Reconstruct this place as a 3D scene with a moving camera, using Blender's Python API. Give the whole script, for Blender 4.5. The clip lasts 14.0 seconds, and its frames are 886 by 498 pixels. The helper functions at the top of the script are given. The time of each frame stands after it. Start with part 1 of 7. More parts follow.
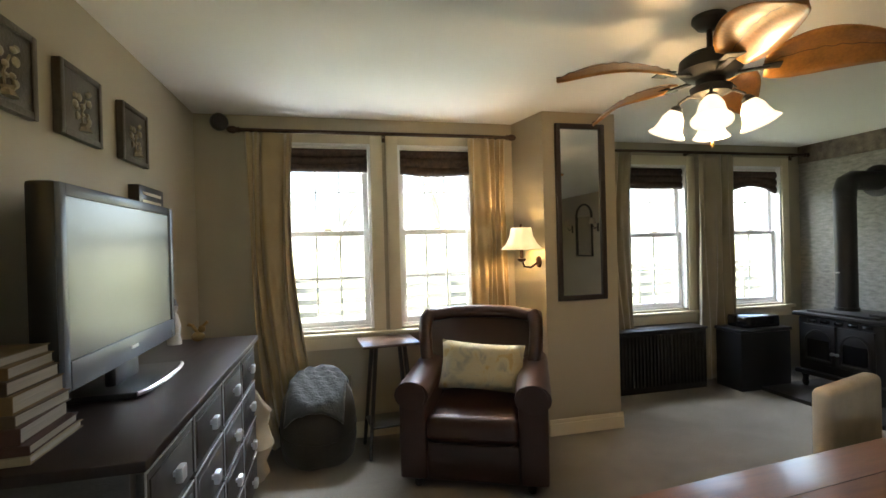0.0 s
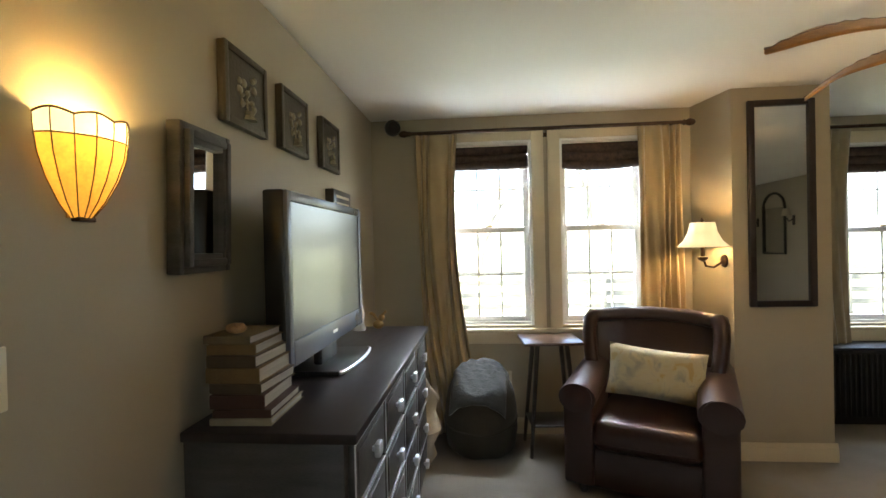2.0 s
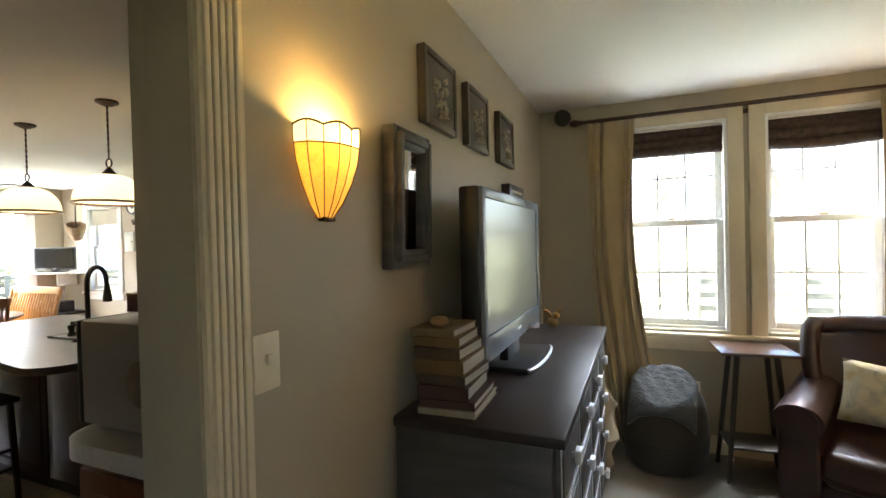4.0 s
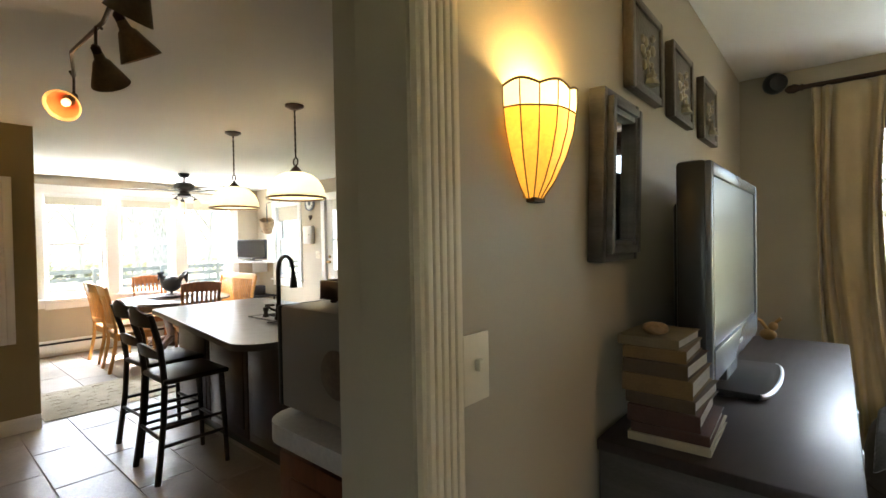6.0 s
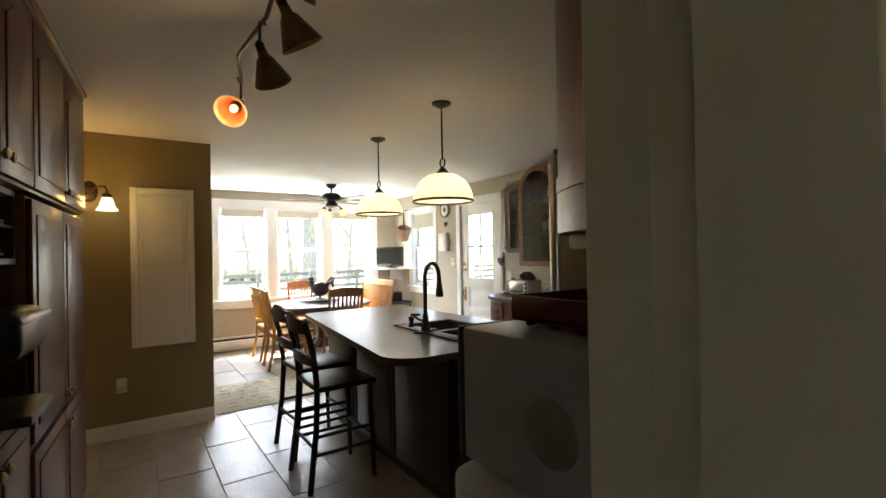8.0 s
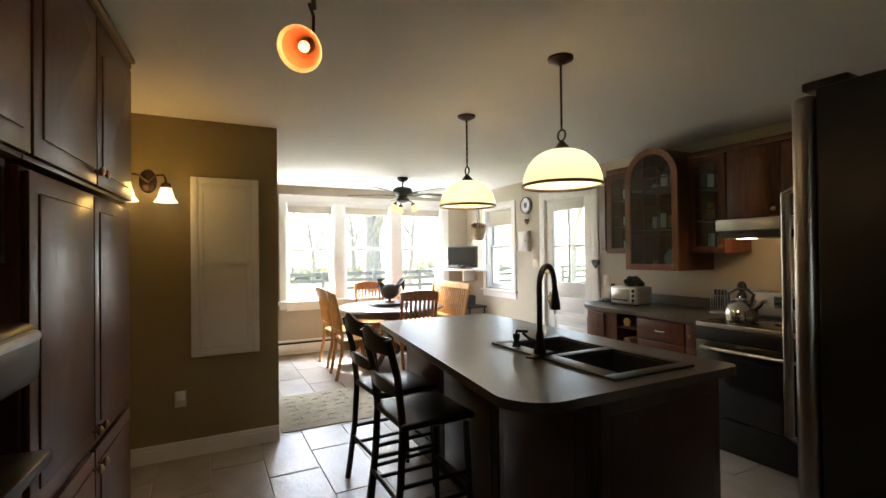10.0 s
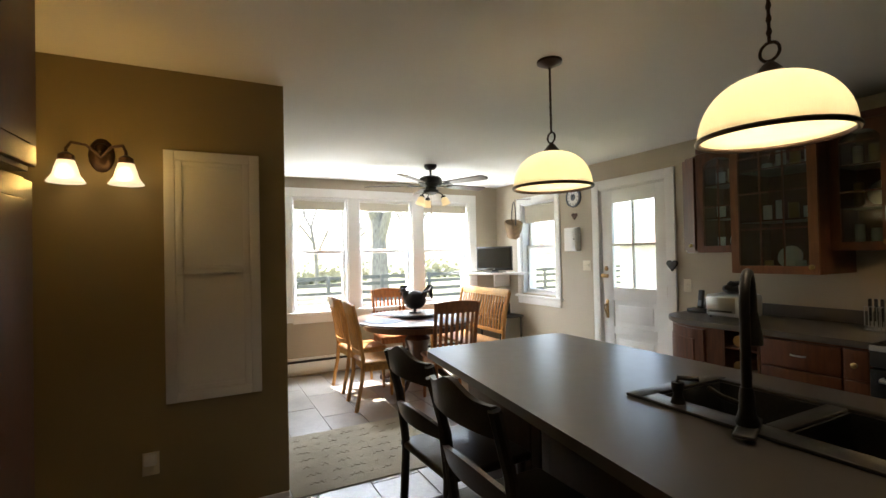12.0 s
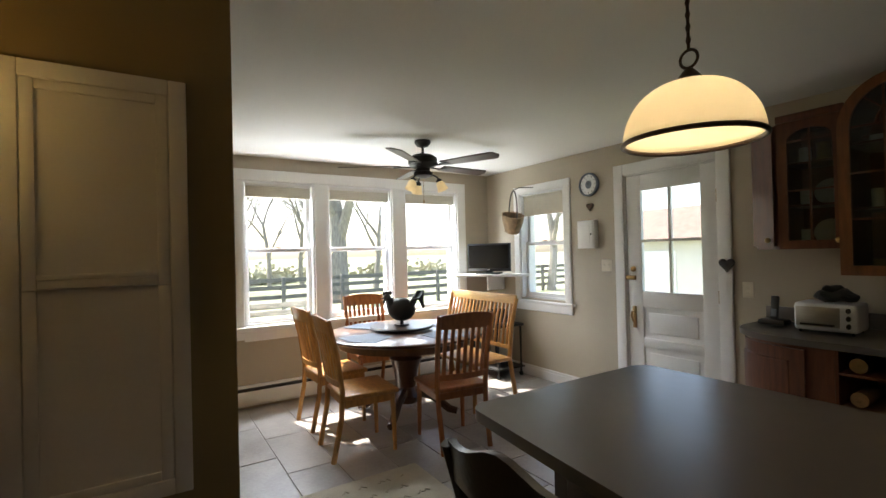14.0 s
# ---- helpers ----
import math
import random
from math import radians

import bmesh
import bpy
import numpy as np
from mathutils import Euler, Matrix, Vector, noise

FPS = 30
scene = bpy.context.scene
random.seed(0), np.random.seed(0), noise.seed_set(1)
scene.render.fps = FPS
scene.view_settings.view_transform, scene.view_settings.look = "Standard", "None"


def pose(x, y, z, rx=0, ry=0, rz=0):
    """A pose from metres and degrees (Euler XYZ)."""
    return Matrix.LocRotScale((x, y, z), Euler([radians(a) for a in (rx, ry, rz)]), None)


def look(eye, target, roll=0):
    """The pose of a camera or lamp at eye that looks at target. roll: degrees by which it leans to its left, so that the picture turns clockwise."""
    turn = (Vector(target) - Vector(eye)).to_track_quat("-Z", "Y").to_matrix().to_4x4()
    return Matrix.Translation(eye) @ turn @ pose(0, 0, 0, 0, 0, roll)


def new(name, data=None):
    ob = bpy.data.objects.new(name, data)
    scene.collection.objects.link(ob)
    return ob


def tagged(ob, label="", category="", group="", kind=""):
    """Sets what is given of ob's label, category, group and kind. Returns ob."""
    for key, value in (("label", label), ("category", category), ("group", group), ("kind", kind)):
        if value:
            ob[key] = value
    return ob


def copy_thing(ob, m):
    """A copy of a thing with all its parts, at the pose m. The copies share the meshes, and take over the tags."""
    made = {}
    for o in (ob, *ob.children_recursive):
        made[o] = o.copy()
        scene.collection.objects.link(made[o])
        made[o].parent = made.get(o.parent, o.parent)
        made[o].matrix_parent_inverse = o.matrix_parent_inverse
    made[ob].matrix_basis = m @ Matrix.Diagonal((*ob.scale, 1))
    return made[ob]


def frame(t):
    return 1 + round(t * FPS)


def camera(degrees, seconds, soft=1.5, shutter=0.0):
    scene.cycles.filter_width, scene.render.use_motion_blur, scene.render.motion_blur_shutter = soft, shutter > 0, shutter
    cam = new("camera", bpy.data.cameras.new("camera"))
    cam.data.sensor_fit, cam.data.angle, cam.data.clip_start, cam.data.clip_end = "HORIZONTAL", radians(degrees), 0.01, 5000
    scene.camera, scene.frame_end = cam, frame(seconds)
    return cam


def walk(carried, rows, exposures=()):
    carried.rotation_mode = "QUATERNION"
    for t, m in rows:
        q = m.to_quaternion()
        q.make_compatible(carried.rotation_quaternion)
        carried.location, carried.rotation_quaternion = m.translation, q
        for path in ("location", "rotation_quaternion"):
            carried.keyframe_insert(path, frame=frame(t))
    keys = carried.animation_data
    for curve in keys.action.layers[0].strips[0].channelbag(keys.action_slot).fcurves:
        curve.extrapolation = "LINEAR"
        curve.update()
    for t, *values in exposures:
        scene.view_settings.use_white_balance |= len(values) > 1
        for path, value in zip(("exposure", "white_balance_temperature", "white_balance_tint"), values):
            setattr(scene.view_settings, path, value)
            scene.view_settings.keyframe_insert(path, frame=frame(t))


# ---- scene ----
cam = camera(87.5, 14.0)
PATH = [
    (0, (0.407, 0.364, 1.446), (0.862, 2.312, 1.435), -1.5),
    (0.5, (0.386, 0.366, 1.453), (0.689, 2.343, 1.441), -1.6),
    (1, (0.367, 0.37, 1.456), (0.516, 2.365, 1.445), -1.5),
    (1.5, (0.338, 0.37, 1.459), (0.328, 2.37, 1.446), -1.3),
    (2, (0.306, 0.381, 1.461), (0.135, 2.373, 1.443), -1.3),
    (2.5, (0.267, 0.393, 1.46), (-0.057, 2.367, 1.447), -1.5),
    (3, (0.233, 0.384, 1.469), (-0.252, 2.324, 1.458), -1.6),
    (5.5, (-0.026, 0.448, 1.462), (-1.199, 2.067, 1.422), -1.1),
    (6, (-0.085, 0.476, 1.452), (-1.379, 2.0, 1.422), -1.0),
    (6.5, (-0.168, 0.495, 1.455), (-1.567, 1.924, 1.437), -0.9),
    (7, (-0.249, 0.514, 1.456), (-1.75, 1.835, 1.462), -0.95),
    (7.5, (-0.338, 0.528, 1.464), (-1.913, 1.759, 1.47), -1.2),
    (8, (-0.469, 0.567, 1.444), (-2.118, 1.699, 1.457), -1.1),
    (8.5, (-0.613, 0.585, 1.427), (-2.314, 1.637, 1.441), -0.9),
    (11, (-1.683, 0.75, 1.451), (-3.472, 1.642, 1.474), -0.7),
    (11.5, (-1.956, 0.763, 1.445), (-3.741, 1.665, 1.471), -1.0),
    (12, (-2.225, 0.791, 1.444), (-4.005, 1.703, 1.471), -1.2),
    (12.5, (-2.481, 0.826, 1.45), (-4.249, 1.759, 1.473), -1.4),
    (13, (-2.777, 0.87, 1.458), (-4.526, 1.839, 1.467), -1.6),
    (13.5, (-3.051, 0.913, 1.448), (-4.769, 1.936, 1.457), -1.6),
    (14, (-3.292, 0.948, 1.45), (-4.978, 2.024, 1.467), -1.4),
]
EXPOSURES = [(0.0, 3.45), (3.0, 3.5), (5.5, 3.75), (7.0, 3.5), (8.5, 3.3), (11.0, 3.0), (12.5, 2.47), (14.0, 2.05)]
walk(cam, [(t, look(eye, target, roll)) for t, eye, target, roll in PATH], EXPOSURES)

# ---- world and sun ----
SUN_EL, SUN_AZ = 52.0, 106.0      # the sun stands over the far side of the breakfast room
world = bpy.data.worlds.new("sky")
scene.world = world
world.use_nodes = True
wn = world.node_tree
sky = wn.nodes.new("ShaderNodeTexSky")
sky.sky_type = 'NISHITA'
sky.sun_disc = False
sky.sun_elevation = radians(SUN_EL)
sky.sun_rotation = radians(-SUN_AZ)
sky.air_density, sky.dust_density = 1.0, 2.5
wn.links.new(sky.outputs[0], wn.nodes["Background"].inputs[0])
wn.nodes["Background"].inputs[1].default_value = 0.15
sun = new("sun", bpy.data.lights.new("sun", "SUN"))
sun.data.energy, sun.data.angle, sun.data.color = 5.0, radians(0.6), (1, 0.95, 0.86)
to_sun = Vector((-math.sin(radians(SUN_AZ)) * math.cos(radians(SUN_EL)), math.cos(radians(SUN_AZ)) * math.cos(radians(SUN_EL)), math.sin(radians(SUN_EL))))
sun.matrix_world = look(to_sun * 30, (0, 0, 0))
LAMP = 0.2


def daylight(name, eye, target, watts, w, h, colour=(0.84, 0.92, 1.0)):
    """Stands in for the bright sky just outside a window's head, or lawn below."""
    ob = new(name, bpy.data.lights.new(name, "AREA"))
    ob.data.shape, ob.data.size, ob.data.size_y, ob.data.energy, ob.data.color = 'RECTANGLE', w, h, watts, colour
    ob.matrix_world = look(eye, target)


for wx in (0.36, 1.21):
    daylight("window_daylight", (wx, 4.60, 2.50), (wx, 3.5, 1.2), 25, 0.62, 0.5)
for wx in (3.62, 4.82):
    daylight("window_daylight", (wx, 5.08, 2.50), (wx, 4.0, 1.2), 10, 0.65, 0.5)
for wy in (2.07, 2.94, 3.85):
    daylight("window_daylight", (-8.72, wy, 2.50), (-7.6, wy, 1.2), 27, 0.7, 0.5)

# warm fill through the unseen rear window, added to brighten the door jamb
daylight("window_daylight", (1.70, -3.72, 2.45), (1.70, -2.4, 1.1), 8, 1.3, 0.6, (1.0, 0.9, 0.74))


def bulb(name, x, y, z, watts, radius=0.03, colour=(1, 0.66, 0.32)):
    ob = new(name, bpy.data.lights.new(name, "POINT"))
    ob.data.energy, ob.data.shadow_soft_size, ob.data.color = watts * LAMP, radius, colour
    ob.location = (x, y, z)
    return ob


# unseen area lamps below the sills, added as lawn bounce to brighten the ceilings
for wx in (0.36, 1.21):
    daylight("lawn_bounce_fill", (wx, 4.55, 0.45), (wx, 3.0, 2.2), 2.5, 0.62, 0.4)
for wy in (2.07, 2.94, 3.85):
    daylight("lawn_bounce_fill", (-8.65, wy, 0.40), (-7.0, wy, 2.2), 13, 0.7, 0.4)

# ---- materials ----
def mat(name, col, rough=0.6, metal=0.0, var=0.12, scale=6.0, stretch=(1, 1, 1), bump=0.05, fine=80.0, emit=0.0, emitcol=None, spec=0.5, sheen=0.0, rand=0.0, coat=0.0):
    m = bpy.data.materials.new(name)
    m.use_nodes = True
    nt = m.node_tree
    N, L = nt.nodes, nt.links
    b = N["Principled BSDF"]
    b.inputs["Roughness"].default_value = rough
    b.inputs["Metallic"].default_value = metal
    b.inputs["Specular IOR Level"].default_value = spec
    b.inputs["Sheen Weight"].default_value = sheen
    b.inputs["Coat Weight"].default_value = coat
    b.inputs["Coat Roughness"].default_value = 0.12
    tc = N.new("ShaderNodeTexCoord")
    mp = N.new("ShaderNodeMapping")
    mp.inputs["Scale"].default_value = stretch
    L.new(tc.outputs["Object"], mp.inputs[0])
    n1 = N.new("ShaderNodeTexNoise")
    n1.inputs["Scale"].default_value, n1.inputs["Detail"].default_value = scale, 6
    n2 = N.new("ShaderNodeTexNoise")
    n2.inputs["Scale"].default_value, n2.inputs["Detail"].default_value = fine, 4
    L.new(mp.outputs[0], n1.inputs[0])
    L.new(mp.outputs[0], n2.inputs[0])
    add = N.new("ShaderNodeMath")
    add.operation = 'MULTIPLY_ADD'
    add.inputs[1].default_value = 0.4
    L.new(n2.outputs[0], add.inputs[0])
    L.new(n1.outputs[0], add.inputs[2])
    fac = add.outputs[0]
    if rand:
        oi = N.new("ShaderNodeObjectInfo")
        a2 = N.new("ShaderNodeMath")
        a2.operation = 'MULTIPLY_ADD'
        a2.inputs[1].default_value = rand
        L.new(oi.outputs["Random"], a2.inputs[0])
        L.new(fac, a2.inputs[2])
        fac = a2.outputs[0]
    r = N.new("ShaderNodeValToRGB")
    c = Vector(col)
    r.color_ramp.elements[0].position, r.color_ramp.elements[1].position = 0.45, 0.95 + rand * 0.6
    r.color_ramp.elements[0].color = (*(c * (1 - var)), 1)
    r.color_ramp.elements[1].color = (*[min(1, v * (1 + var)) for v in c], 1)
    L.new(fac, r.inputs[0])
    L.new(r.outputs[0], b.inputs["Base Color"])
    ro = N.new("ShaderNodeMath")
    ro.operation = 'MULTIPLY_ADD'
    ro.inputs[1].default_value, ro.inputs[2].default_value = 0.08, max(0.02, rough - 0.04)
    L.new(n1.outputs[0], ro.inputs[0])
    L.new(ro.outputs[0], b.inputs["Roughness"])
    if bump:
        bp = N.new("ShaderNodeBump")
        bp.inputs["Strength"].default_value, bp.inputs["Distance"].default_value = bump, 0.01
        L.new(n2.outputs[0], bp.inputs["Height"])
        L.new(bp.outputs[0], b.inputs["Normal"])
    if emit:
        b.inputs["Emission Strength"].default_value = emit
        b.inputs["Emission Color"].default_value = (*(emitcol or col), 1)
    return m


def glass_mat(name, tint=(1, 1, 1), gloss=0.03, rough=0.0):
    m = bpy.data.materials.new(name)
    m.use_nodes = True
    N, L = m.node_tree.nodes, m.node_tree.links
    N.remove(N["Principled BSDF"])
    t, g, x, f = N.new("ShaderNodeBsdfTransparent"), N.new("ShaderNodeBsdfGlossy"), N.new("ShaderNodeMixShader"), N.new("ShaderNodeLayerWeight")
    t.inputs[0].default_value = (*tint, 1)
    g.inputs["Roughness"].default_value = rough
    f.inputs[0].default_value = 0.5
    p = N.new("ShaderNodeMath")
    p.operation = 'POWER'
    p.inputs[1].default_value = 4.0
    q = N.new("ShaderNodeMath")
    q.operation = 'MULTIPLY_ADD'
    q.inputs[1].default_value, q.inputs[2].default_value = 0.45, gloss
    L.new(f.outputs["Facing"], p.inputs[0])
    L.new(p.outputs[0], q.inputs[0])
    L.new(q.outputs[0], x.inputs[0])
    L.new(t.outputs[0], x.inputs[1])
    L.new(g.outputs[0], x.inputs[2])
    L.new(x.outputs[0], N["Material Output"].inputs[0])
    return m


M_WALL = mat("olive_tan_paint", (0.37, 0.325, 0.24), 0.5, var=0.04, scale=1.5, bump=0.04, fine=220)
M_KWALL = mat("tan_paint", (0.43, 0.37, 0.275), 0.55, var=0.04, scale=1.5, bump=0.04, fine=220)
# Tan kitchen paint darkened and yellowed to carry this wall's dim amber light
M_KWALLDIM = mat("tan_paint_dim_amber", (0.275, 0.215, 0.105), 0.55, var=0.05, scale=1.5, bump=0.04, fine=220)
M_CEIL = mat("ceiling_white", (0.74, 0.72, 0.68), 0.85, var=0.03, scale=1.2, bump=0.06, fine=160)
M_CARPET = mat("carpet", (0.19, 0.17, 0.142), 0.95, var=0.25, scale=3, bump=0.9, fine=260, sheen=0.2)
M_TRIM = mat("cream_trim", (0.62, 0.55, 0.40), 0.4, var=0.05, scale=3, bump=0.03)
M_WHITE = mat("white_paint", (0.78, 0.77, 0.74), 0.4, var=0.04, scale=3, bump=0.03)
M_VINYL = mat("white_vinyl", (0.8, 0.8, 0.8), 0.35, var=0.03, bump=0.01)
M_TILE = mat("slate_grey_tile", (0.30, 0.275, 0.25), 0.33, var=0.2, scale=5, bump=0.15, fine=40, rand=0.25)
M_GROUT = mat("grout", (0.42, 0.39, 0.35), 0.9, var=0.1, bump=0.3)
M_ESP = mat("espresso_wood", (0.028, 0.020, 0.019), 0.38, var=0.14, scale=7, stretch=(6, 1, 6), bump=0.03, spec=0.3)
M_GREYWOOD = mat("worn_dark_wood", (0.055, 0.05, 0.045), 0.45, var=0.45, scale=5, stretch=(1, 5, 5), bump=0.15)
M_CHERRY = mat("cherry_wood", (0.10, 0.031, 0.012), 0.36, var=0.35, scale=5, stretch=(8, 8, 1), bump=0.05, coat=0.1, spec=0.35)
M_OAK = mat("honey_oak", (0.46, 0.22, 0.055), 0.38, var=0.3, scale=6, stretch=(6, 6, 1), bump=0.06, coat=0.2)
M_ORANGE = mat("red_oak", (0.33, 0.115, 0.03), 0.36, var=0.3, scale=6, stretch=(6, 6, 1), bump=0.06, coat=0.2)
M_TABLE = mat("table_wood", (0.10, 0.05, 0.028), 0.3, var=0.35, scale=5, stretch=(1, 8, 1), bump=0.05, coat=0.3)
M_LEATHER = mat("brown_leather", (0.034, 0.0135, 0.010), 0.33, var=0.18, scale=5, bump=0.18, fine=120)
M_BLACKW = mat("black_wood", (0.022, 0.016, 0.013), 0.35, var=0.3, scale=6, bump=0.08, coat=0.2)
M_BLACK = mat("black_plastic", (0.012, 0.012, 0.013), 0.35, var=0.2, bump=0.03)
M_SCREEN = mat("dark_screen", (0.01, 0.01, 0.012), 0.12, var=0.1, bump=0, spec=0.7)
M_BEZEL = mat("grey_bezel", (0.15, 0.17, 0.21), 0.25, var=0.05, bump=0)
M_SILVER = mat("silver_plastic", (0.72, 0.74, 0.78), 0.3, metal=0.55, var=0.05, bump=0)
M_STEEL = mat("brushed_steel", (0.45, 0.44, 0.42), 0.3, metal=1.0, var=0.1, stretch=(1, 30, 30), bump=0.03)
M_IRON = mat("black_iron", (0.018, 0.016, 0.015), 0.5, metal=0.3, var=0.3, bump=0.15)
M_BRONZE = mat("oiled_bronze", (0.055, 0.032, 0.02), 0.4, metal=0.7, var=0.35, bump=0.08)
M_BRASS = mat("antique_brass", (0.35, 0.23, 0.10), 0.35, metal=1.0, var=0.25, bump=0.08)
M_CURTAIN = mat("gold_satin", (0.39, 0.29, 0.15), 0.42, var=0.12, scale=3, bump=0.08, fine=200, sheen=0.4)
M_CURTAIN2 = mat("taupe_satin", (0.27, 0.22, 0.15), 0.45, var=0.12, scale=3, bump=0.08, fine=200, sheen=0.4)
M_SHADE = mat("brown_roman_fabric", (0.055, 0.033, 0.024), 0.8, var=0.5, scale=25, bump=0.2)
M_BLIND = mat("cream_cellular", (0.62, 0.58, 0.48), 0.8, var=0.05, bump=0.05)
M_LAM = mat("dark_laminate", (0.085, 0.075, 0.066), 0.3, var=0.035, scale=14, bump=0, fine=60)
M_TANLAM = mat("tan_laminate", (0.24, 0.16, 0.08), 0.4, var=0.08, scale=60, bump=0.03, fine=300)
M_SINK = mat("black_composite", (0.02, 0.019, 0.018), 0.35, var=0.4, scale=80, bump=0.08, fine=300)
M_MIRROR = mat("mirror", (0.85, 0.85, 0.85), 0.0, metal=1.0, var=0, bump=0)
M_MIRROR.node_tree.nodes["Principled BSDF"].inputs["Roughness"].default_value = 0.02
for l in list(M_MIRROR.node_tree.links):
    if l.to_socket.name == "Roughness":
        M_MIRROR.node_tree.links.remove(l)
M_GLASS = glass_mat("window_glass")
M_CABGLASS = glass_mat("cabinet_glass", (0.8, 0.85, 0.85), 0.05, 0.05)
M_GLOW = mat("lit_cream_glass", (0.9, 0.78, 0.5), 0.4, var=0.06, emit=0.10, emitcol=(1, 0.72, 0.34), bump=0.02)
M_GLOWHOT = mat("lit_alabaster", (0.9, 0.85, 0.7), 0.4, var=0.04, emit=0.16, emitcol=(1, 0.8, 0.5), bump=0.02)
M_AMBER = mat("lit_amber_glass", (0.75, 0.38, 0.07), 0.3, var=0.35, scale=9, emit=0.05, emitcol=(1, 0.45, 0.06), bump=0.05)
M_AMBERTOP = mat("lit_white_art_glass", (0.9, 0.8, 0.5), 0.3, var=0.1, emit=0.12, emitcol=(1, 0.74, 0.33), bump=0.03)
M_PEND = mat("lit_pendant_glass", (0.85, 0.78, 0.6), 0.35, var=0.04, emit=0.055, emitcol=(1, 0.76, 0.38), bump=0.02)
M_PAPER = mat("book_paper", (0.33, 0.31, 0.27), 0.85, var=0.15, stretch=(1, 1, 60), bump=0.2)
M_STONE = mat("grey_stone_paper", (0.25, 0.24, 0.21), 0.85, var=0.35, scale=14, stretch=(1, 1, 3), bump=0.4, fine=60)
M_BORDER = mat("border_paper", (0.15, 0.12, 0.09), 0.8, var=0.6, scale=14, bump=0.1)
M_WICKER = mat("wicker", (0.27, 0.17, 0.085), 0.7, var=0.4, scale=20, bump=0.5, fine=90)
M_POUF = mat("dark_olive_suede", (0.026, 0.020, 0.012), 0.8, var=0.3, scale=8, bump=0.2, sheen=0.15)
M_KNIT = mat("grey_blanket", (0.036, 0.039, 0.04), 0.9, var=0.3, scale=18, bump=0.6, fine=90, sheen=0.3)
M_LINEN = mat("beige_linen", (0.42, 0.36, 0.27), 0.9, var=0.12, scale=10, bump=0.3, fine=250)
M_RUG = mat("beige_rug", (0.45, 0.40, 0.31), 0.95, var=0.15, scale=4, bump=0.6, fine=240)
M_INK = mat("brown_ink", (0.22, 0.185, 0.135), 0.9, var=0.3, bump=0.1)
M_TERRA = mat("copper_inside", (0.5, 0.14, 0.05), 0.35, metal=0.6, var=0.2, bump=0.03)
M_LEAFBLADE = mat("carved_amber_wood", (0.40, 0.17, 0.035), 0.3, var=0.5, scale=6, bump=0.15, coat=0.4)
M_FANWOOD = mat("fan_blade_wood", (0.06, 0.035, 0.025), 0.4, var=0.3, scale=5, stretch=(1, 8, 1), bump=0.05)
M_PIC = mat("bronze_relief", (0.075, 0.06, 0.042), 0.4, metal=0.4, var=0.3, bump=0.2)
M_PICLIGHT = mat("pale_bronze", (0.26, 0.22, 0.15), 0.4, metal=0.3, var=0.4, scale=30, bump=0.3)
M_RED = mat("dark_red_lacquer", (0.06, 0.012, 0.01), 0.3, var=0.3, bump=0.04)
M_GREYMETAL = mat("microwave_grey", (0.20, 0.18, 0.155), 0.42, metal=0.2, var=0.06, bump=0.04)
M_PLATE = mat("ivory_plastic", (0.66, 0.6, 0.46), 0.4, var=0.03, bump=0)
M_CHINA = mat("white_china", (0.75, 0.76, 0.76), 0.25, var=0.05, bump=0)
M_BLUEMAT = mat("blue_grey_placemat", (0.13, 0.15, 0.19), 0.75, var=0.15, bump=0.2)
M_GRASS = mat("spring_grass", (0.21, 0.23, 0.13), 0.95, var=0.5, scale=0.8, bump=0.6, fine=14)
# bark grey made paler, with the haze over the trees put into it
M_BARK = mat("grey_bark_hazed", (0.26, 0.235, 0.20), 0.9, var=0.4, scale=6, stretch=(3, 3, 0.6), bump=0.6, fine=25)
M_TWIG = mat("budding_twigs", (0.36, 0.33, 0.22), 0.9, var=0.4, bump=0)
M_HEDGE = mat("pale_spring_leaves", (0.38, 0.37, 0.27), 0.9, var=0.4, bump=0)
M_FENCE = mat("weathered_fence", (0.15, 0.145, 0.13), 0.85, var=0.35, stretch=(1, 1, 6), bump=0.3)
M_SIDING = mat("pale_siding", (0.6, 0.58, 0.54), 0.7, var=0.06, bump=0.05)
M_ROOF = mat("brown_shingle", (0.14, 0.10, 0.08), 0.9, var=0.3, bump=0.4)
M_SPOT = mat("dim_bulb", (1, 0.7, 0.4), 0.4, var=0, emit=0.22, emitcol=(1, 0.6, 0.25), bump=0)
M_CONE = mat("dark_antique_brass", (0.19, 0.135, 0.065), 0.42, metal=0.6, var=0.35, bump=0.1)
M_CAME = mat("brown_lead", (0.12, 0.065, 0.02), 0.5, metal=0.4, var=0.2, bump=0.05)
M_BULB = mat("hot_bulb", (1, 0.85, 0.6), 0.4, var=0, emit=0.6, emitcol=(1, 0.7, 0.38), bump=0)


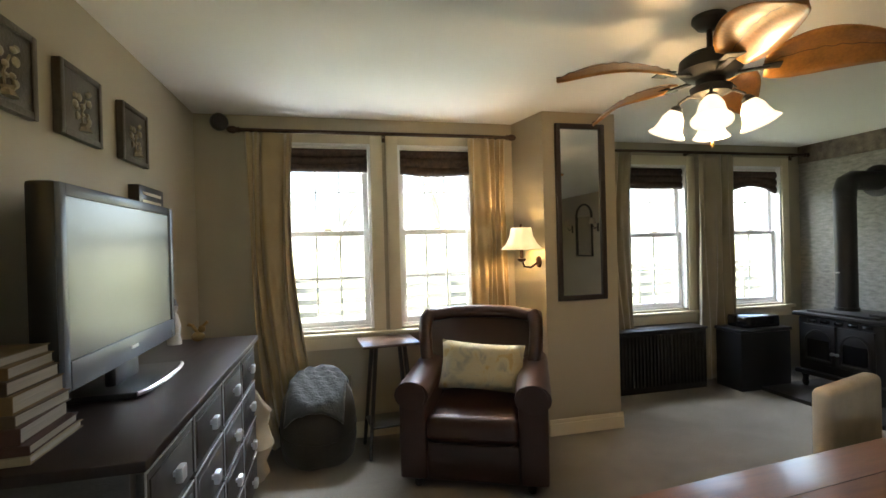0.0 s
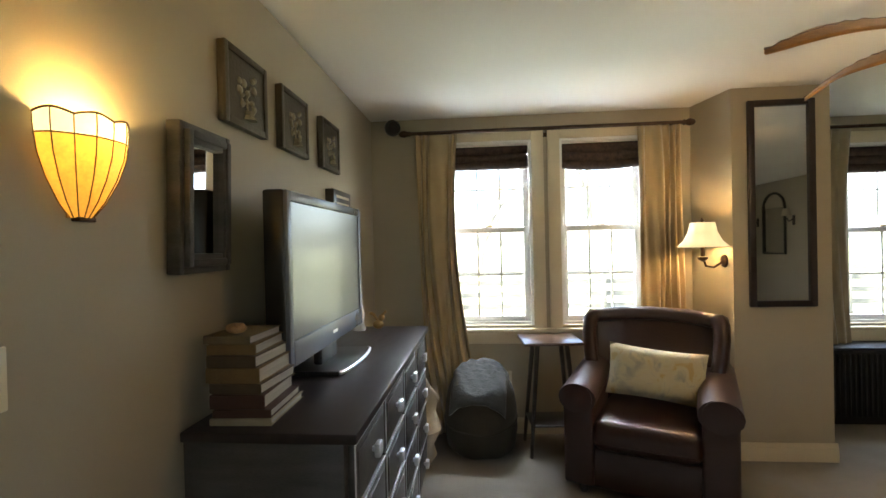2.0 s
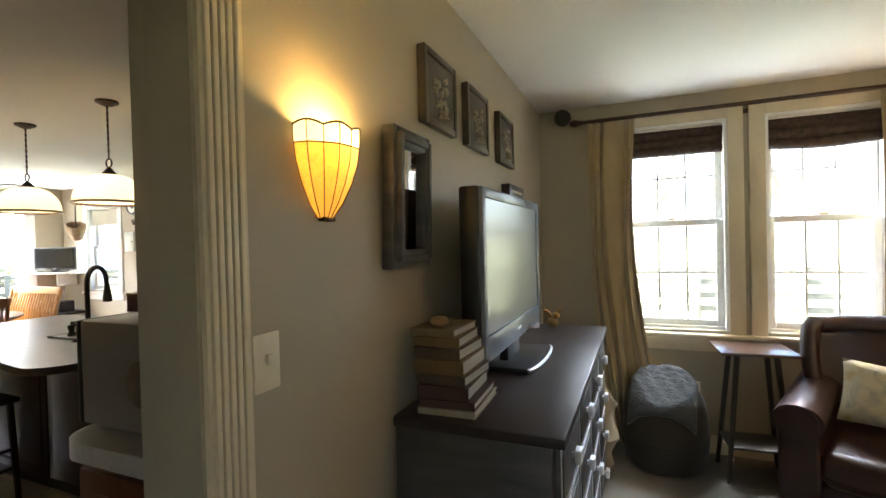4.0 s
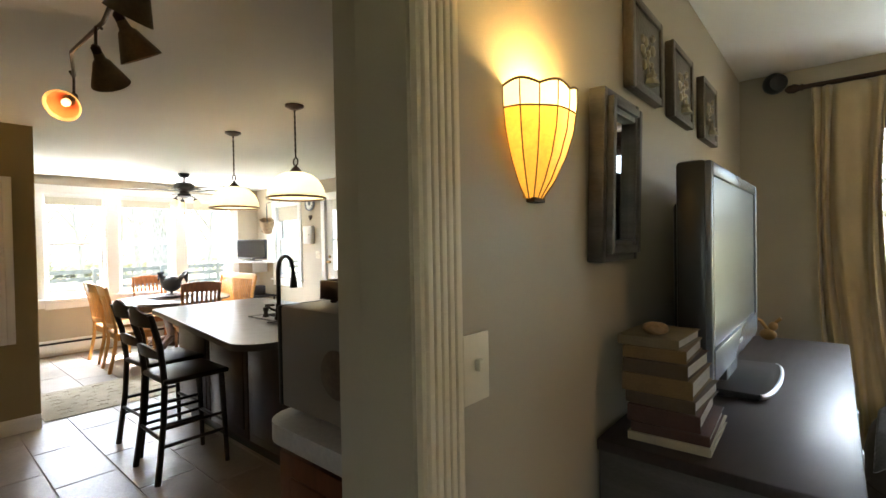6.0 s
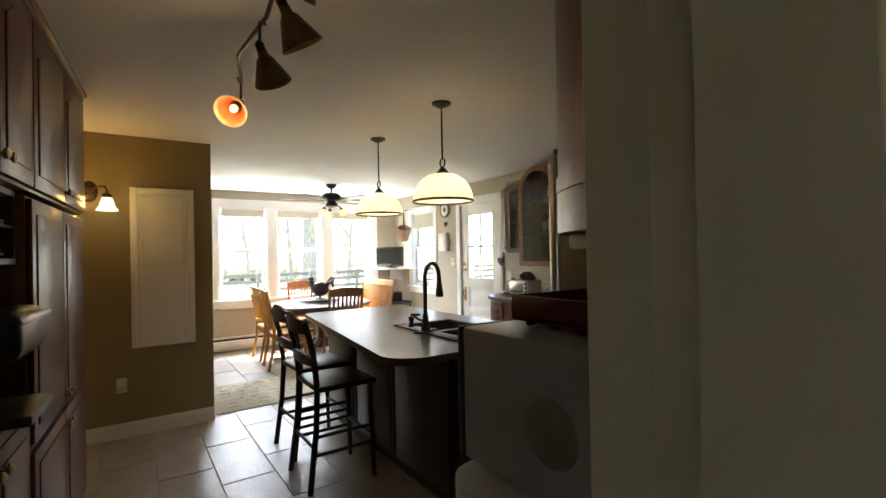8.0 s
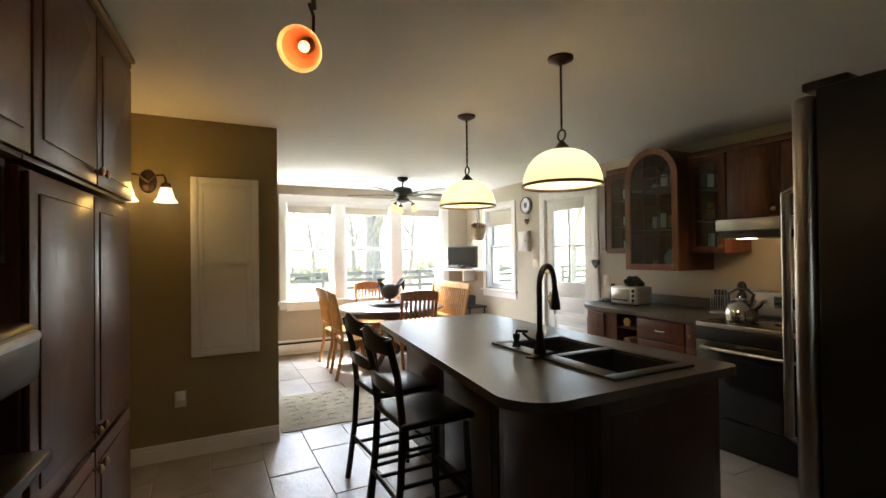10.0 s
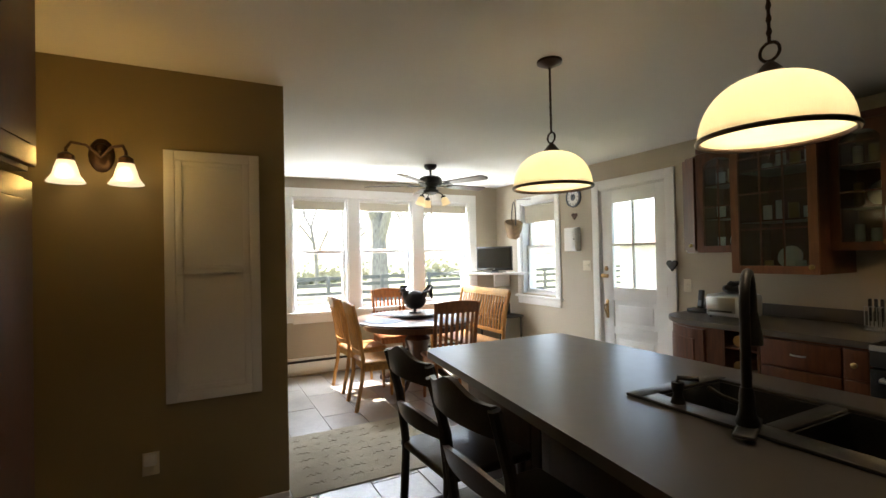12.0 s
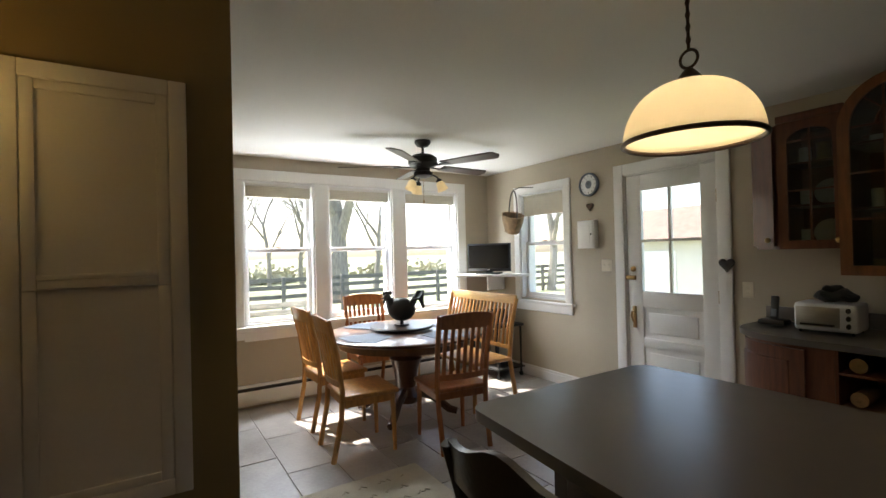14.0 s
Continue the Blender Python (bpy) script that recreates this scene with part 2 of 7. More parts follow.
def pillow_mat():
    m = mat("floral_cushion", (0.48, 0.42, 0.26), 0.85, var=0.1, bump=0.3, fine=250)
    N, L = m.node_tree.nodes, m.node_tree.links
    tc = N.new("ShaderNodeTexCoord")
    v = N.new("ShaderNodeTexNoise")
    v.inputs["Scale"].default_value, v.inputs["Detail"].default_value, v.inputs["Distortion"].default_value = 9, 3, 1.2
    L.new(tc.outputs["Object"], v.inputs[0])
    r = N.new("ShaderNodeValToRGB")
    e = r.color_ramp.elements
    e[0].position, e[0].color = 0.32, (0.30, 0.29, 0.23, 1)
    e[1].position, e[1].color = 0.46, (0.46, 0.41, 0.27, 1)
    for p, c in ((0.58, (0.45, 0.39, 0.24, 1)), (0.64, (0.42, 0.31, 0.13, 1)), (0.75, (0.36, 0.29, 0.15, 1))):
        k = e.new(p)
        k.color = c
    L.new(v.outputs[0], r.inputs[0])
    L.new(r.outputs[0], N["Principled BSDF"].inputs["Base Color"])
    return m


M_PILLOW = pillow_mat()


def let_through(m, share, col):
    """Lets a share of the lamp's own light pass through the shade."""
    N, L = m.node_tree.nodes, m.node_tree.links
    tr, mx = N.new("ShaderNodeBsdfTranslucent"), N.new("ShaderNodeMixShader")
    tr.inputs[0].default_value = (*col, 1)
    mx.inputs[0].default_value = share
    L.new(N["Principled BSDF"].outputs[0], mx.inputs[1])
    L.new(tr.outputs[0], mx.inputs[2])
    L.new(mx.outputs[0], N["Material Output"].inputs[0])


let_through(M_PEND, 0.5, (0.95, 0.90, 0.78))
let_through(M_AMBER, 0.06, (0.95, 0.5, 0.09))
let_through(M_AMBERTOP, 0.08, (0.95, 0.8, 0.45))


# ---- mesh helpers ----
class Shape:
    """A bmesh with a few ways to add to it."""

    def __init__(self):
        self.bm = bmesh.new()

    def box(self, x0, x1, y0, y1, z0, z1, bev=0.0, seg=2, m=None):
        c = Matrix.Translation(((x0 + x1) / 2, (y0 + y1) / 2, (z0 + z1) / 2)) @ Matrix.Diagonal((abs(x1 - x0), abs(y1 - y0), abs(z1 - z0), 1))
        vs = bmesh.ops.create_cube(self.bm, size=1, matrix=(m @ c if m else c))["verts"]
        if bev:
            es = list({e for v in vs for e in v.link_edges})
            bmesh.ops.bevel(self.bm, geom=es, offset=bev, segments=seg, affect='EDGES', profile=0.5)
        return self

    def grid(self, pts, close_u=False, close_v=False, caps=False):
        rows = [[self.bm.verts.new(p) for p in row] for row in pts]
        nu, nv = len(rows), len(rows[0])
        for i in range(nu if close_u else nu - 1):
            for j in range(nv if close_v else nv - 1):
                self.bm.faces.new((rows[i][j], rows[(i + 1) % nu][j], rows[(i + 1) % nu][(j + 1) % nv], rows[i][(j + 1) % nv]))
        if caps:
            self.bm.faces.new(rows[0][::-1])
            self.bm.faces.new(rows[-1])
        return self

    def lathe(self, prof, x=0, y=0, z=0, seg=24, m=None, caps=True, wave=0.0, waves=8):
        pts = []
        for r, h in prof:
            row = []
            for k in range(seg):
                a = 2 * math.pi * k / seg
                rr = max(r, 0.0005) * (1 + wave * math.cos(waves * a))
                p = Vector((x + rr * math.cos(a), y + rr * math.sin(a), z + h))
                row.append(m @ p if m else p)
            pts.append(row)
        return self.grid(pts, close_v=True, caps=caps)

    def tube(self, path, r, seg=8, r2=None):
        path = [Vector(p) for p in path]
        pts, n = [], len(path)
        side = None
        for i, p in enumerate(path):
            d = (path[min(i + 1, n - 1)] - path[max(i - 1, 0)]).normalized()
            if side is None:
                side = d.orthogonal().normalized()
            side = (side - d * side.dot(d)).normalized()
            up = d.cross(side)
            rr = r if r2 is None else r + (r2 - r) * i / (n - 1)
            pts.append([p + (side * math.cos(2 * math.pi * k / seg) + up * math.sin(2 * math.pi * k / seg)) * rr for k in range(seg)])
        return self.grid(pts, close_v=True, caps=True)

    def prism(self, poly, z0, z1, m=None, bev=0.0):
        lo = [self.bm.verts.new(m @ Vector((x, y, z0)) if m else (x, y, z0)) for x, y in poly]
        hi = [self.bm.verts.new(m @ Vector((x, y, z1)) if m else (x, y, z1)) for x, y in poly]
        n = len(poly)
        fs = [self.bm.faces.new(lo[::-1]), self.bm.faces.new(hi)]
        for i in range(n):
            fs.append(self.bm.faces.new((lo[i], lo[(i + 1) % n], hi[(i + 1) % n], hi[i])))
        if bev:
            es = list(set(fs[0].edges) | set(fs[1].edges))
            bmesh.ops.bevel(self.bm, geom=es, offset=bev, segments=2, affect='EDGES', profile=0.5)
        return self

    def ball(self, x, y, z, rx, ry=None, rz=None, seg=16, m=None):
        c = Matrix.Translation((x, y, z)) @ Matrix.Diagonal((rx, ry or rx, rz or rx, 1))
        bmesh.ops.create_uvsphere(self.bm, u_segments=seg, v_segments=max(6, seg // 2), radius=1, matrix=(m @ c if m else c))
        return self


def mesh_of(shape, material, smooth=True):
    bm = shape.bm
    bmesh.ops.recalc_face_normals(bm, faces=bm.faces)
    me = bpy.data.meshes.new("mesh")
    bm.to_mesh(me)
    bm.free()
    me.materials.append(material)
    if smooth:
        me.polygons.foreach_set("use_smooth", [True] * len(me.polygons))
        me.set_sharp_from_angle(angle=radians(38))
    return me


def part(name, shape, material, parent=None, label="", smooth=True):
    ob = new(name, mesh_of(shape, material, smooth))
    ob.parent = parent
    if label:
        tagged(ob, label)
    return ob


def thing(name, label, category, m=None, group="", kind=""):
    ob = new(name)
    ob.empty_display_size = 0.1
    if m is not None:
        ob.matrix_basis = m
    return tagged(ob, label, category, group, kind)


def solo(name, shape, material, label, category, m=None, group="", kind="", smooth=True):
    ob = part(name, shape, material, None, "", smooth)
    if m is not None:
        ob.matrix_basis = m
    return tagged(ob, label, category, group, kind)


def struct(name, shape, material, label, category, smooth=False):
    return solo(name, shape, material, label, category, kind="structure", smooth=smooth)


def wall_panels(s, axis, p0, p1, u0, u1, z0, z1, holes):
    """Boxes of a wall between planes p0 and p1, along u, with rectangular holes (u0, u1, z0, z1)."""
    def add(a, b, c, d):
        if b - a > 1e-4 and d - c > 1e-4:
            s.box(a, b, p0, p1, c, d) if axis == "x" else s.box(p0, p1, a, b, c, d)
    u = u0
    for a, b, c, d in sorted(holes):
        add(u, a, z0, z1)
        add(a, b, z0, c)
        add(a, b, d, z1)
        u = b
    add(u, u1, z0, z1)
    return s


CH = 2.44
YW = 3.97          # living room window wall
YA = 4.45          # alcove window wall
XT, XK = -0.55, -0.75   # the two faces of the wall behind the television
XP, XB, YS = -5.01, -8.08, 4.71  # panel wall, breakfast window wall, door wall
W1 = (0.03, 0.69, 0.83, 2.25)
W2 = (0.90, 1.53, 0.83, 2.25)
W3 = (3.28, 3.96, 0.74, 2.22)
W4 = (4.47, 5.17, 0.74, 2.22)
KW = [(1.72, 2.42, 0.78, 2.20), (2.56, 3.32, 0.78, 2.20), (3.48, 4.22, 0.78, 2.20)]
SW = (-7.46, -6.76, 0.90, 2.12)
DOOR = (-6.02, -5.18, 0.0, 2.13)

struct("floor", Shape().box(-0.62, 5.6, -3.2, 4.6, -0.12, 0.0), M_CARPET, "taupe cut-pile carpet of the living room", "floor")
struct("floor_kitchen", Shape().box(-8.3, -0.62, -0.8, 4.9, -0.14, -0.006), M_GROUT, "grout bed under the kitchen tiles", "floor")
struct("ceiling", Shape().box(XK, 5.6, -3.2, 4.6, CH, CH + 0.1), M_CEIL, "white plaster ceiling of the living room", "ceiling")
struct("ceiling_kitchen", Shape().box(-8.3, XK, -0.8, 4.9, CH, CH + 0.1), M_CEIL, "white plaster ceiling of the kitchen", "ceiling")
s = wall_panels(Shape(), "y", -0.66, XT, -3.2, 4.9, 0, CH, [(-0.25, 0.965, 0, 2.12)])
wall_panels(s, "y", XK, -0.66, -3.2, 4.9, 0, CH, [(-0.25, 1.04, 0, 2.12)])
struct("wall_west", s, M_WALL, "olive tan painted wall with a wide cased opening", "wall")
s = wall_panels(Shape(), "x", YW, YW + 0.22, XT, 1.856, 0, CH, [W1, W2])
struct("wall_north", s, M_WALL, "olive tan painted wall with two windows", "wall")
s = Shape().prism([(1.856, YW + 0.22), (1.856, YW), (1.942, 3.57), (2.55, 3.57), (2.55, YA + 0.2), (1.856, YA + 0.2)], 0, CH)
struct("wall_pier", s, M_WALL, "olive tan painted chimney pier", "wall")
s = wall_panels(Shape(), "x", YA, YA + 0.22, 2.55, 5.42, 0, CH, [W3, W4])
struct("wall_alcove", s, M_WALL, "olive tan painted alcove wall with two windows", "wall")
struct("wall_east_plain", Shape().box(5.42, 5.6, -3.2, 2.0, 0, CH), M_WALL, "olive tan painted wall of the dining end", "wall")
struct("wall_east", Shape().box(5.42, 5.6, 2.0, YA + 0.22, 0, CH), M_STONE, "grey stone-patterned papered wall behind the stove", "wall")
struct("trim_border", Shape().box(5.41, 5.42, 2.0, YA, CH - 0.19, CH), M_BORDER, "dark patterned wallpaper border", "trim")
SWIN = (1.0, 2.4, 0.85, 2.2)
struct("wall_south", wall_panels(Shape(), "x", -3.42, -3.2, XT, 5.42, 0, CH, [SWIN]), M_WALL, "olive tan painted rear wall", "wall")
# kitchen shell
struct("wall_panel", Shape().box(XB, XP, -0.8, 1.2, 0, CH), M_KWALLDIM, "tan painted wall toned olive for dim amber light, with a white wall cabinet", "wall")
s = wall_panels(Shape(), "y", XB - 0.22, XB, 1.2, 4.93, 0, CH, [(KW[0][0], KW[2][1], 0.78, 2.20)])
struct("wall_breakfast", s, M_KWALL, "tan painted wall with a triple window", "wall")
s = wall_panels(Shape(), "x", YS, YS + 0.22, XB, XK, 0, CH, [SW, DOOR])
struct("wall_door", s, M_KWALL, "tan painted wall with a white door and a window", "wall")
struct("wall_kitchen_south", Shape().box(XP, XK, -0.8, -0.46, 0, CH), M_KWALL, "tan painted wall behind the cabinets", "wall")


def base_run(name, x0, y0, x1, y1, mat_=M_TRIM, h=0.12):
    d = Vector((x1 - x0, y1 - y0, 0))
    a = math.degrees(math.atan2(d.y, d.x))
    w = d.length
    s = Shape().box(0, w, -0.016, 0, 0.0, h - 0.03).box(0, w, -0.011, 0, h - 0.03, h, 0.003)
    ob = solo(name, s, mat_, "painted moulded baseboard along the wall", "baseboard", pose(x0, y0, 0, 0, 0, a), kind="structure")
    return ob


base_run("baseboard", XT, YW, 1.85, YW)
base_run("baseboard", 1.945, 3.57, 2.566, 3.57)
base_run("baseboard", XT, 1.06, XT, YW)
base_run("baseboard_kitchen", XP, -0.46, XP, 1.2, M_WHITE)
bb = base_run("baseboard_door", XB, YS, -6.13, YS, M_WHITE)


# ---- windows ----
def window(name, hole, m, depth=0.22, muntins=(3, 2), casing=0.09, frame_mat=None, label="white double-hung window with divided panes"):
    """Local x along the wall, y outwards, z up; the origin lies on the wall's inner face at the hole's left foot."""
    fm = frame_mat or M_TRIM
    w, h = hole[1] - hole[0], hole[3] - hole[2]
    win = thing(name, label, "window", m, kind="structure")
    if casing:
        part("window_frame", Shape().box(-casing, 0, -0.018, 0, -0.02, h + casing, 0.004).box(w, w + casing, -0.018, 0, -0.02, h + casing, 0.004).box(0, w, -0.018, 0, h, h + casing, 0.004), fm, win)
        part("window_sill", Shape().box(-casing - 0.03, w + casing + 0.03, -0.05, 0.05, -0.05, -0.02, 0.006).box(-casing, w + casing, -0.016, 0, -0.14, -0.05, 0.004), fm, win)
    t = 0.02
    part("jamb", Shape().box(0, t, 0.0, depth, 0, h).box(w - t, w, 0.0, depth, 0, h).box(t, w - t, 0.0, depth, h - t, h).box(t, w - t, 0.05, depth, 0, t), M_VINYL, win, "white jamb lining")
    mid = h * 0.52
    for nm, z0, z1, y in (("upper_sash", mid - 0.02, h - t, 0.11), ("lower_sash", t, mid + 0.02, 0.07)):
        st = 0.042
        s = Shape().box(t, t + st, y, y + 0.035, z0, z1, 0.004).box(w - t - st, w - t, y, y + 0.035, z0, z1, 0.004)
        s.box(t + st, w - t - st, y, y + 0.035, z0, z0 + st, 0.004).box(t + st, w - t - st, y, y + 0.035, z1 - st, z1, 0.004)
        sash = part(nm, s, M_VINYL, win)
        for k in range(1, muntins[0]):
            x = t + st + (w - 2 * t - 2 * st) * k / muntins[0]
            part("muntin", Shape().box(x - 0.006, x + 0.006, y + 0.012, y + 0.024, z0 + st, z1 - st), M_VINYL, sash)
        for k in range(1, muntins[1]):
            z = z0 + st + (z1 - z0 - 2 * st) * k / muntins[1]
            part("muntin", Shape().box(t + st, w - t - st, y + 0.010, y + 0.0215, z - 0.006, z + 0.006), M_VINYL, sash)
        p = part("pane", Shape().box(t + st, w - t - st, y + 0.026, y + 0.029, z0 + st, z1 - st), M_GLASS, sash)
        p.visible_shadow = False
    part("sash_lock", Shape().box(w / 2 - 0.03, w / 2 + 0.03, 0.05, 0.07, mid + 0.02, mid + 0.035, 0.004), M_BRASS, win)
    return win


window("window_1", W1, pose(W1[0], YW, W1[2]), muntins=(3, 2))
window("window_2", W2, pose(W2[0], YW, W2[2]), muntins=(3, 2))
window("window_3", W3, pose(W3[0], YA, W3[2]), muntins=(2, 2), frame_mat=M_TRIM)
window("window_4", W4, pose(W4[0], YA, W4[2]), muntins=(2, 2), frame_mat=M_TRIM)
# never in view: added so that fill light enters from behind
window("window_9", (0, 1.4, 0.85, 2.2), pose(SWIN[1], -3.2, 0.85, 0, 0, 180), muntins=(4, 2), label="unseen wide divided window added in the rear wall for fill light")
for i, k in enumerate(KW):
    window("window_%d" % (5 + i), k, pose(XB, k[0], k[2], 0, 0, 90), muntins=(1, 1), casing=0, label="white double-hung window of the breakfast nook")
window("window_8", SW, pose(SW[0], YS, SW[2]), muntins=(1, 1), frame_mat=M_WHITE, label="white side window with a half-drawn shade")
s = Shape().box(XB, XB + 0.02, KW[0][0] - 0.09, KW[2][1] + 0.12, 2.2, 2.31, 0.004)
for a, b in ((KW[0][0] - 0.09, KW[0][0]), (KW[2][1], KW[2][1] + 0.12)):
    s.box(XB, XB + 0.018, a, b, 0.66, 2.2, 0.004)
s.box(XB, XB + 0.05, KW[0][0] - 0.12, KW[2][1] + 0.14, 0.73, 0.78, 0.005).box(XB, XB + 0.018, KW[0][0], KW[2][1], 0.64, 0.73, 0.004)
struct("trim_triple_window", s, M_WHITE, "white painted casing and sill of the triple window", "trim")
for a, b, mm in ((KW[0][1], KW[1][0], M_WHITE), (KW[1][1], KW[2][0], M_WHITE)):
    struct("trim_mullion", Shape().box(XB - 0.2, XB + 0.018, a, b, 0.78, 2.2, 0.004), mm, "white painted post between the windows", "trim")
for k in KW:
    b = thing("cellular_blind", "cream cellular blind raised to the top of the window", "blind", pose(XB - 0.03, k[0] + 0.03, 2.19, 0, 0, 90), "blinds of the triple window")
    w = k[1] - k[0] - 0.06
    part("headrail", Shape().box(0, w, -0.02, 0.03, -0.035, 0, 0.004), M_WHITE, b)
    s = Shape()
    for i in range(6):
        s.box(0.005, w - 0.005, -0.012, 0.022, -0.055 - 0.018 * i, -0.037 - 0.018 * i, 0.004, 1)
    part("pleats", s, M_BLIND, b)

# living room cased opening, fluted casing
def fluted(name, x, face, y0, y1, z1, parent):
    s = Shape().box(min(x, x + face * 0.012), max(x, x + face * 0.012), y0, y1, 0, z1)
    n = 5
    for i in range(n):
        a = y0 + 0.008 + (y1 - y0 - 0.016) * i / n
        b = a + (y1 - y0 - 0.016) / n - 0.005
        s.box(min(x + face * 0.010, x + face * 0.021), max(x + face * 0.010, x + face * 0.021), a, b, 0.0, z1, 0.003, 2)
    return part(name, s, M_TRIM, parent)


op = thing("door_opening", "cream fluted casing round the wide opening", "doorway", kind="structure")
for x, f in ((XT, 1), (XK, -1)):
    if f > 0:
        fluted("casing", x, f, 0.958, 1.055, 2.12, op)
    else:
        part("casing", Shape().box(-0.85, XK, 1.045, 1.097, 0, 2.12, 0.006).box(XK, -0.66, 1.028, 1.040, 0, 2.12, 0.003), M_WALL, op)
    fluted("casing", x, f, -0.33, -0.25, 2.12, op)
    part("head_casing", Shape().box(min(x, x + f * 0.02), max(x, x + f * 0.02), -0.33, 1.055, 2.12, 2.22, 0.004), M_TRIM, op)
part("jamb_lining", Shape().box(-0.662, XT, 0.95, 0.965, 0, 2.12), M_WALL, op)
part("jamb_lining", Shape().box(XK, XT, -0.25, -0.235, 0, 2.12), M_WALL, op)
struct("trim_threshold", Shape().box(XK, XT, -0.235, 0.95, 0.001, 0.012, 0.004), M_CHERRY, "wooden threshold between carpet and tiles", "threshold")

# ---- living room: large things ----
def curtain(name, x0, x1, y, ztop, zbot, m_, label, phase=0.0, pull=0.0, folds=6, group="curtains", lean=0.0):
    """A hanging panel with soft folds; pull draws its middle aside."""
    rows, n = [], folds * 10
    for i in range(25):
        v = i / 24
        z = ztop + (zbot - ztop) * v
        squeeze = 1 - 0.30 * math.sin(math.pi * min(1, v * 1.15)) * abs(pull)
        row = []
        for j in range(n + 1):
            u = j / n
            x = x0 + (x1 - x0) * (u * squeeze + (1 - squeeze) * (1 if pull > 0 else 0))
            a = 0.034 * (0.5 + 0.7 * v) * (0.65 + 0.45 * math.sin(7.3 * u + 2 * phase))
            yy = y - a * math.sin(2 * math.pi * folds * u + phase + 1.1 * math.sin(3 * v + phase) + 0.9 * math.sin(5.1 * u + phase)) - 0.012 * math.sin(2 * math.pi * 2.3 * u + 4 * v)
            row.append((x + lean * v * v + 0.012 * math.sin(6 * v + 9 * u + phase), yy, z))
        rows.append(row)
    t = thing(name, label, "curtain", group=group)
    p = part("panel", Shape().grid(rows), m_, t)
    so = p.modifiers.new("thick", 'SOLIDIFY')
    so.thickness = 0.004
    return t


def rod(x0, x1, y, z, brackets, wall_y):
    t = thing("curtain_rod", "dark bronze curtain rod with turned finials", "curtain rod")
    part("pole", Shape().tube([(x0, y, z), (x1, y, z)], 0.014, 12), M_BRONZE, t)
    for x, d in ((x0, -1), (x1, 1)):
        prof = [(0.014, 0), (0.022, 0.01), (0.016, 0.02), (0.027, 0.045), (0.022, 0.075), (0.006, 0.09)]
        part("finial", Shape().lathe(prof, m=Matrix.Translation((x, y, z)) @ pose(0, 0, 0, 0, 90 * d, 0), seg=14), M_BRONZE, t)
    for x in brackets:
        part("bracket", Shape().box(x - 0.008, x + 0.008, y, wall_y, z - 0.01, z + 0.012, 0.002).box(x - 0.02, x + 0.02, wall_y - 0.008, wall_y, z - 0.04, z + 0.04, 0.002), M_BRONZE, t)
    return t


rod(-0.22, 1.76, YW - 0.11, 2.305, (-0.15, 0.79, 1.70), YW)
rod(2.62, 5.36, YA - 0.11, 2.33, (2.7, 3.95, 5.3), YA)
curtain("curtain", -0.19, 0.13, YW - 0.105, 2.29, 0.03, M_CURTAIN, "gold satin curtain panel hanging in folds", 0.3, -0.3, folds=5, lean=0.13)
curtain("curtain", 1.43, 1.75, YW - 0.105, 2.29, 0.03, M_CURTAIN, "gold satin curtain panel hanging in folds", 1.4, 0.25)
curtain("curtain", 2.75, 3.25, YA - 0.11, 2.31, 0.16, M_CURTAIN2, "taupe satin curtain panel beside the alcove window", 2.0, -0.4)
curtain("curtain", 3.98, 4.42, YA - 0.11, 2.31, 0.03, M_CURTAIN2, "taupe satin curtain panel between the alcove windows", 0.9, 0.2, 5)


def roman(x0, x1, y, z0, z1, sag, label):
    t = thing("roman_shade", label, "window shade", group="roman shades")
    s = Shape()
    rows = []
    for i in range(16):
        v = i / 15
        rows.append([(x0 + (x1 - x0) * j / 20, y - 0.012 - 0.018 * abs(math.sin(v * math.pi * 3)), z1 + (z0 - z1) * v - sag * v * math.sin(math.pi * j / 20) + (0.0 if sag >= 0 else 0)) for j in range(21)])
    p = part("fabric", s.grid(rows), M_SHADE, t)
    p.modifiers.new("thick", 'SOLIDIFY').thickness = 0.006
    part("headrail", Shape().box(x0, x1, y - 0.02, y + 0.02, z1, z1 + 0.03, 0.004), M_WHITE, t)
    return t


roman(W1[0] + 0.022, W1[1] - 0.022, YW + 0.06, 2.04, 2.215, 0.0, "brown patterned roman shade raised in folds")
roman(W2[0] + 0.022, W2[1] - 0.022, YW + 0.06, 2.03, 2.215, 0.02, "brown patterned roman shade raised in folds")
roman(W3[0] + 0.022, W3[1] - 0.022, YA + 0.06, 1.98, 2.19, 0.0, "brown patterned roman shade raised in folds")
roman(W4[0] + 0.022, W4[1] - 0.022, YA + 0.06, 1.93, 2.17, -0.08, "brown patterned roman shade hanging crooked")
roll = thing("roller_shade", "cream roller shade drawn a little way down", "window shade")
part("cloth", Shape().box(SW[0] + 0.025, SW[1] - 0.025, YS + 0.045, YS + 0.05, 1.86, 2.09), M_BLIND, roll)
part("roller", Shape().tube([(SW[0] + 0.025, YS + 0.045, 2.09), (SW[1] - 0.025, YS + 0.045, 2.09)], 0.012), M_BLIND, roll)


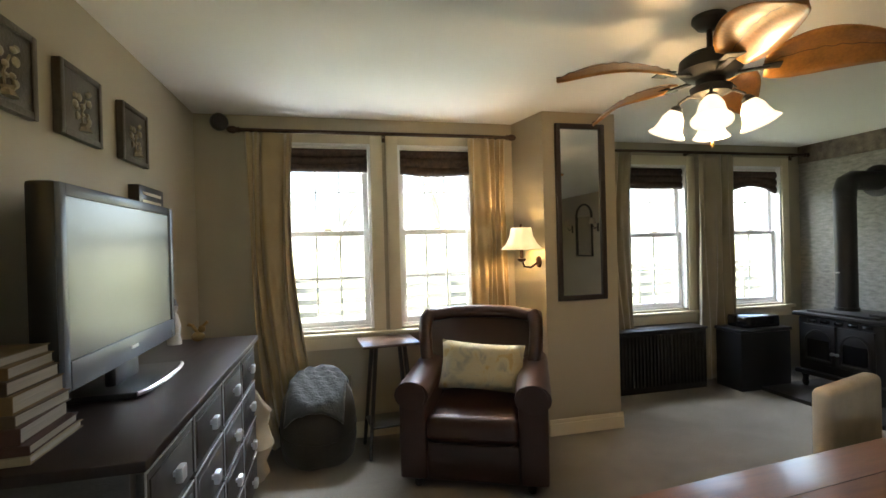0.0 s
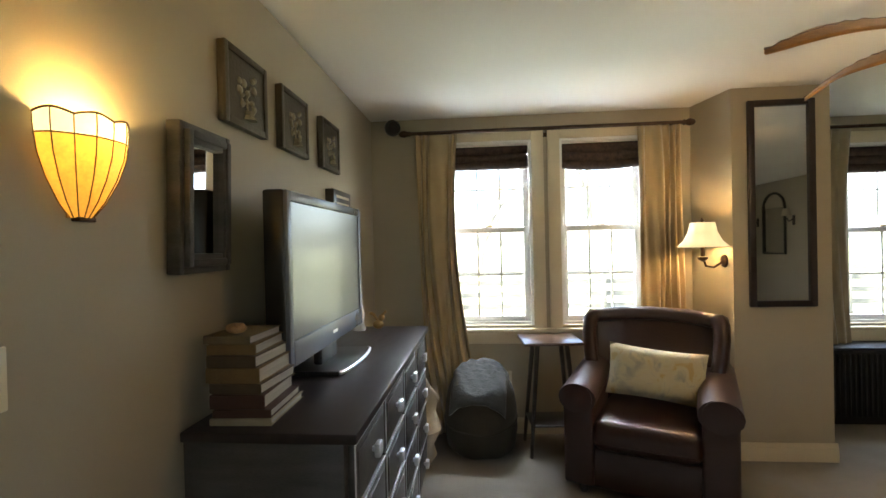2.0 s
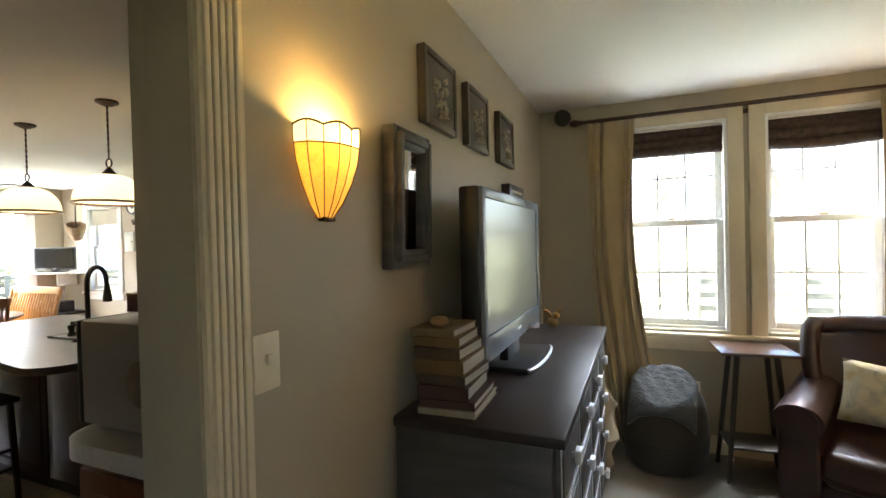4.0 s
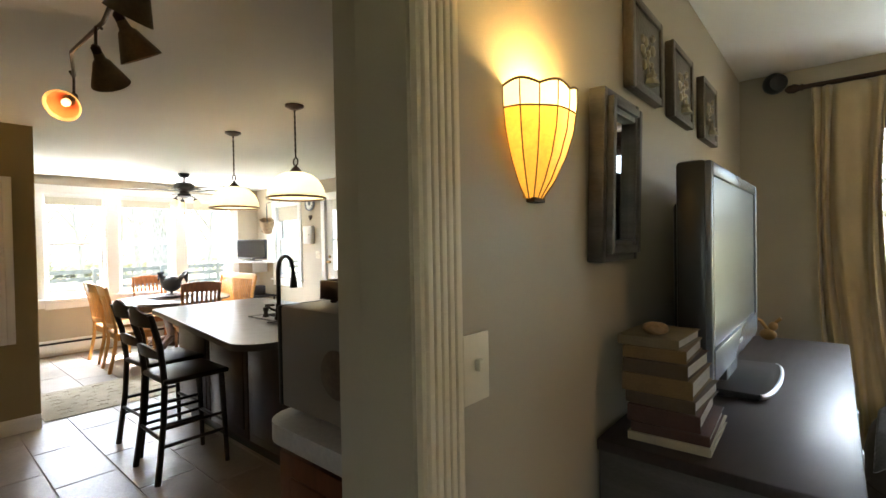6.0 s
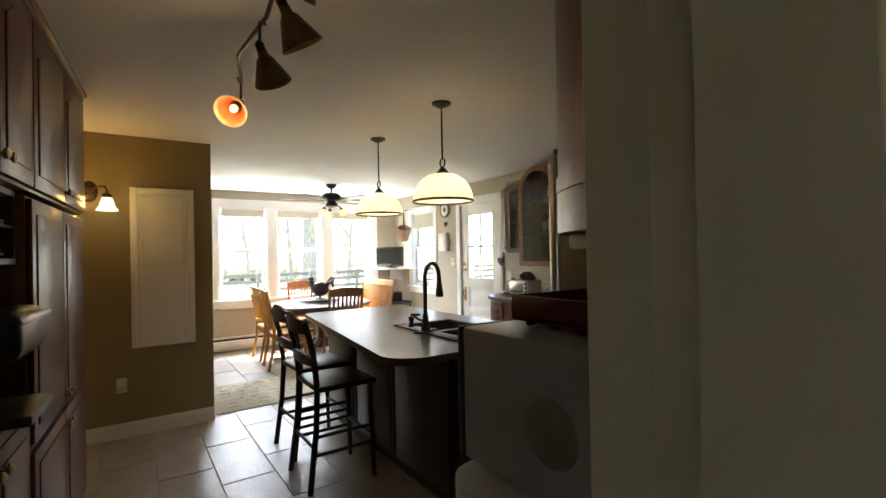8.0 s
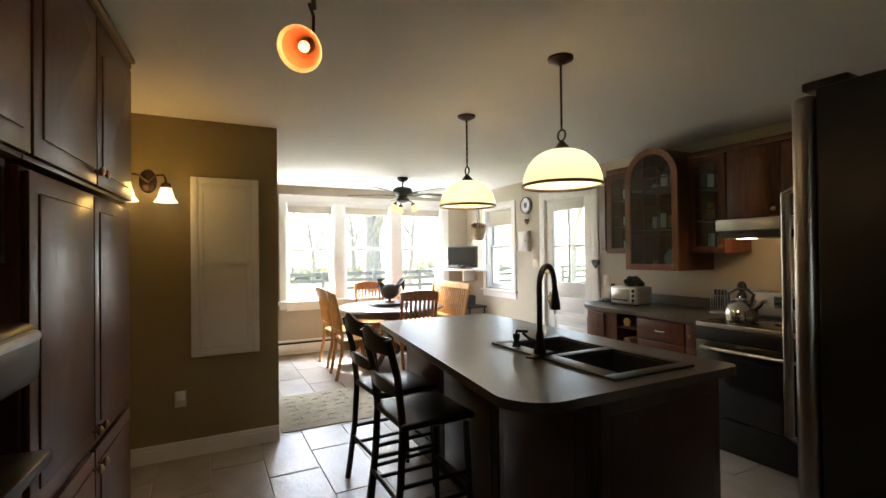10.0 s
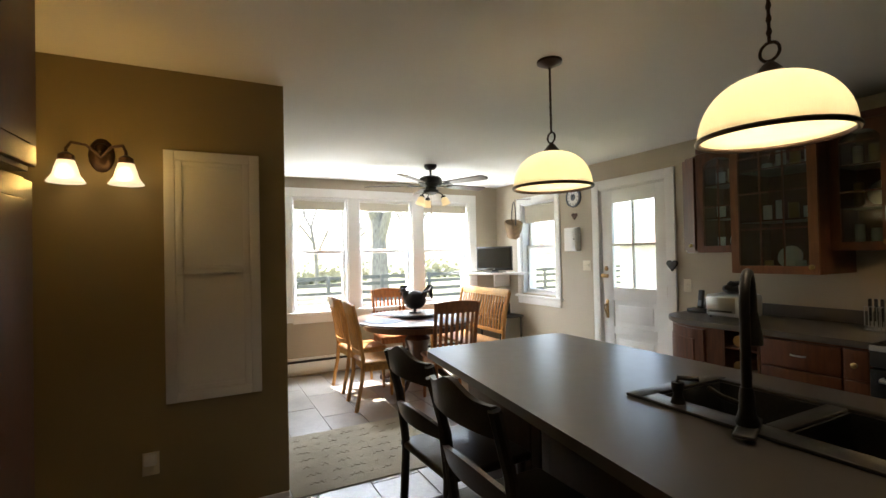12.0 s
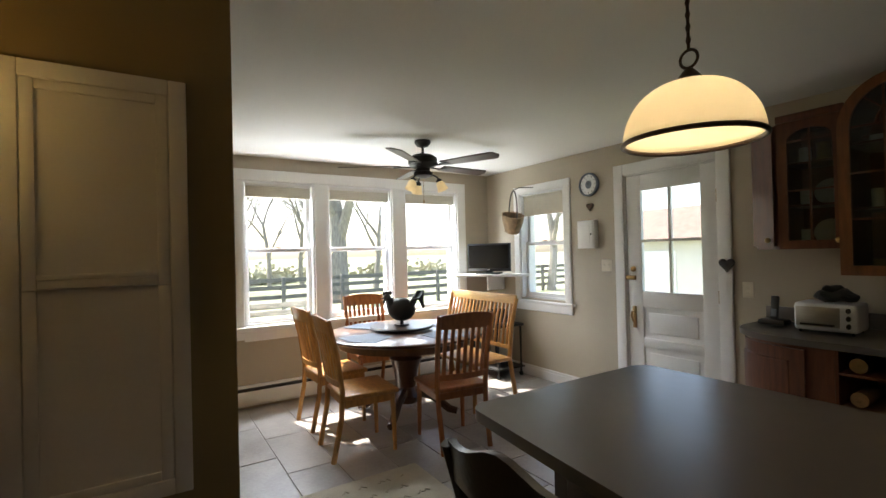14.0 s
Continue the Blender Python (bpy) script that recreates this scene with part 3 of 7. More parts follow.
def dresser():
    L, D, H = 1.62, 0.48, 0.96
    t = thing("dresser", "long espresso dresser with worn dark drawers", "dresser", pose(XT + 0.01, 1.60, 0))
    # local x out of the wall, y along it
    part("top", Shape().box(0, D + 0.02, -0.015, L + 0.015, H - 0.03, H, 0.006), M_ESP, t)
    part("body", Shape().box(0.0, D - 0.02, 0, L, 0.09, H - 0.03, 0.004), M_GREYWOOD, t)
    part("plinth", Shape().box(0.02, D - 0.03, 0.02, L - 0.02, 0, 0.09), M_GREYWOOD, t)
    zs = [0.105, 0.31, 0.515, 0.72, 0.92]
    cols = [0.02, 0.42, 0.82, 1.21, 1.60]
    for r in range(4):
        for c in range(4):
            y0, y1, z0, z1 = cols[c] + 0.008, cols[c + 1] - 0.008, zs[r] + 0.008, zs[r + 1] - 0.008
            d = part("drawer", Shape().box(D - 0.02, D, y0, y1, z0, z1, 0.004).box(D - 0.002, D + 0.004, y0 + 0.03, y1 - 0.03, z0 + 0.03, z1 - 0.03, 0.002), M_GREYWOOD, t)
            part("drawer_edge", Shape().box(D, D + 0.003, y0, y1, z1 - 0.006, z1).box(D, D + 0.003, y0, y0 + 0.006, z0, z1 - 0.006), M_SILVER, d)
            y, z = (y0 + y1) / 2, (z0 + z1) / 2
            part("knob", Shape().box(D, D + 0.016, y - 0.007, y + 0.007, z - 0.007, z + 0.007).box(D + 0.014, D + 0.034, y - 0.022, y + 0.022, z - 0.022, z + 0.022, 0.005), M_SILVER, d, "square pewter knob")
    return t


dresser()


def television():
    t = thing("television", "large flat television with a grey bezel, switched off", "television", pose(-0.345, 2.315, 0.96))
    w, z0, z1 = 0.46, 0.10, 0.70
    part("casing", Shape().box(-0.075, 0.0, -w, w, z0, z1, 0.012).box(-0.11, -0.07, -w + 0.1, w - 0.1, z0 + 0.08, z1 - 0.1, 0.02), M_BLACK, t)
    s = Shape().box(-0.004, 0.012, -w + 0.004, -w + 0.036, z0, z1 - 0.004, 0.004).box(-0.004, 0.012, w - 0.036, w - 0.004, z0, z1 - 0.004, 0.004)
    s.box(-0.004, 0.012, -w + 0.036, w - 0.036, z1 - 0.04, z1 - 0.004, 0.004).box(-0.004, 0.014, -w + 0.036, w - 0.036, z0, z0 + 0.085, 0.004)
    part("bezel", s, M_BEZEL, t)
    part("screen", Shape().box(-0.002, 0.004, -w + 0.034, w - 0.034, z0 + 0.08, z1 - 0.036), M_TVGLASS, t)
    part("badge", Shape().box(0.0135, 0.016, -0.03, 0.03, z0 + 0.038, z0 + 0.05, 0.002), M_SILVER, t)
    part("neck", Shape().box(-0.05, -0.01, -0.1, 0.1, 0.02, z0 + 0.02, 0.01), M_BLACK, t)
    poly = [(-0.12, -0.2)] + [(0.085 + 0.03 * math.cos(a), 0.03 + 0.225 * math.sin(a)) for a in [math.pi * (k / 12 - 0.5) for k in range(13)]] + [(-0.12, 0.24)]
    part("base", Shape().prism(poly, 0.0, 0.022, bev=0.005), M_BLACK, t)
    rim = [(0.089 + 0.03 * math.cos(a), 0.03 + 0.222 * math.sin(a), 0.015) for a in [math.pi * (k / 12 - 0.5) for k in range(13)]]
    part("base_trim", Shape().tube(rim, 0.008, 6), M_SILVER, t, "silver front edge")
    return t


M_TVGLASS = mat("tv_screen", (0.075, 0.08, 0.088), 0.24, var=0.03, bump=0, spec=1.0, coat=0.35)
M_TVGLASS.node_tree.nodes["Principled BSDF"].inputs["Coat Roughness"].default_value = 0.3
television()


def armchair():
    # local: x to the sitter's left side of the picture, -y is the front
    t = thing("armchair", "brown leather club armchair with rolled arms", "armchair", pose(1.31, 3.30, 0, 0, 0, -24))
    W, D = 0.42, 0.40
    part("base", Shape().box(-0.40, 0.40, -0.36, 0.36, 0.045, 0.29, 0.03, 3), M_LEATHER, t)
    s = Shape().box(-0.275, 0.275, -0.41, 0.22, 0.28, 0.45, 0.055, 4)
    part("seat_cushion", s, M_LEATHER, t, "plump leather seat cushion")
    part("piping", Shape().tube([(-0.26, -0.405, 0.33), (0.26, -0.405, 0.33)], 0.006), M_LEATHER, t)
    for sx in (-1, 1):
        rows = []
        for i in range(11):
            v = i / 10
            y = -0.40 + 0.74 * v
            cz = 0.565 + 0.05 * v
            row = []
            for k in range(16):
                a = 2 * math.pi * k / 16
                row.append((sx * 0.355 + 0.105 * math.cos(a), y, cz + 0.085 * math.sin(a)))
            rows.append(row)
        arm = part("arm", Shape().grid(rows, close_v=True, caps=True).box(sx * 0.355 - 0.085, sx * 0.355 + 0.085, -0.385, 0.34, 0.06, 0.56, 0.02, 3), M_LEATHER, t, "rolled leather arm")
        part("arm_front", Shape().lathe([(0.001, 0.0), (0.085, 0.0), (0.085, 0.008), (0.001, 0.014)], m=Matrix.Translation((sx * 0.355, -0.398, 0.565)) @ pose(0, 0, 0, 90, 0, 0), seg=20), M_LEATHER, arm)
    # back: a curved, winged slab
    rows = []
    for i in range(15):
        v = i / 14
        z = 0.30 + 0.70 * v
        half = 0.33 + 0.09 * min(1, v * 1.6)
        lean = 0.16 + 0.14 * v
        row = []
        top = 0.035 * (1 - v) if v > 0.9 else 0
        n = 17
        for j in range(n):
            u = 2 * j / (n - 1) - 1
            bow = -0.13 * abs(u) ** 3
            zz = z - 0.02 * abs(u) ** 4 * v
            row.append((half * u, lean + bow - 0.02 * math.sin(math.pi * v), zz))
        for j in reversed(range(n)):
            u = 2 * j / (n - 1) - 1
            th = 0.15 - 0.05 * v
            row.append((half * 1.03 * u, lean + th - 0.13 * abs(u) ** 3 * 0.6, z - 0.02 * abs(u) ** 4 * v - 0.01))
        rows.append(row)
    b = part("backrest", Shape().grid(rows, close_v=True, caps=True), M_LEATHER, t, "curved leather backrest")
    bv = b.modifiers.new("soft", 'BEVEL')
    bv.width, bv.segments, bv.angle_limit = 0.03, 3, radians(50)
    for sx in (-1, 1):
        wing = [(sx * 0.345, 0.06, 0.60), (sx * 0.372, 0.10, 0.72), (sx * 0.385, 0.135, 0.85), (sx * 0.383, 0.165, 0.93), (sx * 0.36, 0.20, 0.965)]
        part("wing", Shape().tube(wing, 0.042, 12, 0.05), M_LEATHER, t, "padded leather wing of the back")
    part("top_roll", Shape().tube([(-0.36, 0.20, 0.955), (-0.2, 0.255, 0.972), (0, 0.275, 0.976), (0.2, 0.255, 0.972), (0.36, 0.20, 0.955)], 0.045, 12), M_LEATHER, t)
    for sx in (-1, 1):
        for sy in (-0.32, 0.32):
            part("foot", Shape().lathe([(0.02, 0), (0.028, 0.02), (0.024, 0.05)], sx * 0.34, sy, 0, 12), M_BLACKW, t)
    return t


armchair()


def cushion(w, h, d, m_, name, label, cat, m):
    s = Shape()
    n = 14
    for side in (-1, 1):
        pts = []
        for i in range(n + 1):
            u = 2 * i / n - 1
            row = []
            for j in range(n + 1):
                v = 2 * j / n - 1
                puff = (max(0, 1 - u ** 4) * max(0, 1 - v ** 4)) ** 0.55
                pin = 1 - 0.06 * (1 - abs(v)) * abs(u) ** 3
                row.append((w * u * (1 - 0.05 * (1 - v * v) * abs(u)), side * d * puff, h * v * (1 - 0.08 * (1 - u * u) * abs(v))))
            pts.append(row)
        s.grid(pts)
    bmesh.ops.remove_doubles(s.bm, verts=s.bm.verts, dist=0.0005)
    return solo(name, s, m_, label, cat, m)


cushion(0.272, 0.155, 0.065, M_PILLOW, "throw_pillow", "cream floral lumbar pillow on the armchair", "pillow", pose(1.315, 3.22, 0.665, -20, 5, -18))


def side_stand():
    t = thing("side_table", "small dark wooden stand with a square top", "side table", pose(0.76, 3.70, 0, 0, 0, 4))
    part("tabletop", Shape().box(-0.20, 0.20, -0.17, 0.17, 0.765, 0.785, 0.004), M_TABLE, t)
    part("shelf", Shape().box(-0.155, 0.155, -0.13, 0.13, 0.20, 0.215, 0.003), M_BLACKW, t)
    for sx in (-1, 1):
        for sy in (-1, 1):
            part("leg", Shape().tube([(sx * 0.10, sy * 0.09, 0.765), (sx * 0.165, sy * 0.145, 0.0)], 0.016, 6, 0.013), M_BLACKW, t)
    return t


side_stand()


def pouf():
    """A slouched sack, higher at the back, with a quilted blanket laid over it."""
    t = thing("pouf", "dark olive suede pouf slouched on the carpet", "pouf", pose(0.265, 3.655, 0, 0, 0, -8))

    def slouch(s):
        for v in s.bm.verts:
            x, y, z = v.co
            v.co = (x, y * 0.78, z * (1 + 1.05 * y) + 0.006 * math.sin(23 * x + 11 * z))
        return s
    prof = [(0.02, 0.0), (0.19, 0.0), (0.235, 0.05), (0.255, 0.17), (0.252, 0.33), (0.235, 0.43), (0.20, 0.485), (0.1, 0.505), (0.01, 0.508)]
    part("body", slouch(Shape().lathe(prof, seg=36, wave=0.012, waves=7)), M_POUF, t)
    part("seam", slouch(Shape().tube([(0.256 * math.cos(a / 20 * math.pi), 0.256 * math.sin(a / 20 * math.pi), 0.25) for a in range(41)], 0.005, 6)), M_POUF, t)
    rows = []
    for i in range(25):
        u = i / 12 - 1
        row = []
        for j in range(25):
            v = j / 12 - 1
            x, y = 0.195 * u, 0.215 * v
            r = math.hypot(x, y)
            z = 0.517 - 2.2 * max(0, r - 0.175) ** 1.25 + 0.004 * math.sin(30 * v + 5 * u) + 0.004 * math.sin(13 * u + 9 * v)
            row.append((x, y, z))
        rows.append(row)
    b = solo("blanket", slouch(Shape().grid(rows)), M_KNIT, "grey quilted blanket folded over the pouf", "blanket", pose(0.265, 3.655, 0.012, 0, 0, -8))
    b.modifiers.new("thick", 'SOLIDIFY').thickness = 0.014
    return t


pouf()
# white cloth bag between dresser and curtain
s = Shape().ball(0, 0, 0.30, 0.09, 0.10, 0.30, 18)
for v in s.bm.verts:
    v.co += Vector((0.02 * math.sin(31 * v.co.z + 9 * v.co.y), 0.02 * math.sin(23 * v.co.x + 17 * v.co.z), 0))
    v.co.z = max(v.co.z, 0)
solo("cloth_bag", s, M_LINEN, "crumpled pale cloth bag beside the dresser", "bag", pose(-0.10, 3.42, 0))


def framed_picture(m):
    t = thing("framed_picture", "small dark bronze relief picture of flowers", "picture", m, "three relief pictures")
    part("frame", Shape().box(-0.0, 0.025, -0.15, 0.15, -0.135, 0.135, 0.006).box(0.02, 0.032, -0.15, -0.125, -0.135, 0.135, 0.004).box(0.02, 0.032, 0.125, 0.15, -0.135, 0.135, 0.004).box(0.02, 0.032, -0.125, 0.125, 0.11, 0.135, 0.004).box(0.02, 0.032, -0.125, 0.125, -0.135, -0.11, 0.004), M_PIC, t)
    s = Shape()
    rnd = random.Random(4)
    for i in range(13):
        y, z = rnd.uniform(-0.06, 0.06), rnd.uniform(-0.06, 0.08)
        s.ball(0.027, y, z, 0.007, rnd.uniform(0.008, 0.02), rnd.uniform(0.008, 0.018), 8)
    s.tube([(0.027, 0, -0.09), (0.028, -0.01, -0.03), (0.028, 0.02, 0.03)], 0.004, 5)
    s.lathe([(0.03, 0), (0.018, 0.02), (0.024, 0.03)], 0.03, 0, -0.1, 8)
    part("relief", s, M_PICLIGHT, t, "raised pale flowers")
    return t


p1 = framed_picture(pose(XT + 0.001, 1.98, 2.02))
copy_thing(p1, pose(XT + 0.001, 2.41, 2.02))
copy_thing(p1, pose(XT + 0.001, 2.90, 2.02))


def wall_mirror_small():
    t = thing("wall_mirror", "small wall mirror in a deep dark frame", "mirror", pose(XT + 0.006, 1.69, 1.607, 0, 1.5, 0))
    s = Shape()
    for d, a, b in ((0.04, 0.105, 0.19), (0.056, 0.085, 0.17), (0.048, 0.074, 0.155)):
        w = 0.022
        w = 0.021
        s.box(0, d, -a - w, -a, -b - w, b + w, 0.004).box(0, d, a, a + w, -b - w, b + w, 0.004)
        s.box(0, d - 0.001, -a, a, b, b + w, 0.004).box(0, d - 0.001, -a, a, -b - w, -b, 0.004)
    part("frame", s, M_GREYWOOD, t)
    part("mirror_glass", Shape().box(0.005, 0.03, -0.085, 0.085, -0.165, 0.165), M_MIRROR, t)
    return t


wall_mirror_small()
tm = thing("pier_mirror", "tall narrow mirror in a dark wooden frame", "mirror", pose(2.24, 3.57, 1.68))
s = Shape().box(-0.205, -0.165, -0.03, 0, -0.67, 0.67, 0.006).box(0.165, 0.205, -0.03, 0, -0.67, 0.67, 0.006).box(-0.165, 0.165, -0.03, 0, 0.63, 0.67, 0.006).box(-0.165, 0.165, -0.03, 0, -0.67, -0.63, 0.006)
part("frame", s, M_ESP, tm)
part("mirror_glass", Shape().box(-0.166, 0.166, -0.012, -0.002, -0.632, 0.632), M_MIRROR, tm)


def tiffany():
    t = thing("wall_sconce", "stained glass wall sconce glowing amber", "wall lamp", pose(XT, 1.30, 1.535) @ Matrix.Diagonal((0.66, 0.66, 0.66, 1)))
    prof = [(0.034, 0.0), (0.070, 0.05), (0.105, 0.12), (0.128, 0.19), (0.136, 0.245)]
    top = [(0.136, 0.247), (0.139, 0.275), (0.139, 0.305)]
    n = 33

    def half(prof_, off=0.0):
        rows = []
        for r, z in prof_:
            row = []
            for k in range(n):
                a = math.pi * (k / (n - 1) - 0.5)
                rr = (r + off) * (1 - 0.035 * abs(math.cos(4 * (a + math.pi / 2))))
                row.append((rr * math.cos(a) * 0.95, rr * math.sin(a) * 1.12, z + (0.014 * abs(math.sin(4 * (a + math.pi / 2))) if z > 0.3 else 0)))
            rows.append(row)
        return rows
    for i in range(8):
        k0, k1 = i * 4, i * 4 + 5
        part("amber_panel", Shape().grid([r[k0:k1] for r in half(prof)]), M_AMBER, t)
        part("white_panel", Shape().grid([r[k0:k1] for r in half(top)]), M_AMBERTOP, t)
    full = half(prof + top, 0.001)
    for i in range(0, n, 4):
        part("lead_came", Shape().tube([r[i] for r in full], 0.002, 5), M_CAME, t)
    part("lead_came", Shape().tube(half([(0.136, 0.246)], 0.001)[0], 0.0026, 5), M_CAME, t)
    part("rim_came", Shape().tube(half([(0.139, 0.305)], 0.001)[0], 0.0038, 5), M_CAME, t)
    part("foot", Shape().box(0, 0.03, -0.033, 0.033, -0.012, 0.003, 0.003), M_BRONZE, t)
    part("back_plate", Shape().box(0.0, 0.004, -0.05, 0.05, 0.0, 0.22), M_BRASS, t)


tiffany()
bulb("sconce_bulb", XT + 0.045, 1.30, 1.71, 3.8, 0.03, (1, 0.68, 0.25))


def fan(name, label, m, leaf, blade_mat, turn, shades, n=5, R=0.66, glow=None, drop=0.0, lamp_turn=50):
    t = thing(name, label, "ceiling fan", m)
    part("canopy", Shape().lathe([(0.07, 0), (0.072, -0.02), (0.05, -0.05), (0.016, -0.06)], seg=20), M_IRON, t)
    part("downrod", Shape().tube([(0, 0, -0.05), (0, 0, -0.13 - drop)], 0.012), M_IRON, t)
    z = -0.12 - drop
    part("motor", Shape().lathe([(0.03, z), (0.09, z - 0.01), (0.125, z - 0.035), (0.13, z - 0.085), (0.10, z - 0.115), (0.06, z - 0.125), (0.06, z - 0.15), (0.085, z - 0.16), (0.08, z - 0.19), (0.03, z - 0.21)], seg=24), M_IRON, t)
    zb = z - 0.105
    for k in range(n):
        a = turn + 360 * k / n
        mm = Matrix.Rotation(radians(a), 4, 'Z')
        iron = part("blade_iron", Shape().box(0.09, 0.22, -0.014, 0.014, zb - 0.012, zb - 0.002, 0.003, m=mm).box(0.19, 0.26, -0.04, 0.04, zb - 0.008, zb - 0.002, 0.002, m=mm), M_IRON, t)
        rows = []
        for i in range(19):
            u = i / 18
            x = 0.2 + (R - 0.2) * u
            if leaf:
                w = 0.098 * math.sin(math.pi * (0.06 + 0.94 * u) ** 0.72) ** 0.75 + 0.004
                dz = 0.035 * math.sin(math.pi * u) - 0.05 * u * u
            else:
                w = (0.05 + 0.018 * u) * (1 if u < 0.9 else math.sqrt(max(0.02, 1 - ((u - 0.9) / 0.1) ** 2)))
                dz = 0
            row = []
            for j in range(9):
                v = j / 4 - 1
                vein = 0.004 * math.cos(u * 50 + abs(v) * 5) * (1 - abs(v)) if leaf else 0
                row.append(mm @ Vector((x, w * v, zb + dz - (0.55 if leaf else 0.2) * w * v + (0.018 * (1 - abs(v)) if leaf else 0) + vein)))
            rows.append(row)
        b = part("blade", Shape().grid(rows), blade_mat, t)
        b.modifiers.new("thick", 'SOLIDIFY').thickness = 0.007
        if leaf:
            part("midrib", Shape().tube([r[4] - Vector((0, 0, 0.004)) for r in rows], 0.005, 5), M_TABLE, b)
    zl = z - 0.2
    for k in range(shades):
        a = radians(lamp_turn + 360 * k / shades)
        d = Vector((math.cos(a), math.sin(a), 0))
        arm = [d * 0.03 + Vector((0, 0, zl)), d * 0.09 + Vector((0, 0, zl + 0.012)), d * 0.125 + Vector((0, 0, zl - 0.01)), d * 0.135 + Vector((0, 0, zl - 0.03))]
        part("lamp_arm", Shape().tube(arm, 0.007), M_IRON, t)
        mt = Matrix.Translation(arm[-1]) @ Matrix.Rotation(radians(22), 4, Vector((-d.y, d.x, 0)) * -1)
        part("shade_holder", Shape().lathe([(0.012, 0.01), (0.026, -0.004), (0.027, -0.025)], seg=14, m=mt), M_IRON, t)
        sh = part("glass_shade", Shape().lathe([(0.026, -0.02), (0.044, -0.05), (0.05, -0.08), (0.058, -0.105), (0.078, -0.13)] if leaf else [(0.022, -0.02), (0.034, -0.04), (0.036, -0.07), (0.045, -0.1)], seg=20, m=mt, caps=False), glow, t, "lit bell-shaped glass shade")
        sh.modifiers.new("thick", 'SOLIDIFY').thickness = 0.004
    part("pull_chain", Shape().tube([(0, 0, zl - 0.01), (0, 0, zl - 0.21)], 0.002, 5).lathe([(0.003, 0.0), (0.009, -0.015), (0.004, -0.03)], 0, 0, zl - 0.2, 8), M_BRASS, t)
    return t


fan("ceiling_fan", "bronze ceiling fan with carved leaf blades and lit shades", pose(2.06, 2.104, CH), True, M_LEAFBLADE, 31, 4, glow=M_GLOWHOT, drop=0.035, R=0.72, lamp_turn=-133)
bulb("fan_bulb", 2.06, 2.104, 1.90, 8, 0.06)
fan("ceiling_fan", "dark ceiling fan with five blades and three lights", pose(-6.8, 3.0, CH), False, M_FANWOOD, 24, 3, glow=M_GLOW, R=0.74)


def wall_lamp():
    # hangs on the angled side of the pier
    t = thing("wall_lamp", "small bronze wall lamp with a lit cream shade", "wall lamp", pose(1.765, 3.60, 1.28))
    part("wall_plate", Shape().lathe([(0.045, 0), (0.04, 0.012), (0.01, 0.02)], m=Matrix.Translation((0.155, 0.03, 0.03)) @ pose(0, 0, 0, 0, -90, 0), seg=18), M_BRONZE, t)
    part("arm", Shape().tube([(0.15, 0.03, 0.03), (0.08, 0.02, -0.01), (0.02, 0.0, 0.0), (0, 0, 0.06), (0, 0, 0.13)], 0.008), M_BRONZE, t)
    part("candle_cup", Shape().lathe([(0.008, 0.03), (0.03, 0.045), (0.034, 0.06), (0.014, 0.065), (0.014, 0.13)], seg=16), M_BRONZE, t)
    s = Shape().lathe([(0.155, 0.13), (0.115, 0.17), (0.088, 0.225), (0.075, 0.29)], seg=40, wave=0.025, waves=10, caps=False)
    sh = part("shade", s, M_GLOWSHADE, t, "lit cream bell shade")
    sh.modifiers.new("thick", 'SOLIDIFY').thickness = 0.003
    part("finial", Shape().lathe([(0.004, 0.26), (0.012, 0.30), (0.004, 0.32)], seg=10), M_BRONZE, t)


M_GLOWSHADE = mat("lit_fabric_shade", (0.85, 0.72, 0.45), 0.8, var=0.05, emit=0.08, emitcol=(1, 0.72, 0.36), bump=0.1, fine=200)
wall_lamp()
bulb("wall_lamp_bulb", 1.765, 3.60, 1.50, 5, 0.03)

# ---- kitchen: large things ----
def panel_door(s, x0, x1, z0, z1, arch=False, y=0.0):
    """A framed door in the plane y (front towards -y) with a raised or arched panel."""
    st = 0.055
    s.box(x0, x1, y - 0.02, y, z0, z1, 0.004)
    if not arch:
        s.box(x0 + st, x1 - st, y - 0.026, y - 0.018, z0 + st, z1 - st, 0.006)
    else:
        w = (x1 - x0) / 2 - st
        cx = (x0 + x1) / 2
        poly = [(cx - w, z0 + st), (cx + w, z0 + st)]
        for k in range(13):
            a = k / 12
            xx = cx + w * (1 - 2 * a)
            poly.append((xx, z1 - st - 0.07 * (1 - math.sin(math.pi * a) ** 1.5)))
        s.prism(poly, -0.026 - 0 + 0, -0.018, m=Matrix.Translation((0, y, 0)) @ Matrix(((1, 0, 0, 0), (0, 0, 1, 0), (0, 1, 0, 0), (0, 0, 0, 1))), bev=0.004)
    return s


def knob(parent, x, y, z, m_=None):
    return part("knob", Shape().lathe([(0.006, 0), (0.006, 0.014), (0.016, 0.02), (0.017, 0.028), (0.008, 0.034)], m=Matrix.Translation((x, y, z)) @ pose(0, 0, 0, 90, 0, 0), seg=14), m_ or M_BRASS, parent, "round brass knob")


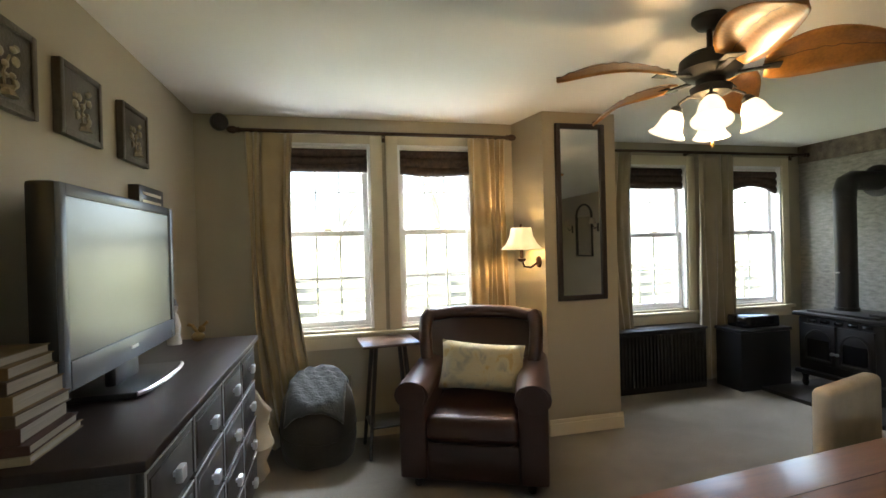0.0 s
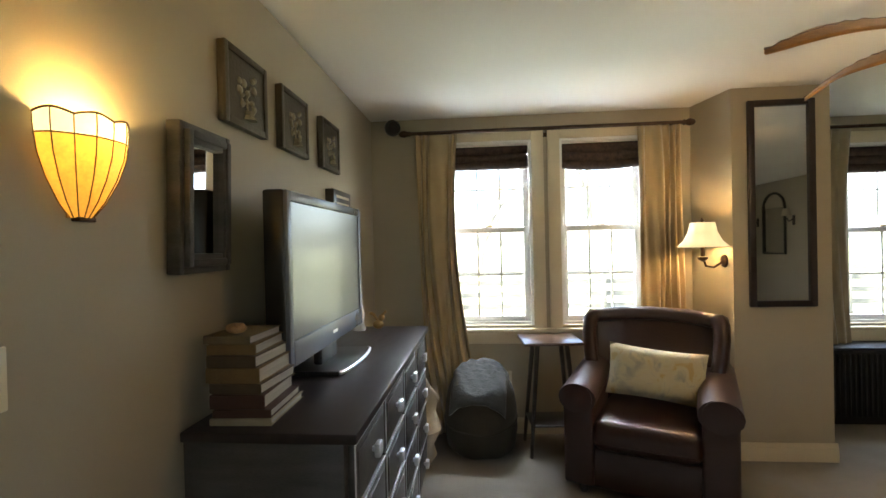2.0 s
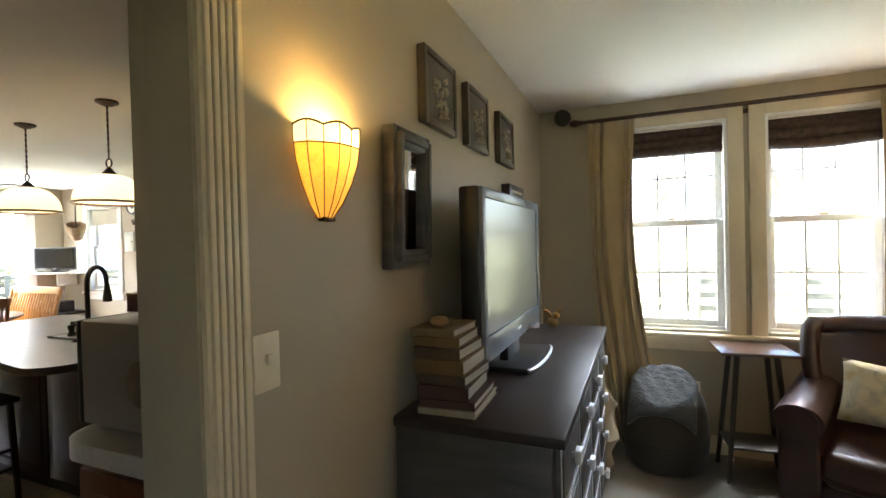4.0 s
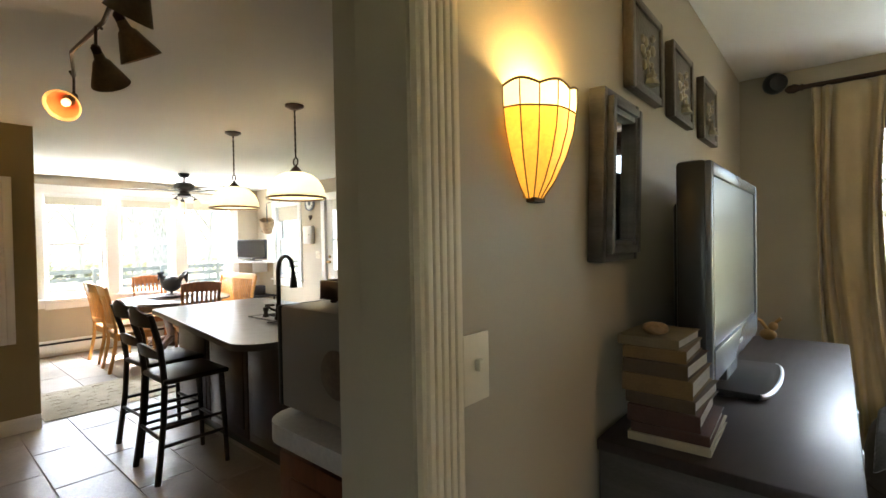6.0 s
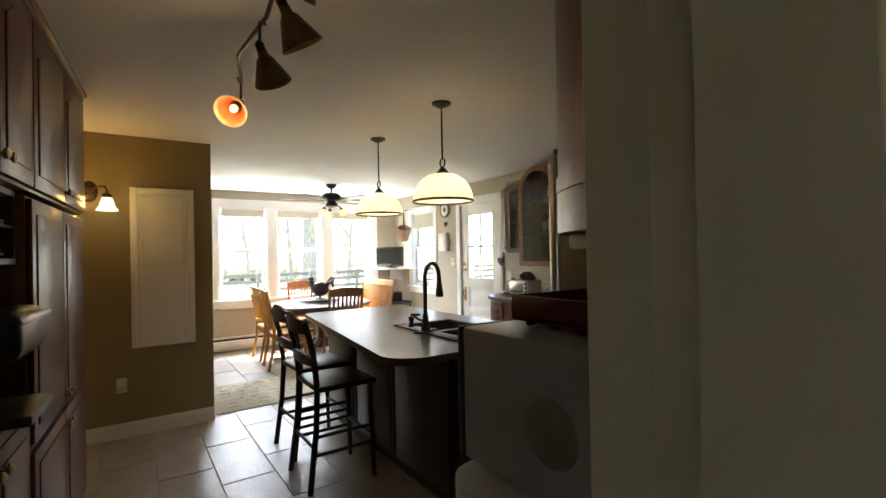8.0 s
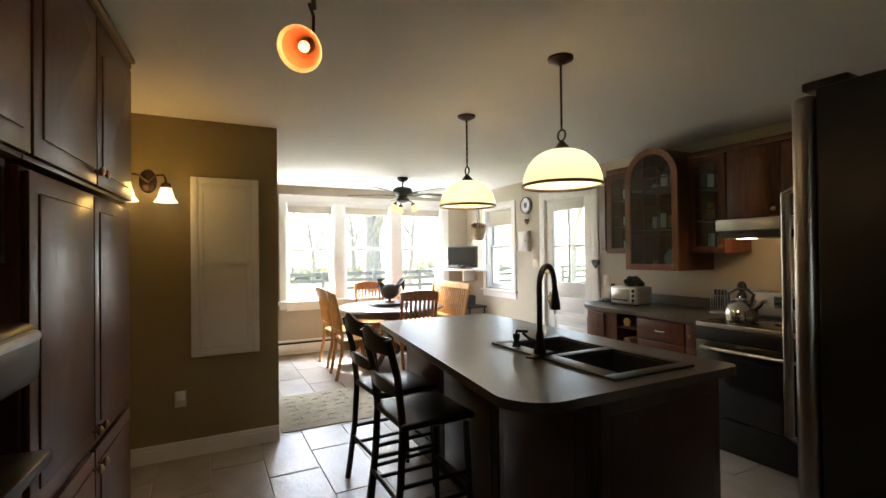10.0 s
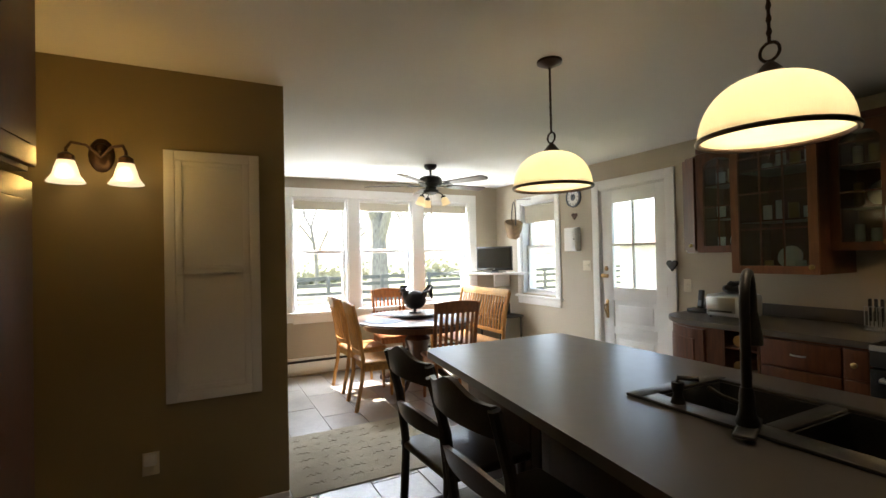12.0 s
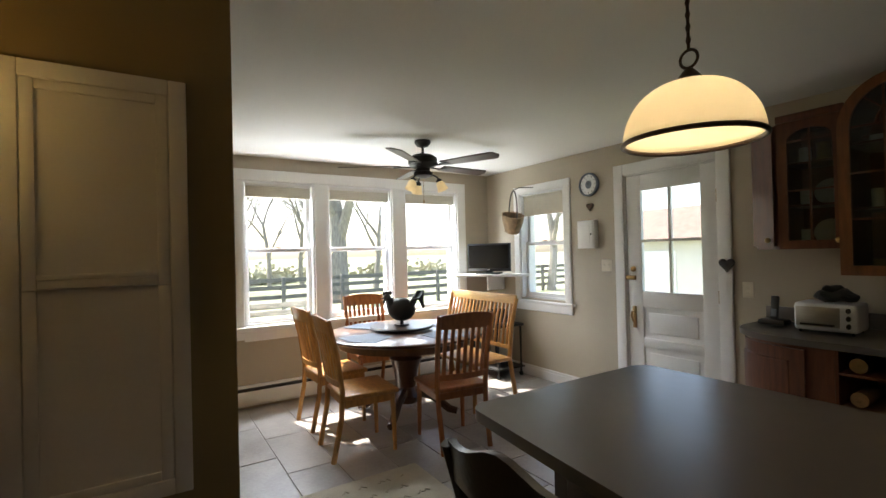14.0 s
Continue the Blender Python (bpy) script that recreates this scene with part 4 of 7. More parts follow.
def cabinet(name, label, m, w, d, z0, z1, doors, arch=False, open_glass=False, knob_low=True, group=""):
    """Local x along the front, the front at y=0 and the back at y=d."""
    t = thing(name, label, "cabinet", m, group)
    part("body", Shape().box(0, w, 0.0, d, z0, z1, 0.003), M_CHERRY, t)
    for i in range(doors):
        a, b = w * i / doors + 0.006, w * (i + 1) / doors - 0.006
        dr = part("door", panel_door(Shape(), a, b, z0 + 0.012, z1 - 0.012, arch, -0.001), M_CHERRY, t)
        kx = b - 0.03 if i % 2 == 0 else a + 0.03
        knob(dr, kx, -0.021, z0 + 0.06 if knob_low else z1 - 0.07)
    return t


# left run: fronts face +y, so local x runs towards -x
def left(x, y):
    return pose(x, y, 0, 0, 0, 180)


before_run = set(bpy.data.objects)
cabinet("tall_cabinet", "tall cherry pantry cabinet with panelled doors", left(-2.75, 0.345), 1.14, 0.61, 0.745, 1.685, 2, knob_low=True)
cabinet("base_cabinet", "cherry lower pantry cabinet with panelled doors", left(-2.75, 0.345), 1.14, 0.61, 0.10, 0.735, 2, knob_low=False, group="cherry base cabinets")
cabinet("upper_cabinet", "cherry upper cabinet with arched raised panels", left(-2.75, 0.355), 1.14, 0.63, 1.70, 2.36, 2, arch=True, group="cherry upper cabinets")
for x in (-1.95, -1.15):
    cabinet("upper_cabinet", "cherry upper cabinet with arched raised panels", left(x, 0.355), 0.795, 0.63, 1.70, 2.36, 2, arch=True, group="cherry upper cabinets")
for x in (-1.95, -1.15):
    cabinet("base_cabinet", "cherry base cabinet below the tan counter", left(x, 0.335), 0.795, 0.60, 0.10, 0.88, 2, knob_low=False, group="cherry base cabinets")
solo("cabinet_cornice", Shape().box(-3.90, -1.15, -0.25, 0.375, 2.362, 2.39, 0.006).box(-3.91, -1.15, -0.25, 0.39, 2.39, 2.415, 0.008), M_CHERRY, "cherry cornice along the top of the cabinets", "cornice")
solo("countertop", Shape().box(-2.745, -1.13, -0.27, 0.365, 0.885, 0.925, 0.006), M_TANLAM, "tan laminate counter with a pale edge", "countertop")
cub = thing("cubby_shelf", "pigeonhole shelf holding papers and a bottle", "shelf")
s = Shape().box(-2.745, -1.17, -0.1, 0.32, 1.43, 1.45).box(-2.745, -1.17, -0.1, 0.32, 1.675, 1.695).box(-2.745, -1.17, -0.12, -0.1, 1.43, 1.695)
part("shelf_frame", s, M_GREYWOOD, cub)
for x in [-2.745 + 0.225 * k for k in range(8)]:
    part("divider", Shape().box(x, x + 0.012, -0.1, 0.318, 1.45, 1.675), M_GREYWOOD, cub)
part("half_shelf", Shape().box(-2.732, -2.522, -0.1, 0.315, 1.56, 1.568), M_GREYWOOD, cub)
rnd = random.Random(3)
for k in range(7):
    z = (1.45 if k < 3 else 1.568) + 0.012 * (k % 3 if k < 3 else (k - 3) % 4)
    solo("paper_stack", Shape().box(-2.72, -2.54, 0.04, 0.30 + rnd.uniform(-0.03, 0.012), z, z + 0.009, 0.001), M_PAPER, "folded papers in the pigeonhole", "paper", group="papers")
bt = thing("bottle", "small red glass bottle in the pigeonhole", "bottle", pose(-2.40, 0.2, 1.45))
part("glass", Shape().lathe([(0.03, 0), (0.032, 0.08), (0.012, 0.11), (0.012, 0.14)], seg=14), M_TERRA, bt)
part("cap", Shape().lathe([(0.014, 0.14), (0.014, 0.16)], seg=12), M_PLATE, bt)


def coffee_maker():
    t = thing("coffee_maker", "black coffee maker with a chrome lever", "coffee maker", pose(-2.54, 0.17, 0.925) @ Matrix.Diagonal((1.2, 1.1, 1.2, 1)))
    part("body", Shape().box(-0.16, 0.16, -0.2, 0.1, 0.0, 0.31, 0.03, 3), M_BLACK, t)
    part("brew_head", Shape().box(-0.14, 0.14, 0.1, 0.22, 0.17, 0.30, 0.03, 3), M_BLACK, t)
    part("drip_tray", Shape().box(-0.13, 0.13, 0.1, 0.24, 0.0, 0.03, 0.008), M_BLACK, t)
    part("lever", Shape().tube([(-0.12, 0.21, 0.27), (0.0, 0.25, 0.285), (0.12, 0.21, 0.27)], 0.012), M_SILVER, t, "chrome lever")
    solo("wicker_tray", Shape().box(-0.15, 0.15, -0.14, 0.1, 0.0, 0.045, 0.015, 2), M_WICKER, "shallow wicker tray on the coffee maker", "tray", pose(-2.54, 0.15, 1.298))


coffee_maker()
# the whole run stands a few degrees out of square
RUN = Matrix.Translation((-3.9, 0.37, 0)) @ Matrix.Rotation(radians(-4.2), 4, 'Z') @ Matrix.Translation((3.9, -0.37, 0))
for ob in set(bpy.data.objects) - before_run:
    if ob.parent is None:
        ob.matrix_basis = RUN @ ob.matrix_basis

# white wall cabinet on the panel wall
wc = thing("wall_cabinet", "white recessed wall cabinet with a two-panel door", "wall cabinet", pose(XP, 0.60, 0.71))
W_, H_ = 0.46, 1.31
part("frame", Shape().box(0, 0.022, 0, 0.05, 0, H_, 0.004).box(0, 0.022, W_ - 0.05, W_, 0, H_, 0.004).box(0, 0.022, 0.05, W_ - 0.05, 0, 0.05, 0.004).box(0, 0.022, 0.05, W_ - 0.05, H_ - 0.05, H_, 0.004), M_WHITE, wc)
d = part("door", Shape().box(0, 0.012, 0.05, W_ - 0.05, 0.05, H_ - 0.05), M_WHITE, wc)
for a, b in ((0.05, 0.66), (0.66, H_ - 0.05)):
    s = Shape()
    s.box(0.01, 0.02, 0.053, 0.085, a + 0.003, b, 0.003).box(0.01, 0.02, W_ - 0.085, W_ - 0.053, a + 0.003, b, 0.003).box(0.01, 0.02, 0.085, W_ - 0.085, a + 0.003, a + 0.03, 0.003)
    part("door_stile", s, M_WHITE, d)
part("top_rail", Shape().box(0.01, 0.02, 0.085, W_ - 0.085, H_ - 0.08, H_ - 0.053, 0.003), M_WHITE, d)
part("hinge_rail", Shape().box(0.012, 0.022, 0.085, W_ - 0.085, 0.69, 0.705, 0.002), M_WHITE, d)


def sconce2():
    t = thing("vanity_sconce", "bronze two-arm wall sconce with lit glass shades", "wall lamp", pose(XP, 0.34, 1.97))
    part("back_plate", Shape().ball(0.0, 0, 0.0, 0.02, 0.055, 0.085, 16).ball(0.012, 0, 0.03, 0.02, 0.03, 0.03, 12), M_BRONZE, t)
    for sy in (-1, 1):
        part("arm", Shape().tube([(0.02, 0, -0.01), (0.06, sy * 0.05, 0.035), (0.1, sy * 0.10, 0.035), (0.12, sy * 0.115, 0.0), (0.12, sy * 0.115, -0.02)], 0.007), M_BRONZE, t)
        part("holder", Shape().lathe([(0.01, -0.015), (0.032, -0.03), (0.034, -0.055)], 0.12, sy * 0.115, 0, 14), M_BRONZE, t)
        sh = part("glass_shade", Shape().lathe([(0.032, -0.05), (0.045, -0.09), (0.052, -0.12), (0.075, -0.155)], 0.12, sy * 0.115, 0, 20, caps=False), M_GLOWHOT, t, "lit bell-shaped glass shade")
        sh.modifiers.new("thick", 'SOLIDIFY').thickness = 0.004
        part("bulb", Shape().ball(0.12, sy * 0.115, -0.10, 0.02, 0.02, 0.03, 10), M_BULB, t)


sconce2()
bulb("vanity_bulb", XP + 0.20, 0.225, 1.86, 1.7, 0.04, (1, 0.58, 0.15))
bulb("vanity_bulb", XP + 0.20, 0.455, 1.86, 1.7, 0.04, (1, 0.58, 0.15))


def island():
    t = thing("kitchen_island", "dark wooden kitchen island with a laminate top", "kitchen island")
    part("body", Shape().box(-4.35, -2.52, 2.02, 2.80, 0.09, 0.70).box(-4.35, -3.43, 2.02, 2.80, 0.70, 0.875).box(-2.55, -2.52, 2.02, 2.80, 0.70, 0.875).box(-3.43, -2.55, 2.02, 2.17, 0.70, 0.875).box(-3.43, -2.55, 2.66, 2.80, 0.70, 0.875), M_BLACKCH, t)
    part("plinth", Shape().box(-4.30, -2.56, 2.07, 2.76, 0.0, 0.09), M_BLACK, t)
    for x0, x1 in ((-4.33, -3.75), (-3.74, -3.15), (-3.14, -2.54)):
        part("side_panel", panel_door(Shape(), x0, x1, 0.12, 0.86, False, 2.019), M_BLACKCH, t)
    part("end_panel", panel_door(Shape(), 0.02, 0.76, 0.12, 0.86, False, 0.0), M_BLACKCH, t).matrix_basis = pose(-2.519, 2.02, 0, 0, 0, 90)
    # the top: straight far edges, rounded near corner, overhanging on the stool side; the sink is let in
    def arc(cx, cy, r, a0, a1):
        return [(cx + r * math.cos(radians(a0 + (a1 - a0) * k / 8)), cy + r * math.sin(radians(a0 + (a1 - a0) * k / 8))) for k in range(9)]
    hx0, hx1, hy0, hy1 = -3.42, -2.56, 2.19, 2.64
    rim = arc(-2.51, 2.81, 0.06, 0, 90) + arc(-4.56, 2.81, 0.06, 90, 180) + arc(-4.54, 1.955, 0.08, 180, 264) + arc(-2.64, 1.83, 0.19, -84, 0)
    cut = [(-2.45, 2.40), (hx1, 2.40), (hx1, hy0), (hx0, hy0), (hx0, hy1), (hx1, hy1), (hx1, 2.4004), (-2.45, 2.4004)]
    s = Shape().prism(rim + cut, 0.877, 0.915)
    part("top", s, M_LAM, t, "brown-grey speckled laminate top")
    return t


M_BLACKCH = mat("dark_cherry", (0.038, 0.015, 0.010), 0.35, var=0.35, scale=5, stretch=(8, 8, 1), bump=0.05, coat=0.25)
island()


def sink():
    t = thing("sink", "black composite double-bowl sink with a wire rack", "sink", pose(-2.99, 2.41, 0.915))
    # rim with two bowls
    w, h = 0.455, 0.25
    s = Shape()
    bowls = [(-0.39, -0.03, -0.16, 0.2), (0.03, 0.39, -0.16, 0.2)]
    s.box(-w, -0.39, -h, h, 0, 0.012, 0.004).box(0.39, w, -h, h, 0, 0.012, 0.004).box(-0.03, 0.03, -h + 0.09, h - 0.05, 0, 0.012, 0.004)
    s.box(-0.39, 0.39, -h, -0.16, 0, 0.012, 0.004).box(-0.39, 0.39, 0.2, h, 0, 0.012, 0.004)
    part("rim", s, M_SINK, t)
    for x0, x1, y0, y1 in bowls:
        b = Shape().box(x0, x1, y0, y1, -0.20, -0.19).box(x0, x0 + 0.008, y0, y1, -0.19, 0.002).box(x1 - 0.008, x1, y0, y1, -0.19, 0.002).box(x0, x1, y0, y0 + 0.008, -0.19, 0.002).box(x0, x1, y1 - 0.008, y1, -0.19, 0.002)
        bowl = part("bowl", b, M_SINK, t)
        part("drain", Shape().lathe([(0.04, -0.19), (0.042, -0.186), (0.02, -0.184)], (x0 + x1) / 2, (y0 + y1) / 2, 0, 16), M_STEEL, bowl)
    rk = thing("sink_rack", "chrome wire rack lying in the sink bowl", "rack", pose(-2.78, 2.43, 0.76))
    for k in range(7):
        part("wire", Shape().tube([(-0.14 + 0.045 * k, -0.14, -0.034), (-0.14 + 0.045 * k, 0.14, -0.034)], 0.003, 5), M_STEEL, rk)
    part("rim_wire", Shape().tube([(-0.15, -0.14, 0.0), (0.15, -0.14, 0.0), (0.15, 0.15, 0.02), (-0.15, 0.15, 0.02), (-0.15, -0.14, 0.0)], 0.004, 6), M_STEEL, rk)
    f = thing("faucet", "tall oil-rubbed bronze gooseneck faucet", "faucet", pose(-3.02, 2.17, 0.927, 0, 0, 113))
    part("deck_plate", Shape().box(-0.1, 0.1, -0.028, 0.028, 0, 0.012, 0.01, 3), M_IRON, f)
    part("base", Shape().lathe([(0.03, 0.012), (0.032, 0.02), (0.022, 0.05), (0.02, 0.1), (0.016, 0.12)], seg=18), M_IRON, f)
    arc = [(0, 0, 0.1), (0, 0, 0.34)] + [(0.085 - 0.085 * math.cos(a), 0, 0.34 + 0.105 * math.sin(a)) for a in [math.pi * k / 10 for k in range(1, 10)]] + [(0.172, 0, 0.31)]
    part("neck", Shape().tube(arc, 0.014, 12), M_IRON, f)
    part("spray_head", Shape().lathe([(0.016, 0.0), (0.018, -0.02), (0.026, -0.07), (0.027, -0.1), (0.012, -0.104)], 0.172, 0, 0.315, 16), M_IRON, f)
    part("lever", Shape().tube([(0, 0.02, 0.07), (0.0, 0.06, 0.08), (0.01, 0.10, 0.10)], 0.008), M_IRON, f)
    sd = thing("soap_dispenser", "bronze soap dispenser beside the faucet", "soap dispenser", pose(-3.27, 2.21, 0.927))
    part("base", Shape().lathe([(0.024, 0.0), (0.02, 0.015), (0.014, 0.03), (0.02, 0.05), (0.02, 0.07)], seg=16), M_IRON, sd)
    part("spout", Shape().tube([(0, 0, 0.07), (0, 0, 0.085), (0.05, 0.04, 0.085)], 0.008), M_IRON, sd)


sink()


def stool(m):
    t = thing("bar_stool", "black wooden counter stool with a ladder back", "bar stool", m, "stools at the island")
    # sits facing +y; the back is at -y
    part("seat", Shape().box(-0.215, 0.215, -0.19, 0.21, 0.60, 0.635, 0.014, 3), M_BLACKW, t)
    for sx in (-1, 1):
        part("front_leg", Shape().tube([(sx * 0.18, 0.17, 0.60), (sx * 0.195, 0.19, 0.0)], 0.019, 8, 0.015), M_BLACKW, t)
        part("back_post", Shape().tube([(sx * 0.20, -0.235, 0.0), (sx * 0.185, -0.19, 0.35), (sx * 0.18, -0.175, 0.62), (sx * 0.185, -0.20, 0.85), (sx * 0.19, -0.25, 1.04)], 0.019, 8), M_BLACKW, t)
        part("stretcher", Shape().tube([(sx * 0.19, -0.21, 0.22), (sx * 0.188, 0.18, 0.22)], 0.011, 6), M_BLACKW, t)
        part("stretcher", Shape().tube([(sx * 0.188, -0.20, 0.33), (sx * 0.186, 0.178, 0.33)], 0.011, 6), M_BLACKW, t)
    part("front_rung", Shape().tube([(-0.19, 0.18, 0.27), (0.19, 0.18, 0.27)], 0.012, 6), M_BLACKW, t)
    part("back_rung", Shape().tube([(-0.19, -0.205, 0.27), (0.19, -0.205, 0.27)], 0.011, 6), M_BLACKW, t)
    for z, h, y in ((0.76, 0.05, -0.192), (0.96, 0.085, -0.235)):
        rows = []
        for i in range(13):
            u = i / 6 - 1
            up = 0.03 * (1 - u * u) + (0.012 * math.cos(u * 5) if z > 0.9 else 0)
            yy = y - 0.03 * (1 - u * u)
            rows.append([(0.185 * u, yy - 0.009, z), (0.185 * u, yy + 0.009, z), (0.185 * u, yy - 0.004, z + h + up), (0.185 * u, yy - 0.022, z + h + up)])
        part("back_slat", Shape().grid(rows, close_v=True, caps=True), M_BLACKW, t)
    return t


st = stool(pose(-3.43, 1.70, 0))
copy_thing(st, pose(-3.96, 1.75, 0, 0, 0, 3))


def pendant(x, y):
    t = thing("pendant_lamp", "glass dome pendant lamp with a bronze rim", "pendant lamp", pose(x, y, CH), "pendants over the island")
    part("canopy", Shape().lathe([(0.065, 0), (0.065, -0.012), (0.03, -0.03), (0.008, -0.035)], seg=20), M_BRONZE, t)
    part("chain", Shape().tube([(0, 0, -0.03), (0, 0, -0.37)], 0.005, 6), M_BRONZE, t)
    s = Shape()
    for k in range(16):
        z = -0.04 - 0.02 * k
        c = [(0.007 * math.cos(a) * (1 if k % 2 else 0), 0.007 * math.cos(a) * (0 if k % 2 else 1), z - 0.012 * math.sin(a)) for a in [2 * math.pi * q / 8 for q in range(9)]]
        s.tube(c, 0.0018, 4)
    part("chain_link", s, M_BRONZE, t)
    part("ring", Shape().tube([(0.028 * math.cos(a), 0, -0.40 + 0.028 * math.sin(a)) for a in [2 * math.pi * q / 20 for q in range(21)]], 0.005, 6), M_BRONZE, t)
    part("cap", Shape().lathe([(0.01, -0.43), (0.02, -0.44), (0.045, -0.47), (0.06, -0.485)], seg=20), M_BRONZE, t)
    sh = part("dome", Shape().lathe([(0.04 + 0.16 * math.sin(math.pi / 2 * k / 12), -0.476 - 0.179 * (1 - math.cos(math.pi / 2 * k / 12))) for k in range(1, 13)], seg=48, caps=False), M_PEND, t, "lit cream glass dome")
    sh.modifiers.new("thick", 'SOLIDIFY').thickness = 0.005
    part("rim", Shape().tube([(0.200 * math.cos(a), 0.200 * math.sin(a), -0.658) for a in [2 * math.pi * q / 40 for q in range(41)]], 0.008, 8), M_BRONZE, t)
    part("bulb", Shape().ball(0, 0, -0.525, 0.022, 0.022, 0.03, 12), M_BULB, t)
    bulb("pendant_bulb", x, y, CH - 0.575, 3.8, 0.04, (1, 0.80, 0.56))


pendant(-3.01, 2.32)
pendant(-4.09, 2.39)


def slat_chair(m, mt, label, group="chairs round the table"):
    """Faces +y; the slatted back is at -y."""
    t = thing("dining_chair", label, "chair", m, group)
    part("seat", Shape().box(-0.225, 0.225, -0.20, 0.23, 0.425, 0.46, 0.012, 3), mt, t)
    part("apron", Shape().box(-0.2, 0.2, -0.18, 0.2, 0.37, 0.425), mt, t)
    for sx in (-1, 1):
        part("front_leg", Shape().tube([(sx * 0.19, 0.19, 0.43), (sx * 0.195, 0.2, 0.0)], 0.022, 8, 0.015), mt, t)
        part("back_post", Shape().tube([(sx * 0.19, -0.26, 0.0), (sx * 0.195, -0.20, 0.3), (sx * 0.2, -0.19, 0.48), (sx * 0.205, -0.225, 0.75), (sx * 0.21, -0.285, 1.0)], 0.02, 8), mt, t)
    def at(u, z, off=0):
        y = -0.195 - 0.09 * ((z - 0.48) / 0.52) ** 1.4 - 0.03 * (1 - u * u)
        return (0.205 * u, y + off, z)
    for z0, z1, bow in ((0.90, 1.0, 0.02), (0.52, 0.565, 0.0)):
        rows = []
        for i in range(11):
            u = i / 5 - 1
            rows.append([at(u, z0, -0.01), at(u, z0, 0.01), at(u, z1 + bow * (1 - u * u), 0.008), at(u, z1 + bow * (1 - u * u), -0.012)])
        part("rail", Shape().grid(rows, close_v=True, caps=True), mt, t)
    for k in range(7):
        u = (k - 3) / 3.9
        rows = []
        for i in range(6):
            z = 0.555 + 0.36 * i / 5
            a, b = at(u - 0.065, z, -0.006), at(u + 0.065, z, -0.006)
            rows.append([a, b, (b[0], b[1] + 0.011, b[2]), (a[0], a[1] + 0.011, a[2])])
        part("slat", Shape().grid(rows, close_v=True, caps=True), mt, t)
    return t


slat_chair(pose(-6.62, 2.29, 0, 0, 0, -4), M_OAK, "honey oak dining chair with a slatted back")
slat_chair(pose(-7.30, 2.32, 0, 0, 0, 2), M_OAK, "honey oak dining chair with a slatted back")
slat_chair(pose(-6.33, 2.93, 0, 0, 0, 82), M_ORANGE, "reddish oak dining chair pushed up to the table")
slat_chair(pose(-7.80, 2.92, 0, 0, 0, -95), M_ORANGE, "reddish oak dining chair before the window")


def bench():
    t = thing("settle_bench", "pale oak bench with a slatted back", "bench", pose(-7.2, 3.62, 0, 0, 0, 180))
    part("seat", Shape().box(-0.56, 0.56, -0.2, 0.24, 0.42, 0.455, 0.01, 2), M_OAK, t)
    for sx in (-1, 1):
        part("front_leg", Shape().tube([(sx * 0.52, 0.2, 0.43), (sx * 0.52, 0.21, 0)], 0.024, 8, 0.018), M_OAK, t)
        part("back_post", Shape().tube([(sx * 0.53, -0.28, 0.0), (sx * 0.53, -0.2, 0.45), (sx * 0.54, -0.23, 0.75), (sx * 0.545, -0.29, 1.0)], 0.022, 8), M_OAK, t)
    part("rail", Shape().box(-0.55, 0.55, -0.305, -0.28, 0.94, 1.03, 0.008), M_PALEOAK, t)
    part("rail", Shape().box(-0.53, 0.53, -0.222, -0.2, 0.52, 0.56, 0.005), M_OAK, t)
    for k in range(17):
        x = -0.48 + 0.06 * k
        part("slat", Shape().tube([(x, -0.21, 0.55), (x, -0.235, 0.75), (x, -0.29, 0.95)], 0.012, 6), M_OAK, t)


M_PALEOAK = mat("pale_oak", (0.5, 0.31, 0.12), 0.38, var=0.25, scale=6, stretch=(1, 8, 8), bump=0.05)
bench()


def round_table():
    t = thing("round_table", "dark wooden round pedestal table", "table", pose(-7.08, 2.93, 0))
    part("tabletop", Shape().lathe([(0.01, 0.715), (0.70, 0.715), (0.715, 0.725), (0.715, 0.742), (0.70, 0.75), (0.01, 0.75)], seg=56), M_TABLE, t)
    part("apron", Shape().lathe([(0.60, 0.64), (0.60, 0.715), (0.57, 0.715), (0.57, 0.64)], seg=48, caps=False), M_TABLE, t)
    part("pedestal", Shape().lathe([(0.10, 0.1), (0.14, 0.16), (0.09, 0.24), (0.12, 0.42), (0.15, 0.5), (0.09, 0.56), (0.2, 0.64), (0.3, 0.715)], seg=24), M_TABLE, t)
    for k in range(4):
        a = radians(45 + 90 * k)
        c, s_ = math.cos(a), math.sin(a)
        part("foot", Shape().tube([(0.08 * c, 0.08 * s_, 0.2), (0.25 * c, 0.25 * s_, 0.16), (0.40 * c, 0.40 * s_, 0.05), (0.47 * c, 0.47 * s_, 0.035)], 0.045, 8, 0.03), M_TABLE, t)
    for k in range(4):
        a = 20 + 90 * k
        poly = []
        for (r, b) in ((0.33, 24), (0.33, -24), (0.64, -20), (0.67, 0), (0.64, 20)):
            poly.append((r * math.cos(radians(a + b)), r * math.sin(radians(a + b))))
        solo("placemat", Shape().prism(poly, 0.0, 0.004), M_BLUEMAT, "blue-grey woven placemat on the round table", "placemat", pose(-7.08, 2.93, 0.751), "placemats")
    lz = thing("lazy_susan", "dark round turntable in the middle of the table", "lazy susan", pose(-7.14, 2.93, 0.751))
    part("base", Shape().lathe([(0.12, 0), (0.12, 0.02)], seg=24), M_BLACKW, lz)
    part("plate", Shape().lathe([(0.01, 0.02), (0.285, 0.02), (0.295, 0.03), (0.285, 0.04), (0.01, 0.04)], seg=40), M_BLACKW, lz)


round_table()


